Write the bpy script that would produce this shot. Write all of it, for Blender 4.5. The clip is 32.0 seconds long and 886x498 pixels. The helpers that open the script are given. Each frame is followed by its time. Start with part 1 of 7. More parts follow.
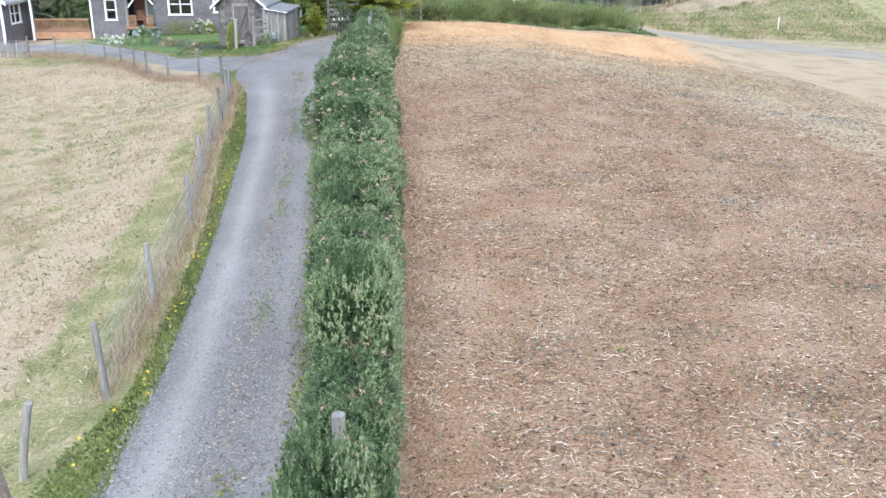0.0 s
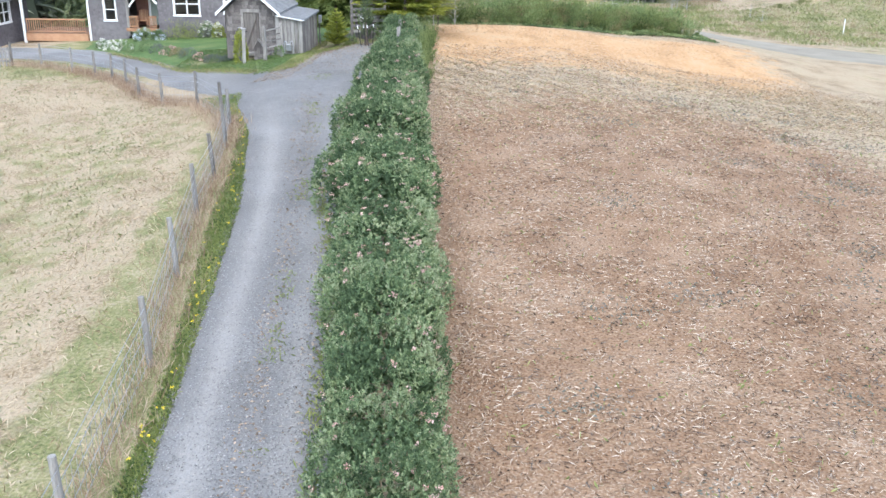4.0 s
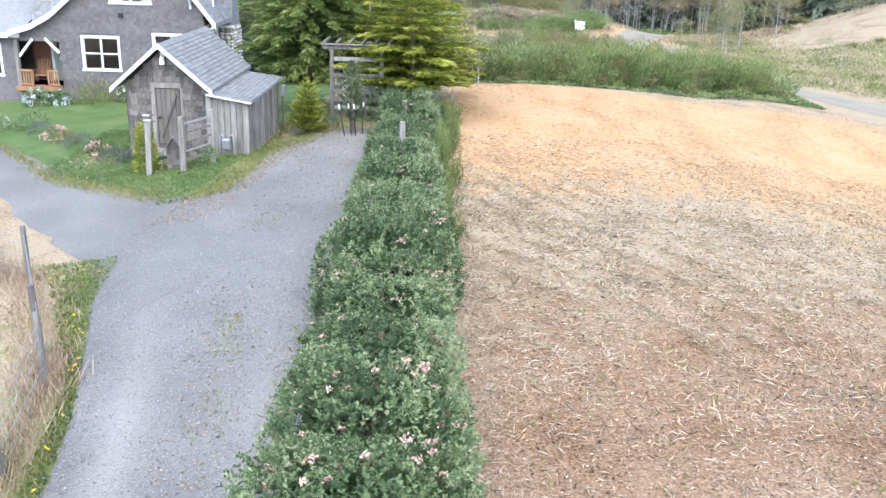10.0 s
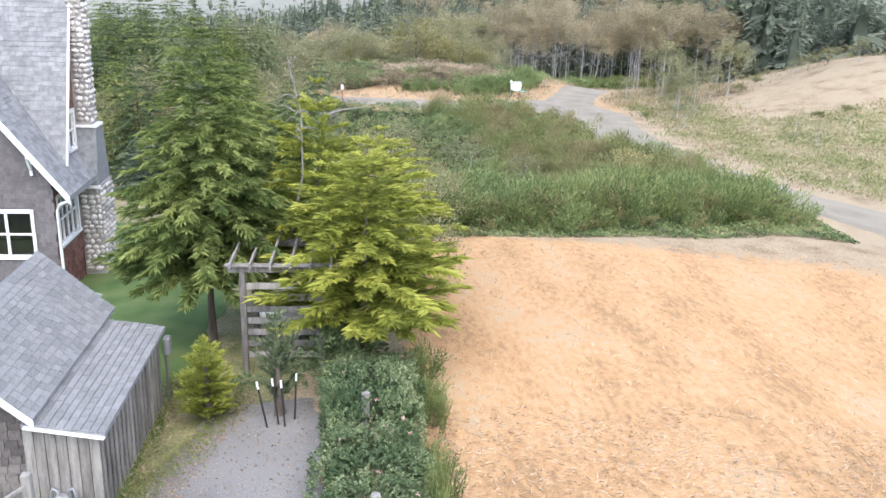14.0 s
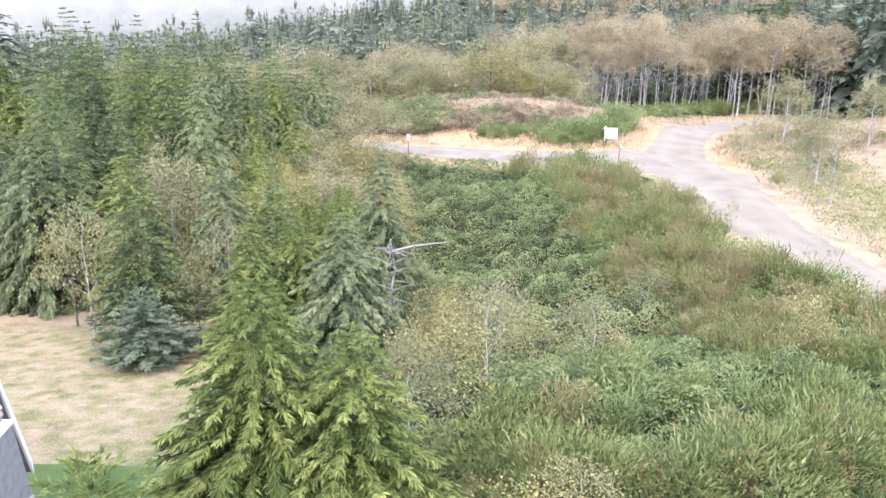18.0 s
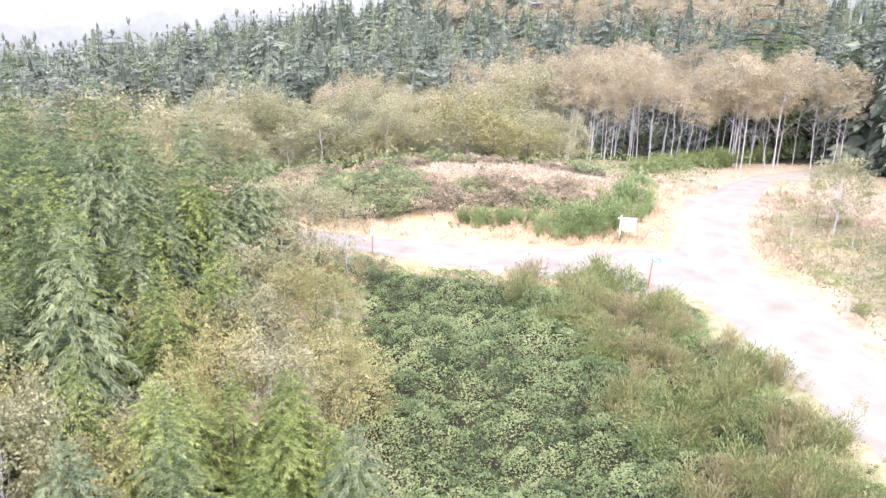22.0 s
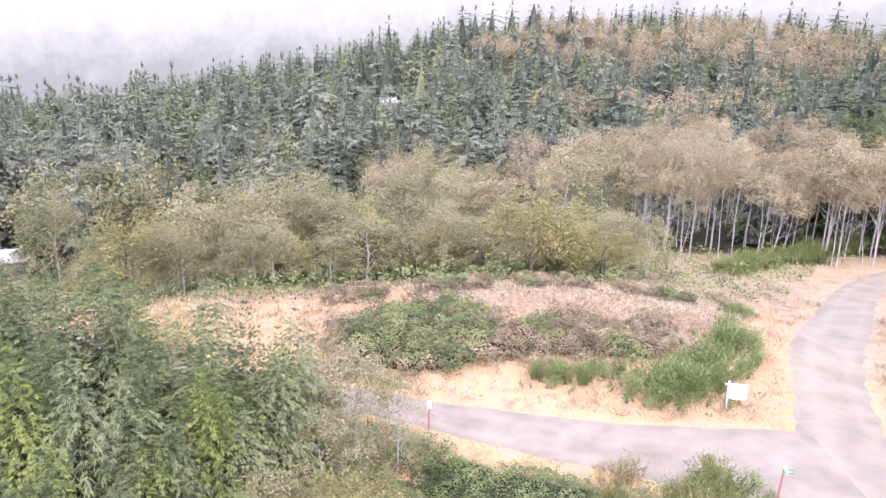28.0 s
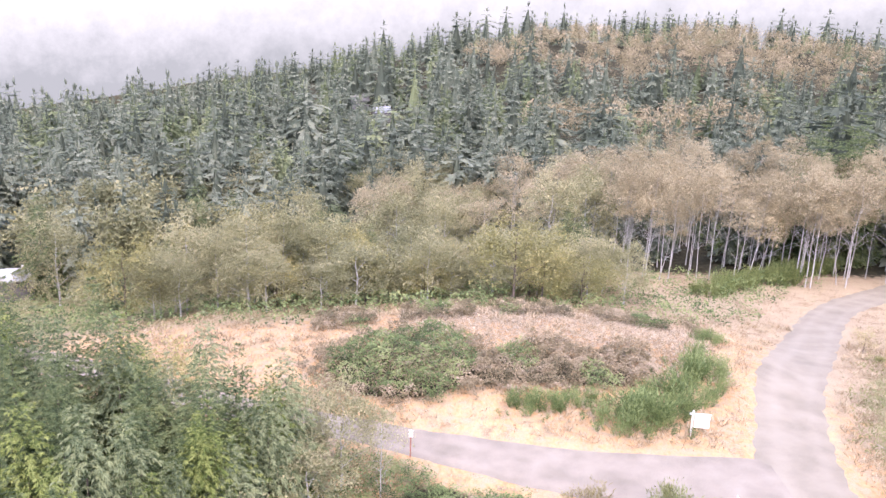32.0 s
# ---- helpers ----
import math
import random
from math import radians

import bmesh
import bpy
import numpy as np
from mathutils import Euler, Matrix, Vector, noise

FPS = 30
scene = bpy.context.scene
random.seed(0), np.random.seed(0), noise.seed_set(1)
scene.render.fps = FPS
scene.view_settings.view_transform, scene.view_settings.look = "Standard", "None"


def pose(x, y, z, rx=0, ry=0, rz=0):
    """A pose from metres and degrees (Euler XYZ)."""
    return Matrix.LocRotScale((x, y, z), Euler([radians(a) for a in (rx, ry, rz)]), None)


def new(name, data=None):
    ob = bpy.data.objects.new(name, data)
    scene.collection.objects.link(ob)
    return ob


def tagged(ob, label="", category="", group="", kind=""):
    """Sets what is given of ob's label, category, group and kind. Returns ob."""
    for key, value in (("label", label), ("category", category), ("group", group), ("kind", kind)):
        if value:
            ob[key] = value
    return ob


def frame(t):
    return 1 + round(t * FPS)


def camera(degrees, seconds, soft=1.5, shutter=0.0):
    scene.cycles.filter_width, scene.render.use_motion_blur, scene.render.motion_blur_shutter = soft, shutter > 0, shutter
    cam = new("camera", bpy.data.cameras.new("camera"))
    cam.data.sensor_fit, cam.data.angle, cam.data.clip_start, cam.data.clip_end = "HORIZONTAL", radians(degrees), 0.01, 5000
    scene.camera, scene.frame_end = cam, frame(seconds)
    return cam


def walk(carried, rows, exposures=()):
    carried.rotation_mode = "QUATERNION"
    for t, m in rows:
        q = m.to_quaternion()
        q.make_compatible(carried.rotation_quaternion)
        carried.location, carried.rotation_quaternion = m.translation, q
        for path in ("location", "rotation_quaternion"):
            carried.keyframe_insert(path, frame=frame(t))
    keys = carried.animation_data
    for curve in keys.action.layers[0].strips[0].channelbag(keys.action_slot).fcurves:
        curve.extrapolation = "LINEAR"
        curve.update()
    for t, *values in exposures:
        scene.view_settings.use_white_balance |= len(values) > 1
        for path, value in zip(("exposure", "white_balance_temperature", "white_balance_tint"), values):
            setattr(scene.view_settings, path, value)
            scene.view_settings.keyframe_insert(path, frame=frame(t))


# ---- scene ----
cam = camera(51.70, 32.0)
PATH = [
    (0, -0.256, 0.024, 7.285, -18.998, -0.005, 0.003),
    (0.5, -0.255, 0.581, 7.365, -19.070, -0.173, -0.177),
    (1, -0.310, 1.221, 7.617, -19.232, -0.337, -0.522),
    (1.5, -0.506, 1.946, 7.969, -19.435, -0.488, 0.448),
    (2, -0.716, 2.992, 8.073, -19.595, -0.730, 0.850),
    (2.5, -0.728, 3.791, 8.338, -19.524, -0.693, -0.417),
    (3, -0.785, 4.792, 8.429, -19.184, -0.569, 0.309),
    (3.5, -0.985, 6.122, 8.319, -20.144, -0.615, 1.551),
    (5.5, -0.920, 11.024, 6.433, -18.924, -0.377, 1.710),
    (6, -1.277, 12.490, 6.189, -18.750, -0.454, 3.028),
    (6.5, -1.503, 13.978, 5.954, -18.708, -0.467, 2.375),
    (7, -1.673, 15.509, 5.912, -18.797, -0.425, 2.168),
    (7.5, -1.775, 16.980, 6.226, -19.094, -0.448, 2.144),
    (8, -1.930, 18.626, 6.645, -19.013, -1.031, 1.991),
    (8.5, -2.072, 20.334, 7.076, -19.281, -1.477, 2.540),
    (9, -2.236, 21.947, 7.472, -19.583, -1.611, 2.948),
    (9.5, -2.348, 23.403, 7.928, -19.694, -1.341, 2.205),
    (10, -2.434, 25.019, 8.294, -19.378, -1.514, 1.747),
    (10.5, -2.487, 26.601, 8.651, -19.486, -1.707, 1.772),
    (11, -2.754, 28.269, 8.936, -19.097, -1.770, 1.618),
    (11.5, -3.141, 29.976, 9.213, -18.953, -1.308, 1.324),
    (12, -3.469, 31.763, 9.536, -18.732, -1.203, 2.984),
    (12.5, -3.632, 33.355, 9.861, -18.416, -1.440, 2.988),
    (13, -3.766, 34.745, 10.369, -18.068, -1.312, 0.902),
    (13.5, -3.878, 36.018, 10.905, -18.077, -1.403, -2.750),
    (14, -4.208, 37.762, 11.311, -18.075, -1.515, -3.909),
    (14.5, -4.484, 39.939, 11.586, -18.267, -0.972, 0.553),
    (16.5, -4.623, 46.165, 13.743, -18.406, -0.209, -1.367),
    (17, -4.860, 48.314, 14.068, -18.625, -0.124, -0.555),
    (17.5, -5.031, 50.564, 14.321, -18.568, -0.456, 0.295),
    (18, -5.134, 52.650, 14.463, -18.891, -0.784, -0.175),
    (18.5, -5.392, 54.928, 14.541, -18.677, -1.073, -1.363),
    (19, -5.775, 57.460, 14.512, -19.182, -0.820, -0.147),
    (19.5, -5.982, 59.822, 14.644, -19.147, -1.241, 1.182),
    (20, -6.144, 62.002, 15.000, -19.183, -1.267, -0.181),
    (20.5, -6.466, 64.546, 15.417, -19.243, -1.469, 0.349),
    (21, -6.794, 67.098, 15.821, -19.280, -1.565, 0.627),
    (21.5, -6.800, 69.574, 16.333, -19.196, -1.689, -1.493),
    (22, -6.985, 72.091, 16.951, -18.982, -2.044, -3.311),
    (22.5, -7.145, 74.581, 17.282, -18.917, -1.744, -1.366),
    (23, -7.407, 77.105, 17.669, -19.127, -1.745, -0.070),
    (23.5, -7.473, 78.833, 17.976, -18.818, -1.487, 1.280),
    (24, -7.494, 80.007, 18.386, -18.643, -1.568, 0.882),
    (24.5, -7.755, 81.236, 18.786, -17.982, -1.803, -0.674),
    (25, -7.962, 82.332, 19.365, -18.085, -1.961, 1.056),
    (25.5, -7.988, 83.115, 19.895, -18.200, -1.712, 1.092),
    (27.5, -8.212, 84.740, 21.434, -17.840, -2.216, -0.318),
    (28, -8.161, 84.769, 21.620, -17.756, -1.987, -0.575),
    (28.5, -8.041, 84.682, 21.882, -17.748, -2.001, -0.682),
    (29, -8.018, 84.492, 22.276, -17.739, -2.243, 0.003),
    (29.5, -7.824, 84.191, 22.688, -17.831, -2.304, -0.577),
    (30, -7.709, 83.903, 23.110, -17.746, -2.470, -1.917),
    (30.5, -7.952, 83.778, 23.656, -17.489, -2.324, -1.525),
    (31, -7.865, 83.156, 24.326, -18.049, -2.177, 0.492),
    (31.5, -7.624, 82.688, 24.645, -18.222, -2.330, 0.193),
    (32, -7.488, 82.272, 24.907, -17.816, -2.282, -0.788),
]
walk(cam, [(t, pose(x, y, z, 90 + pitch, roll, yaw)) for t, x, y, z, pitch, roll, yaw in PATH],
     [(0, 1.63, 6080, 7), (6, 1.74, 6080, 7), (9, 1.90, 6060, 8), (14, 1.72, 6400, 12), (17, 2.12, 6450, 19), (19, 2.40, 6330, 22), (21, 2.56, 6480, 23), (23, 2.52, 6420, 26), (25, 2.34, 6460, 29), (28, 2.22, 6520, 31), (32, 2.18, 6520, 31)])


# ---------------------------------------------------------------- light
world = bpy.data.worlds.new("sky")
scene.world = world
world.use_nodes = True
wn = world.node_tree
bg = wn.nodes["Background"]
sky = wn.nodes.new("ShaderNodeTexSky")
sky.sky_type, sky.sun_disc = "NISHITA", False
sky.sun_elevation, sky.sun_rotation = radians(52), radians(150)
sky.air_density, sky.dust_density, sky.ozone_density = 1.0, 2.0, 1.0
wn.links.new(sky.outputs[0], bg.inputs[0])
bg.inputs[1].default_value = 0.15
sun = new("sun", bpy.data.lights.new("sun", "SUN"))
sun.data.energy, sun.data.angle, sun.data.color = 1.1, radians(60), (1.0, 0.98, 0.95)
sun.matrix_world = pose(0, 0, 60, 38, 0, 150 - 180)


# ---------------------------------------------------------------- materials
def material(name, colours, rough=0.85, scale=3.0, fine=40.0, bump=0.3, metal=0.0, spread=0.0, island=0.0, tone=0.0, detail=6.0, axes=(1, 1, 1), spec=0.3):
    """A surface whose colour wanders between the colours at two scales, with a fine relief."""
    m = bpy.data.materials.new(name)
    m.use_nodes = True
    n, l = m.node_tree.nodes, m.node_tree.links
    b = n["Principled BSDF"]
    b.inputs["Roughness"].default_value, b.inputs["Metallic"].default_value = rough, metal
    b.inputs["Specular IOR Level"].default_value = spec
    co = n.new("ShaderNodeTexCoord")
    mp = n.new("ShaderNodeMapping")
    mp.inputs["Scale"].default_value = axes
    l.new(co.outputs["Object"], mp.inputs[0])
    na, nb = n.new("ShaderNodeTexNoise"), n.new("ShaderNodeTexNoise")
    na.inputs["Scale"].default_value, nb.inputs["Scale"].default_value = scale, fine
    na.inputs["Detail"].default_value = detail
    l.new(mp.outputs[0], na.inputs[0]), l.new(mp.outputs[0], nb.inputs[0])
    mix = n.new("ShaderNodeMath")
    mix.operation = "MULTIPLY_ADD"
    mix.inputs[1].default_value = 0.45
    l.new(nb.outputs[0], mix.inputs[0])
    half = n.new("ShaderNodeMath")
    half.operation = "MULTIPLY_ADD"
    half.inputs[1].default_value, half.inputs[2].default_value = 0.9, -0.18
    l.new(na.outputs[0], half.inputs[0]), l.new(half.outputs[0], mix.inputs[2])
    last = mix.outputs[0]
    if tone:  # each sprig, clump or tree has its own tone; some tones carry shade
        src, add = n.new("ShaderNodeAttribute"), n.new("ShaderNodeMath")
        src.attribute_name, add.operation = "tone", "MULTIPLY_ADD"
        add.inputs[1].default_value = tone
        l.new(src.outputs["Fac"], add.inputs[0]), l.new(last, add.inputs[2])
        last = add.outputs[0]
    for amount, node, socket in ((spread, "ShaderNodeObjectInfo", "Random"), (island, "ShaderNodeNewGeometry", "Random Per Island")):
        if amount:
            src, add = n.new(node), n.new("ShaderNodeMath")
            add.operation = "MULTIPLY_ADD"
            add.inputs[1].default_value = amount
            l.new(src.outputs[socket], add.inputs[0]), l.new(last, add.inputs[2])
            sub = n.new("ShaderNodeMath")
            sub.operation = "SUBTRACT"
            sub.inputs[1].default_value = amount / 2
            l.new(add.outputs[0], sub.inputs[0])
            last = sub.outputs[0]
    ramp = n.new("ShaderNodeValToRGB")
    e = ramp.color_ramp.elements
    while len(e) < len(colours):
        e.new(0.5)
    for i, c in enumerate(colours):
        e[i].position = 0.25 + 0.5 * i / max(1, len(colours) - 1)
        e[i].color = (*c, 1)
    l.new(last, ramp.inputs[0]), l.new(ramp.outputs[0], b.inputs["Base Color"])
    if bump:
        bp = n.new("ShaderNodeBump")
        bp.inputs["Strength"].default_value, bp.inputs["Distance"].default_value = bump, 0.02
        l.new(nb.outputs[0], bp.inputs["Height"]), l.new(bp.outputs[0], b.inputs["Normal"])
    return m


def leafy(name, colours, gloss=0.45, **kw):
    """Foliage: each leaf its own tone, and some light passes through."""
    kw.setdefault("island", 0.2)
    m = material(name, colours, rough=gloss, bump=0.0, tone=1.0, **kw)
    n, l = m.node_tree.nodes, m.node_tree.links
    b = n["Principled BSDF"]
    tr, mx = n.new("ShaderNodeBsdfTranslucent"), n.new("ShaderNodeMixShader")
    mx.inputs[0].default_value = 0.35
    l.new(b.inputs["Base Color"].links[0].from_socket, tr.inputs[0])
    l.new(b.outputs[0], mx.inputs[1]), l.new(tr.outputs[0], mx.inputs[2])
    l.new(mx.outputs[0], n["Material Output"].inputs[0])
    return m


M = {
    "gravel": material("gravel", [(0.14, 0.134, 0.126), (0.19, 0.183, 0.173), (0.245, 0.237, 0.225)], scale=0.35, fine=28, bump=1.0, detail=2),
    "sand_road": material("sand_road", [(0.185, 0.163, 0.122), (0.24, 0.213, 0.162), (0.29, 0.26, 0.202)], scale=0.5, fine=20, bump=0.6),
    "packed_road": material("packed_gravel", [(0.18, 0.157, 0.123), (0.235, 0.207, 0.164), (0.29, 0.259, 0.21)], scale=0.6, fine=25, bump=0.7),
    "lawn": material("lawn", [(0.05, 0.085, 0.025), (0.085, 0.14, 0.04), (0.15, 0.17, 0.065)], scale=0.9, fine=60, bump=0.6),
    "shingle": material("shingle_siding", [(0.096, 0.088, 0.092), (0.152, 0.14, 0.144), (0.2, 0.188, 0.188)], scale=1.2, fine=25, bump=0.3, spread=0.35),
    "old_shingle": material("old_shingle", [(0.085, 0.076, 0.072), (0.145, 0.13, 0.122), (0.215, 0.195, 0.182)], scale=2, fine=30, bump=0.4, spread=0.5),
    "roof": material("roof_shingle", [(0.176, 0.184, 0.192), (0.224, 0.232, 0.24), (0.272, 0.28, 0.288)], scale=6, fine=60, bump=0.4, spread=0.4),
    "white": material("white_paint", [(0.72, 0.73, 0.74), (0.80, 0.80, 0.80)], rough=0.5, scale=2, fine=30, bump=0.05),
    "grey_wood": material("grey_wood", [(0.12, 0.11, 0.10), (0.215, 0.20, 0.185), (0.32, 0.305, 0.28)], scale=4, fine=30, bump=0.5, spread=0.35, axes=(3, 3, 0.4)),
    "stone": material("river_stone", [(0.30, 0.28, 0.26), (0.48, 0.455, 0.43), (0.66, 0.64, 0.61)], scale=5, fine=40, bump=0.3, spread=0.6),
    "mortar": material("mortar", [(0.28, 0.265, 0.25), (0.36, 0.345, 0.33)], scale=6, fine=60),
    "bark": material("bark", [(0.07, 0.055, 0.045), (0.13, 0.105, 0.085), (0.19, 0.16, 0.135)], scale=5, fine=30, bump=0.8, axes=(2, 2, 0.4)),
    "pale_bark": material("pale_bark", [(0.25, 0.238, 0.225), (0.38, 0.37, 0.353), (0.50, 0.49, 0.47)], scale=3, fine=20, bump=0.3, axes=(1, 1, 0.6)),
    "hedge": leafy("hedge_leaf", [(0.068, 0.108, 0.048), (0.14, 0.202, 0.09), (0.222, 0.285, 0.136), (0.345, 0.39, 0.222)], spread=0.12, gloss=0.6, scale=0.8, fine=10),
    "spruce": leafy("spruce_needles", [(0.058, 0.09, 0.042), (0.12, 0.162, 0.07), (0.225, 0.265, 0.115)], spread=0.22, gloss=0.65, scale=0.6, fine=8),
    "fir": leafy("fir_needles", [(0.15, 0.18, 0.03), (0.29, 0.32, 0.055), (0.46, 0.47, 0.10)], gloss=0.6, scale=0.6, fine=8),
    "hemlock": leafy("hemlock_needles", [(0.088, 0.12, 0.062), (0.175, 0.218, 0.113), (0.295, 0.335, 0.18)], spread=0.22, gloss=0.65, scale=0.6, fine=8),
    "blue_spruce": leafy("blue_spruce_needles", [(0.10, 0.14, 0.09), (0.18, 0.23, 0.155), (0.27, 0.32, 0.225)], gloss=0.6, scale=0.6, fine=8),
    "alder": leafy("alder_leaf", [(0.25, 0.21, 0.125), (0.385, 0.33, 0.205), (0.51, 0.44, 0.295)], spread=0.35, scale=0.3, fine=5),
    "yellow": leafy("yellowing_leaf", [(0.20, 0.195, 0.075), (0.31, 0.285, 0.12), (0.45, 0.40, 0.175)], spread=0.35, scale=0.5, fine=6),
    "bramble": leafy("bramble_leaf", [(0.06, 0.09, 0.034), (0.125, 0.175, 0.065), (0.20, 0.255, 0.10), (0.30, 0.335, 0.15)], gloss=0.6, scale=0.35, fine=6),
    "broom": leafy("broom_stems", [(0.08, 0.115, 0.04), (0.17, 0.215, 0.075), (0.28, 0.32, 0.125)], gloss=0.6, scale=0.5, fine=6),
    "rust_broom": leafy("rusty_broom", [(0.17, 0.15, 0.078), (0.265, 0.225, 0.115), (0.35, 0.315, 0.155)], gloss=0.6, scale=0.5, fine=6),
    "far_dark": leafy("far_conifer", [(0.085, 0.105, 0.074), (0.165, 0.193, 0.138), (0.265, 0.29, 0.212)], gloss=0.7, scale=0.05, fine=1),
    "far_tan": leafy("far_alder", [(0.22, 0.19, 0.11), (0.33, 0.28, 0.17), (0.44, 0.36, 0.235)], gloss=0.7, scale=0.05, fine=1),
    "far_light": leafy("far_hemlock", [(0.115, 0.145, 0.075), (0.195, 0.235, 0.12), (0.28, 0.315, 0.17)], gloss=0.7, scale=0.05, fine=1),
    "dark_wood": material("dark_wood", [(0.085, 0.075, 0.068), (0.13, 0.115, 0.105), (0.18, 0.165, 0.15)], scale=4, fine=30, bump=0.5, spread=0.3, axes=(3, 3, 0.4)),
    "olive": leafy("olive_leaf", [(0.165, 0.17, 0.085), (0.27, 0.265, 0.14), (0.39, 0.36, 0.205)], spread=0.35, scale=0.3, fine=5),
    "bramble_dry": leafy("bramble_dry", [(0.12, 0.105, 0.058), (0.21, 0.175, 0.10), (0.31, 0.25, 0.155), (0.43, 0.35, 0.245)], scale=0.5, fine=6),
    "bright_broom": leafy("bright_broom", [(0.10, 0.14, 0.055), (0.18, 0.24, 0.09), (0.29, 0.35, 0.15)], gloss=0.6, scale=0.5, fine=6),
    "young": leafy("young_needles", [(0.088, 0.13, 0.036), (0.19, 0.24, 0.07), (0.335, 0.38, 0.13)], spread=0.22, gloss=0.65, scale=0.6, fine=8),
    "olive_broom": leafy("olive_broom", [(0.13, 0.15, 0.058), (0.225, 0.24, 0.095), (0.33, 0.325, 0.145)], spread=0.22, gloss=0.65, scale=0.5, fine=6),
    "lichen": material("lichen_grey_bark", [(0.15, 0.142, 0.13), (0.235, 0.225, 0.205), (0.33, 0.32, 0.29)], scale=3, fine=20, bump=0.3),
    "stubble": material("cut_stubble", [(0.32, 0.20, 0.105), (0.45, 0.305, 0.175), (0.55, 0.42, 0.28)], bump=0.0, island=0.8),
    "litter": material("brown_litter", [(0.17, 0.125, 0.09), (0.28, 0.205, 0.14), (0.38, 0.30, 0.22)], bump=0.0, island=0.9),
    "cane": material("dead_cane", [(0.24, 0.19, 0.13), (0.36, 0.30, 0.215), (0.48, 0.42, 0.32)], bump=0.0, island=0.8),
    "glass": material("dark_glass", [(0.02, 0.022, 0.025), (0.03, 0.032, 0.035)], rough=0.06, bump=0.0, spec=0.6),
    "door_green": material("door_paint", [(0.24, 0.28, 0.24), (0.30, 0.34, 0.30)], rough=0.5, bump=0.05),
    "cedar": material("cedar_deck", [(0.30, 0.16, 0.09), (0.42, 0.25, 0.15)], scale=3, fine=30, bump=0.3, spread=0.3),
    "dry_grass": material("dry_grass_blade", [(0.24, 0.182, 0.108), (0.35, 0.272, 0.172), (0.44, 0.37, 0.255)], bump=0.0, island=0.7, scale=0.3, fine=4),
    "green_grass": leafy("grass_blade", [(0.13, 0.16, 0.045), (0.22, 0.26, 0.08), (0.34, 0.35, 0.13)], scale=0.5, fine=5),
    "straw": material("straw_chip", [(0.045, 0.029, 0.018), (0.19, 0.128, 0.083), (0.37, 0.28, 0.20), (0.50, 0.42, 0.335)], bump=0.0, island=1.0, scale=0.4, fine=4),
    "dull_grass": leafy("dull_grass_blade", [(0.14, 0.145, 0.06), (0.22, 0.22, 0.10), (0.32, 0.30, 0.16)], scale=0.5, fine=5),
    "pebble": material("gravel_stone", [(0.13, 0.125, 0.117), (0.19, 0.183, 0.173), (0.25, 0.242, 0.23), (0.32, 0.31, 0.295)], bump=0.0, island=0.9, scale=0.5, fine=5),
    "fibre": material("straw_fibre", [(0.075, 0.046, 0.03), (0.21, 0.142, 0.092), (0.37, 0.28, 0.20), (0.55, 0.465, 0.365)], bump=0.0, island=0.8, scale=0.5, fine=5),
    "lavender": leafy("grey_green_leaf", [(0.10, 0.12, 0.10), (0.17, 0.19, 0.16), (0.22, 0.22, 0.21)], scale=1.5, fine=8),
    "clover": leafy("clover_leaf", [(0.06, 0.10, 0.03), (0.12, 0.175, 0.05), (0.21, 0.25, 0.09)], scale=0.8, fine=6),
    "dandelion": material("yellow_petal", [(0.62, 0.46, 0.03), (0.75, 0.60, 0.06)], bump=0.0),
    "brown_grass": material("brown_grass_blade", [(0.22, 0.145, 0.095), (0.33, 0.235, 0.16), (0.44, 0.345, 0.25)], bump=0.0, island=0.7, scale=0.3, fine=4),
    "bloom": material("faded_bloom", [(0.46, 0.27, 0.23), (0.68, 0.50, 0.44)], bump=0.0, island=0.8),
    "metal": material("grey_metal", [(0.30, 0.31, 0.32), (0.42, 0.43, 0.44)], rough=0.45, metal=0.6),
    "rust_red": material("red_stake", [(0.26, 0.09, 0.06), (0.34, 0.13, 0.09)], rough=0.7),
    "sign_green": material("sign_green", [(0.02, 0.22, 0.13), (0.03, 0.27, 0.16)], rough=0.4, bump=0.0),
    "black": material("black_stake", [(0.02, 0.02, 0.02), (0.035, 0.035, 0.035)], rough=0.6),
}


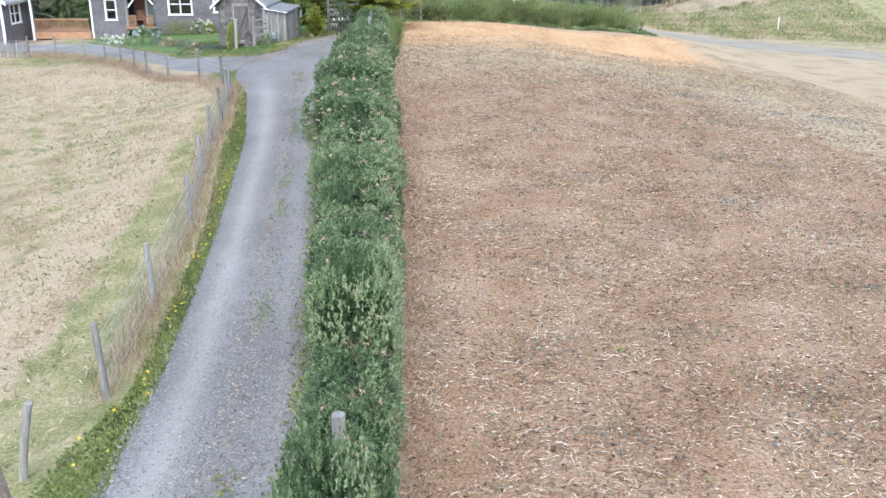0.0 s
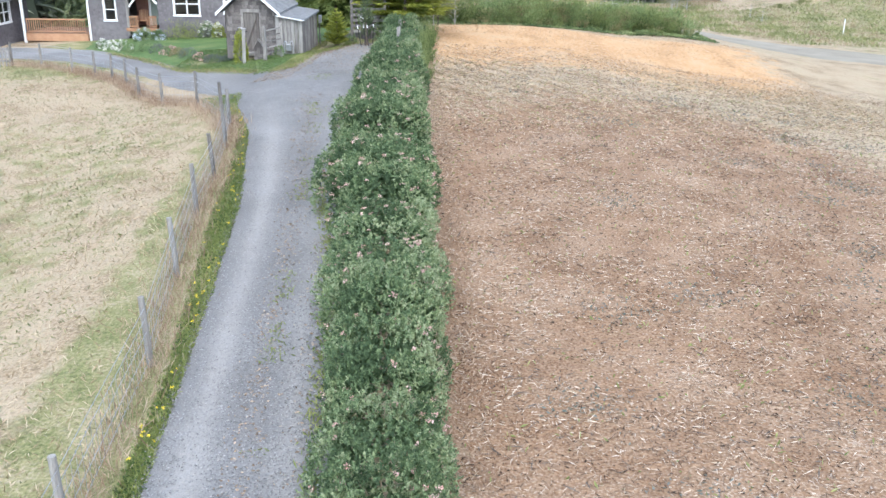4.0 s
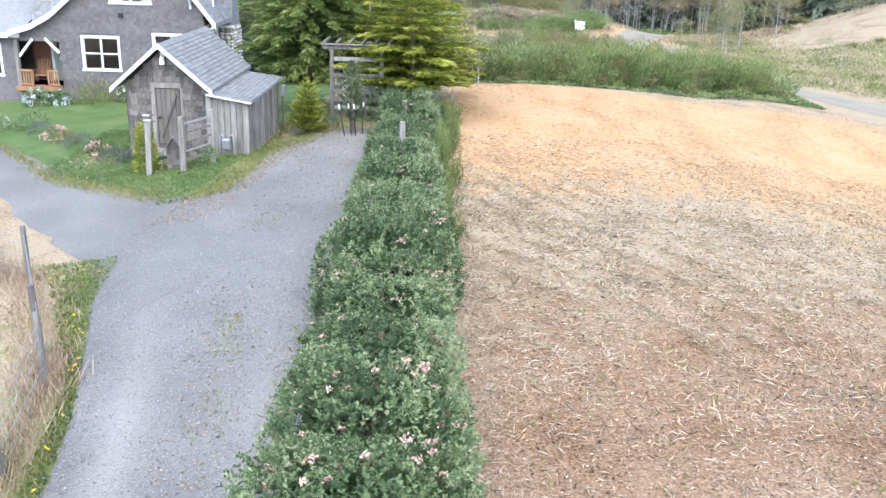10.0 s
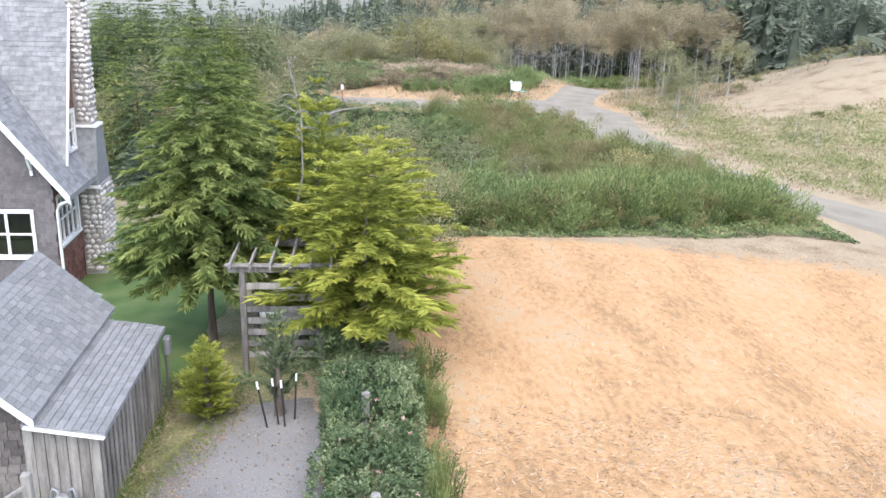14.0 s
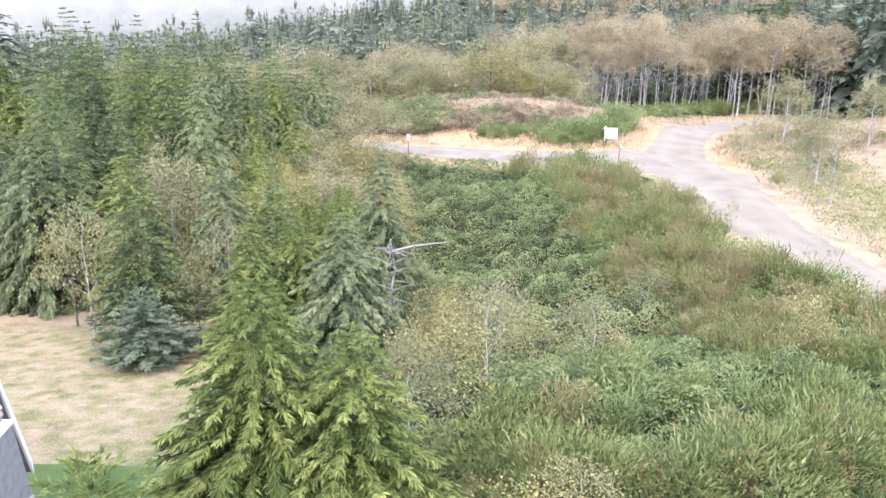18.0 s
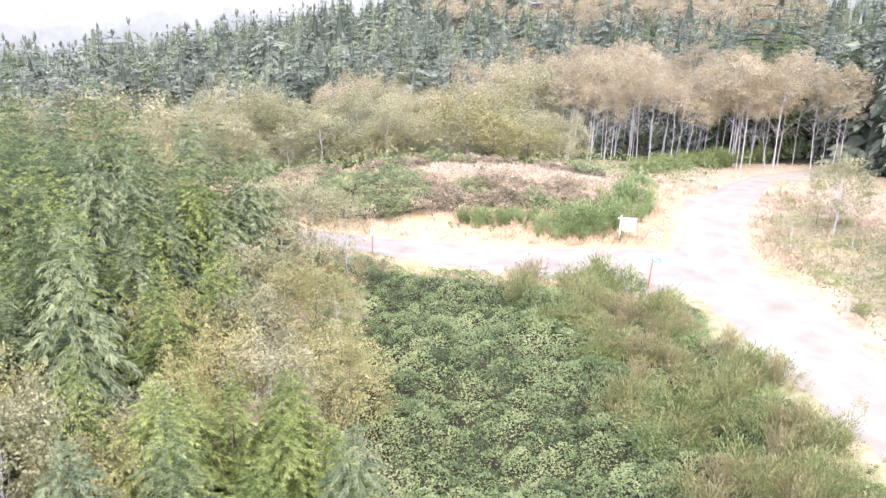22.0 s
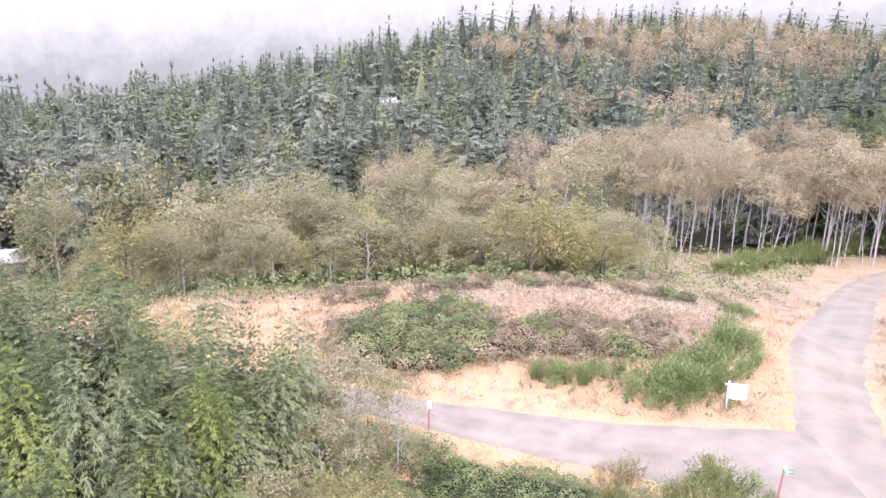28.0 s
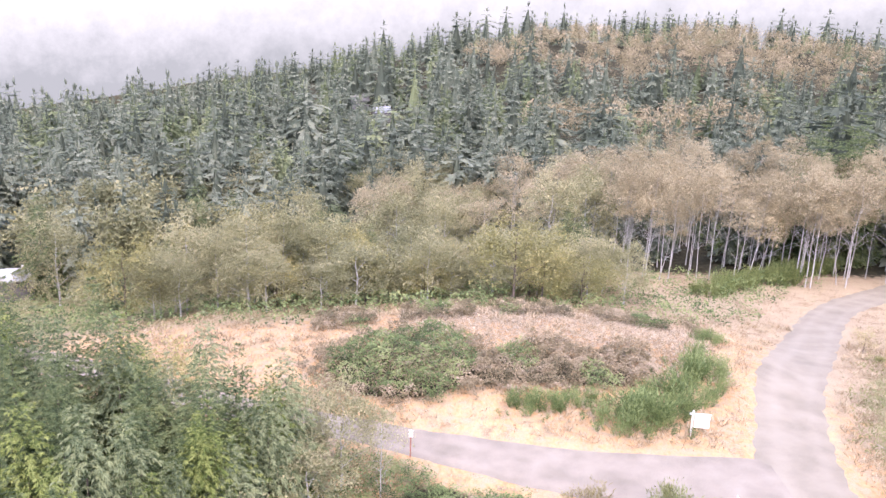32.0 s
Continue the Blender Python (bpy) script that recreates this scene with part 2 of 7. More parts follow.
def ground_material():
    """Dry grass, wood-chip field, orange stubble and green verge, mixed by the painted masks of the sheet."""
    m = bpy.data.materials.new("ground")
    m.use_nodes = True
    n, l = m.node_tree.nodes, m.node_tree.links
    b = n["Principled BSDF"]
    b.inputs["Roughness"].default_value, b.inputs["Specular IOR Level"].default_value = 0.95, 0.1
    co = n.new("ShaderNodeTexCoord")

    def layer(colours, scale, fine, stretch=(1, 1, 1), broad=1.0):
        mp = n.new("ShaderNodeMapping")
        mp.inputs["Scale"].default_value = stretch
        l.new(co.outputs["Object"], mp.inputs[0])
        a, c = n.new("ShaderNodeTexNoise"), n.new("ShaderNodeTexNoise")
        a.inputs["Scale"].default_value, c.inputs["Scale"].default_value = scale, fine
        a.inputs["Detail"].default_value, c.inputs["Detail"].default_value = 5, 4
        l.new(mp.outputs[0], a.inputs[0]), l.new(mp.outputs[0], c.inputs[0])
        s = n.new("ShaderNodeMath")
        s.operation = "ADD"
        calm = n.new("ShaderNodeMath")
        calm.operation = "MULTIPLY_ADD"
        calm.inputs[1].default_value, calm.inputs[2].default_value = broad, 0.5 * (1 - broad)
        l.new(a.outputs[0], calm.inputs[0]), l.new(calm.outputs[0], s.inputs[0]), l.new(c.outputs[0], s.inputs[1])
        r = n.new("ShaderNodeValToRGB")
        e = r.color_ramp.elements
        while len(e) < len(colours):
            e.new(0.5)
        for i, colour in enumerate(colours):
            e[i].position, e[i].color = 0.36 + 0.28 * i / (len(colours) - 1), (*colour, 1)
        h = n.new("ShaderNodeMath")
        h.operation = "MULTIPLY"
        h.inputs[1].default_value = 0.5
        l.new(s.outputs[0], h.inputs[0]), l.new(h.outputs[0], r.inputs[0])
        return r.outputs[0]

    dry = layer([(0.19, 0.147, 0.093), (0.315, 0.243, 0.157), (0.40, 0.325, 0.226), (0.25, 0.215, 0.12)], 0.55, 14)
    chips = layer([(0.085, 0.048, 0.027), (0.225, 0.138, 0.082), (0.305, 0.208, 0.134), (0.44, 0.35, 0.26)], 0.7, 24, broad=0.5)
    orange = layer([(0.33, 0.21, 0.11), (0.44, 0.272, 0.138), (0.485, 0.315, 0.168), (0.44, 0.33, 0.205)], 0.5, 5, (1.2, 0.55, 1))
    green = layer([(0.12, 0.13, 0.055), (0.19, 0.195, 0.085), (0.27, 0.245, 0.13), (0.36, 0.31, 0.20)], 1.2, 16)
    # dark soil, made near black to carry the shade beneath the growth too
    shaded_soil = layer([(0.025, 0.024, 0.016), (0.05, 0.047, 0.028), (0.085, 0.075, 0.045)], 1.0, 12)
    mask = n.new("ShaderNodeVertexColor")
    mask.layer_name = "cover"
    sep = n.new("ShaderNodeSeparateColor")
    l.new(mask.outputs[0], sep.inputs[0])
    edge = n.new("ShaderNodeTexNoise")
    edge.inputs["Scale"].default_value, edge.inputs["Detail"].default_value = 1.6, 6
    l.new(co.outputs["Object"], edge.inputs[0])
    last = dry
    for channel, colour in (("Red", chips), ("Green", orange), ("Blue", green), ("Alpha", shaded_soil)):
        a = n.new("ShaderNodeMath")
        a.operation = "ADD"
        l.new(mask.outputs[1] if channel == "Alpha" else sep.outputs[channel], a.inputs[0]), l.new(edge.outputs[0], a.inputs[1])
        r = n.new("ShaderNodeMapRange")
        r.inputs["From Min"].default_value, r.inputs["From Max"].default_value = 0.88, 1.12
        l.new(a.outputs[0], r.inputs["Value"])
        x = n.new("ShaderNodeMix")
        x.data_type = "RGBA"
        l.new(r.outputs[0], x.inputs[0]), l.new(last, x.inputs[6]), l.new(colour, x.inputs[7])
        last = x.outputs[2]
    l.new(last, b.inputs["Base Color"])
    f = n.new("ShaderNodeTexNoise")
    f.inputs["Scale"].default_value, f.inputs["Detail"].default_value = 12, 6
    l.new(co.outputs["Object"], f.inputs[0])
    bp = n.new("ShaderNodeBump")
    bp.inputs["Strength"].default_value, bp.inputs["Distance"].default_value = 0.9, 0.08
    l.new(f.outputs[0], bp.inputs["Height"]), l.new(bp.outputs[0], b.inputs["Normal"])
    return m


# ---------------------------------------------------------------- builders
rng = np.random.default_rng(7)


def mesh_of(name, verts, faces, mat, smooth=False, tone=None):
    """A mesh from arrays; faces all have the same number of corners."""
    me = bpy.data.meshes.new(name)
    verts, faces = np.asarray(verts, np.float32), np.asarray(faces, np.int32)
    me.vertices.add(len(verts)), me.loops.add(faces.size), me.polygons.add(len(faces))
    me.vertices.foreach_set("co", verts.ravel())
    me.loops.foreach_set("vertex_index", faces.ravel())
    me.polygons.foreach_set("loop_start", np.arange(0, faces.size, faces.shape[1], dtype=np.int32))
    me.polygons.foreach_set("use_smooth", np.full(len(faces), smooth))
    me.materials.append(mat)
    me.update(calc_edges=True)
    if tone is not None:
        me.attributes.new("tone", "FLOAT", "POINT").data.foreach_set("value", np.repeat(np.asarray(tone, np.float32), len(verts) // len(tone)))
    return me


def child(name, me, parent, label="", at=None):
    ob = new(name, me)
    ob.parent = parent
    if at is not None:
        ob.matrix_basis = at
    if label:
        ob["label"] = label
    return ob


def part(name, bm, mat, parent, label=""):
    me = bpy.data.meshes.new(name)
    bm.to_mesh(me)
    bm.free()
    me.materials.append(mat)
    return child(name, me, parent, label)


def thing(name, at, label, category, group="", kind=""):
    ob = new(name)
    ob.matrix_basis = at
    ob.empty_display_size = 0.2
    return tagged(ob, label, category, group, kind)


def box(bm, lo, hi, bevel=0.0):
    lo, hi = Vector(lo), Vector(hi)
    r = bmesh.ops.create_cube(bm, size=1.0, matrix=Matrix.Translation((lo + hi) / 2) @ Matrix.Diagonal((*(hi - lo), 1)))
    if bevel:
        edges = {e for v in r["verts"] for e in v.link_edges}
        bmesh.ops.bevel(bm, geom=list(edges), offset=bevel, segments=1, affect="EDGES")
    return bm


def boxed(lo, hi, bevel=0.0):
    return box(bmesh.new(), lo, hi, bevel)


def beam(bm, a, b, w, d, bevel=0.0):
    """A straight timber from a to b with a rectangular section."""
    a, b = Vector(a), Vector(b)
    q = (b - a).to_track_quat("Z", "Y").to_matrix().to_4x4()
    L = (b - a).length
    r = bmesh.ops.create_cube(bm, size=1.0, matrix=Matrix.Translation((a + b) / 2) @ q @ Matrix.Diagonal((w, d, L, 1)))
    if bevel:
        bmesh.ops.bevel(bm, geom=list({e for v in r["verts"] for e in v.link_edges}), offset=bevel, segments=1, affect="EDGES")
    return bm


def prism(bm, outline, axis, lo, hi):
    """A closed outline of (u, v) pairs pushed out along an axis: 'x' gives u=y, 'y' gives u=x."""
    def at(u, v, w):
        return (w, u, v) if axis == "x" else (u, w, v) if axis == "y" else (u, v, w)
    a = [bm.verts.new(at(u, v, lo)) for u, v in outline]
    b = [bm.verts.new(at(u, v, hi)) for u, v in outline]
    n = len(outline)
    bm.faces.new(a), bm.faces.new(b[::-1])
    for i in range(n):
        bm.faces.new((a[i], b[i], b[(i + 1) % n], a[(i + 1) % n]))
    bmesh.ops.recalc_face_normals(bm, faces=bm.faces)
    return bm


def tube(points, radii, sides=7):
    """Arrays of a bent, tapered stem."""
    points, V, F = [Vector(p) for p in points], [], []
    for i, p in enumerate(points):
        way = (points[min(i + 1, len(points) - 1)] - points[max(i - 1, 0)]).normalized()
        u = way.cross(Vector((0.3, 1, 0.2))).normalized()
        w = way.cross(u)
        for k in range(sides):
            a = 2 * math.pi * k / sides
            V.append(p + radii[i] * (math.cos(a) * u + math.sin(a) * w))
    for i in range(len(points) - 1):
        for k in range(sides):
            j = (k + 1) % sides
            F.append((i * sides + k, i * sides + j, (i + 1) * sides + j, (i + 1) * sides + k))
    return np.array(V), np.array(F)


def merge(chunks):
    V, F, n = [], [], 0
    for v, f in chunks:
        V.append(v), F.append(np.asarray(f) + n)
        n += len(v)
    return np.concatenate(V), np.concatenate(F)


def leaves(at, along, up, length, width):
    """One lozenge leaf a row: at its foot, pointing along, its face turned towards up."""
    at, along, up = (np.asarray(a, float) for a in (at, along, up))
    along = along / (np.linalg.norm(along, axis=1, keepdims=True) + 1e-9)
    side = np.cross(along, up)
    side /= np.linalg.norm(side, axis=1, keepdims=True) + 1e-9
    face = np.cross(side, along)
    length, width = np.broadcast_to(length, len(at))[:, None], np.broadcast_to(width, len(at))[:, None]
    V = np.stack([at, at + along * length * 0.5 + side * width * 0.5 + face * length * 0.08, at + along * length, at + along * length * 0.5 - side * width * 0.5 + face * length * 0.08], 1)
    return V.reshape(-1, 3), np.arange(4 * len(at)).reshape(-1, 4)


def directions(n, r=rng):
    d = r.normal(size=(n, 3))
    return d / np.linalg.norm(d, axis=1, keepdims=True)


# ---------------------------------------------------------------- lie of the land
LIE_Y = [-40, 14, 30, 45, 58, 68, 78, 92, 104, 118, 132, 150, 170, 205, 300, 600, 1500, 4000]
LIE = {}
LIE[-60] = [-5, -4, -3, -1.5, -0.5, -0.3, -1, -2, -4, -4, -4, -7, -10, -13, -18, -34, -130, -500]
LIE[-15] = [-3.5, -1.6, -0.2, 0.8, 1.3, 1.2, 0.3, -1.8, -4.2, -3.8, -2.4, -3.0, -7.5, -12, -17, -32, -130, -500]
LIE[-7] = [-1.2, 0.1, 1.1, 1.9, 1.9, 1.5, 0.2, -3.3, -5.0, -4.0, -2.6, -2.4, -7.0, -12, -17, -32, -130, -500]
LIE[-3.2] = [0.5, 0.9, 1.5, 2.0, 2.0, 1.7, 0.5, -4.0, -5.2, -3.4, -2.5, -2.3, -6.5, -12, -17, -32, -130, -500]
LIE[3] = [0.6, 1.0, 1.6, 2.0, 1.9, 1.6, 0.6, -3.6, -4.0, -2.8, -2.4, -2.3, -6.0, -11, -17, -32, -130, -500]
LIE[12] = [0.2, 0.7, 1.0, 0.9, 0.5, 0.5, 0.3, -0.5, -1.0, -1.7, -2.3, -3.2, -6.0, -10, -17, -32, -130, -500]
LIE[24] = [-1.0, -0.4, -0.3, -0.5, -0.9, -1.0, -1.0, -1.3, -1.7, -2.1, -2.8, -4.4, -6.6, -10, -17, -32, -130, -500]
LIE[60] = [-4, -3, -3, -3, -3, -3, -2.5, -2.5, -2, -2, -3, -5, -8, -10, -17, -32, -130, -500]
LIE_X = sorted(LIE)


def glide(knots, values, q):
    """A smooth curve through the values (monotone between knots), for an array q."""
    knots, values, q = np.asarray(knots, float), np.asarray(values, float), np.clip(q, knots[0], knots[-1])
    d = np.diff(values, axis=0) / np.diff(knots)
    s = np.concatenate([d[:1], np.where(d[1:] * d[:-1] > 0, 2 * d[1:] * d[:-1] / (d[1:] + d[:-1] + 1e-12), 0), d[-1:]])
    i = np.clip(np.searchsorted(knots, q, "right") - 1, 0, len(knots) - 2)
    h = knots[i + 1] - knots[i]
    t = (q - knots[i]) / h
    return (2 * t**3 - 3 * t**2 + 1) * values[i] + (t**3 - 2 * t**2 + t) * h * s[i] + (-2 * t**3 + 3 * t**2) * values[i + 1] + (t**3 - t**2) * h * s[i + 1]


def lie(x, y):
    """Height of the ground, for arrays."""
    x, y = np.broadcast_arrays(np.asarray(x, float), np.asarray(y, float))
    shape, x, y = x.shape, x.ravel(), y.ravel()
    rows = np.stack([glide(LIE_Y, LIE[k], y) for k in LIE_X])
    xs = np.clip(x, LIE_X[0], LIE_X[-1])
    i = np.clip(np.searchsorted(LIE_X, xs, "right") - 1, 0, len(LIE_X) - 2)
    X = np.array(LIE_X, float)
    t = (xs - X[i]) / (X[i + 1] - X[i])
    t = t * t * (3 - 2 * t) * 0.5 + t * 0.5
    j = np.arange(len(x))
    z = rows[i, j] * (1 - t) + rows[i + 1, j] * t
    for cx, cy, rx, ry, h in BUMPS:
        z = z + h * np.exp(-(((x - cx) / rx) ** 2 + ((y - cy) / ry) ** 2))
    z = z + 0.03 * np.sin(x * 0.9 + 0.5 * y) * np.sin(0.6 * y - 0.3 * x) * (np.abs(x) < 60)
    return z.reshape(shape)


# low knolls: centre, half widths, height
BUMPS = [(4, 146, 16, 7, 1.6), (48, 128, 14, 22, 5.5), (90, 540, 200, 150, 20), (-420, 640, 280, 320, -95), (18, 65, 6, 5, 0.6), (-10.5, 50.4, 3.2, 2.6, 0.35)]


def gz(x, y):
    return float(lie(x, y))


def ribbon(name, mat, line, step=0.6, across=20, lift=0.035, tracks=1e9):
    """A strip that lies on the ground: line has rows of (along, left x, right x) or centre rows with a width, resampled smoothly."""
    line = np.array(line, float)
    s = np.concatenate([[0], np.cumsum(np.linalg.norm(np.diff((line[:, :2] + line[:, 2:]) / 2, axis=0), axis=1))])
    q = np.linspace(0, s[-1], max(2, int(s[-1] / step)))
    c = np.stack([glide(s, line[:, k], q) for k in range(4)], 1)
    t = np.linspace(0, 1, across + 1)
    wob = 0.12 * np.sin(q * 1.7) + 0.09 * np.sin(q * 3.9 + 1)
    x = c[:, :1] * (1 - t) + c[:, 2:3] * t + wob[:, None] * (np.abs(2 * t - 1) ** 3)
    y = c[:, 1:2] * (1 - t) + c[:, 3:4] * t
    z = lie(x, y) + lift - 0.03 * np.abs(2 * t - 1) ** 6
    V = np.stack([x, y, z], -1).reshape(-1, 3)
    a = (np.arange(len(q) - 1)[:, None] * (across + 1) + np.arange(across)[None]).ravel()
    ob = new(name, mesh_of(name, V, np.stack([a, a + 1, a + across + 2, a + across + 1], 1), mat, True))
    worn = np.exp(-(((t - 0.27) / 0.1) ** 2)) + 0.7 * np.exp(-(((t - 0.8) / 0.08) ** 2))
    worn = (worn * np.clip((tracks - y) / 8, 0.15, 1)).ravel()
    ob.data.color_attributes.new("worn", "FLOAT_COLOR", "POINT").data.foreach_set("color", np.stack([worn, worn, worn, np.ones_like(worn)], 1).astype(np.float32).ravel())
    return ob


def worn_tracks(m, pale):
    """Lets wheel tracks, ground finer and paler, show in a gravel."""
    n, l = m.node_tree.nodes, m.node_tree.links
    b = n["Principled BSDF"]
    src = b.inputs["Base Color"].links[0].from_socket
    a, s, e, k, x = n.new("ShaderNodeVertexColor"), n.new("ShaderNodeMath"), n.new("ShaderNodeTexNoise"), n.new("ShaderNodeMath"), n.new("ShaderNodeMix")
    a.layer_name = "worn"
    e.inputs["Scale"].default_value, e.inputs["Detail"].default_value = 14, 4
    co = n.new("ShaderNodeTexCoord")
    l.new(co.outputs["Object"], e.inputs[0])
    s.operation, k.operation, s.inputs[1].default_value = "MULTIPLY", "MULTIPLY", 0.6
    l.new(a.outputs[0], k.inputs[0]), l.new(e.outputs[0], k.inputs[1]), l.new(k.outputs[0], s.inputs[0])
    x.data_type = "RGBA"
    x.inputs[7].default_value = (*pale, 1)
    l.new(s.outputs[0], x.inputs[0]), l.new(src, x.inputs[6]), l.new(x.outputs[2], b.inputs["Base Color"])


worn_tracks(M["gravel"], (0.43, 0.40, 0.355))
worn_tracks(M["sand_road"], (0.325, 0.293, 0.232))
worn_tracks(M["packed_road"], (0.315, 0.283, 0.228))


# ---------------------------------------------------------------- ground
def soft(v, w=1.0):
    t = np.clip(v / w * 0.5 + 0.5, 0, 1)
    return t * t * (3 - 2 * t)


def hedge_side(y):
    """The hedge's edge towards the field."""
    return glide([-10, 10, 20, 31, 39, 45, 50, 65], [-0.7, -0.7, -1.07, -1.75, -2.25, -2.65, -3.0, -3.2], np.asarray(y, float))


def spread_axis(lo, hi, step, far_lo, far_hi):
    core = list(np.arange(lo, hi, step))
    out, d = [], step
    p = hi
    while p < far_hi:
        out.append(p)
        d *= 1.25
        p += d
    out.append(far_hi)
    back, d, p = [], step, lo
    while p > far_lo:
        d *= 1.25
        p -= d
        back.append(max(p, far_lo))
    return np.array(back[::-1] + core + out)


gx, gy = spread_axis(-46, 60, 0.6, -3500, 3500), spread_axis(-8, 182, 0.6, -600, 4000)
GX, GY = np.meshgrid(gx, gy)
GZ = lie(GX, GY)
nx = len(gx)
a = (np.arange(len(gy) - 1)[:, None] * nx + np.arange(nx - 1)[None]).ravel()
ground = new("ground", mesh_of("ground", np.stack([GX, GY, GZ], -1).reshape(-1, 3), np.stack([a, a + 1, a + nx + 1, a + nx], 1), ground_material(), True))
tagged(ground, "dry straw-coloured pasture and mulched field on rolling ground", "ground", kind="structure")
field = soft(GX - hedge_side(GY) + 0.2, 0.8) * soft(73 - GY, 3)
orange = field * soft(GY - 49 + 0.1 * (GX - 4), 9) * soft(16 - GX, 6) * soft(70.5 - GY, 3) + 0.52 * soft(GY - 118, 8) * soft(158 - GY, 8) * soft(24 - GX, 6)
chips = field * soft(42 - GY + 0.1 * GX, 13) * soft(14.5 - 0.16 * (GY - 20) - GX, 5)
verge = soft(hedge_side(GY) - 3.8 - GX, 0.8) * soft(GX + 8.2 + 0.07 * (GY - 20), 0.8) * soft(44 - GY, 4) * 0.75
garden = soft(-6.0 - GX, 1.0) * soft(GX + 26, 3) * soft(GY - 50, 4) * (0.52 * soft(92 - GY, 4) + 0.28 * soft(74 - GY, 4))
meadow = soft(GX - 26, 8) * soft(GY - 70, 20) * soft(115 - GY, 8) * 0.62
under = soft(GY - 74, 3) * soft(13 - GX, 4) * soft(GX + 12, 3) * soft(122 - GY, 6) * 0.8 + soft(GY - 152, 8) * soft(12 - GX + 0.8 * np.maximum(GY - 178, 0), 6) * 0.6 + soft(GY - 215, 10) * 0.4
patchy = soft(-9 - GX, 3) * soft(46 - GY, 8) * 0.46
road_left = np.interp(GY, [76, 83, 93, 100.6, 113, 122], [21, 16.4, 13.8, 12.2, 11.8, 11.4])
# masks for the dark soil: shade under thicket, knoll brambles and woods painted in
shaded_thicket_floor = soft(GX + 8, 2) * soft(road_left - 2.2 - GX, 1) * soft(GY - 74 - 0.8 * np.maximum(GX - 5, 0), 1.2) * soft(128.6 - 0.45 * np.maximum(GX + 9, 0) - GY, 1.5)
shaded_knoll_floor = np.maximum(soft(1 - ((GX + 8.5) / 5.4) ** 2 - ((GY - 141.2) / 4.2) ** 2, 0.4), soft(GY - 138.6, 0.8) * soft(142.4 - GY, 0.8) * soft(GX + 12, 1) * soft(8 - GX, 1) * 0.8)
shaded_thicket_floor = np.maximum(np.maximum(shaded_thicket_floor, 0.85 * shaded_knoll_floor), np.maximum(soft(GY - 228, 8), soft(GY - 180 - 0.14 * np.abs(GX - 20), 4) * soft(GX - 8, 4)))
road_right = np.interp(GY, [81, 88, 97.5, 105, 112, 119, 126, 132, 140.6, 148, 165], [24.5, 19.8, 17.6, 17, 17.4, 18.4, 17.3, 18.5, 21.6, 25.6, 35.8])
sand = soft(GX - 29, 2.5) * soft(GY - 114, 4)
bank = soft(GX - road_right - 2.4, 1.6) * soft(GY - 80, 8) * soft(168 - GY, 8) * (1 - sand) * 0.6
cover = np.stack([chips, orange, np.clip(verge + garden + np.maximum(meadow, bank) + under + patchy, 0, 1), shaded_thicket_floor], -1)
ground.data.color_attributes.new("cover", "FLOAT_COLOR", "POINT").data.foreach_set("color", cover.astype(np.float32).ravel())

DRIVE = [(-4.6, -9, -1.7, -9), (-4.7, 4, -1.8, 4), (-4.85, 10.2, -1.9, 10), (-5.0, 12.5, -2.1, 12.5), (-5.4, 16.5, -2.6, 16.5), (-6.1, 22.5, -3.3, 22.5), (-7.0, 30, -4.1, 30),
         (-8.4, 37, -4.6, 37), (-9.8, 41.4, -4.8, 42), (-10.4, 45.5, -5.0, 46), (-9.3, 49, -5.0, 50), (-8.8, 53, -5.2, 54), (-7.6, 56.3, -5.5, 56.6)]
tagged(ribbon("driveway", M["gravel"], DRIVE, tracks=44), "grey gravel driveway with two pale wheel tracks", "driveway", kind="structure")
TURN = [(-9.0, 39.8, -6.6, 44), (-10.6, 43.6, -8.7, 49), (-12.6, 46, -11.2, 50.8), (-16, 50.1, -14.6, 53.3), (-19.1, 53, -18, 55.3), (-24, 56, -21.5, 58.8), (-34, 59, -31, 63)]
tagged(ribbon("driveway_turning", M["gravel"], TURN, lift=0.043, tracks=0), "grey gravel turning place before the house", "driveway", kind="structure")
LAWN = [(-10.4, 47.95, -9.5, 47.95), (-11.9, 48.9, -8.95, 48.5), (-13.3, 50.1, -8.6, 49.8), (-15, 51.5, -8.65, 52), (-17.6, 54.6, -8.9, 55), (-20.5, 57.4, -8.8, 58), (-23, 60.5, -8.6, 62), (-24, 66, -8.5, 67), (-23, 71, -9, 71), (-21, 75.5, -11, 75)]
tagged(ribbon("lawn", M["lawn"], LAWN, across=24, lift=0.055), "mown green lawn round the house and the shed", "lawn", kind="structure")
ROAD = [(43, 62, 45, 67), (30, 70, 32, 76), (21, 76, 24.5, 81), (16.4, 83, 19.8, 88), (13.8, 93, 17.6, 97.5), (12.2, 100.6, 17.0, 105), (11.8, 113, 17.4, 112), (11.4, 122, 18.4, 119), (12.2, 128, 17.3, 126),
        (14.4, 134.3, 18.5, 132), (17.5, 143, 21.6, 140.6), (21.2, 149.7, 25.6, 148), (32.9, 168, 35.8, 165.5), (47, 181, 49, 177)]
tagged(ribbon("road", M["sand_road"], ROAD), "pale sandy gravel road that bends uphill", "road", kind="structure")
CROSS = [(-42, 153, -45, 150), (-28, 143, -30, 140), (-17.6, 136.6, -18.4, 133.6), (-9, 133.8, -9.5, 131), (-3, 132.2, -1.4, 127.3), (3.2, 130.8, 4.6, 124.6), (10.9, 130.1, 9.6, 121.4), (13.5, 130, 13.5, 120)]
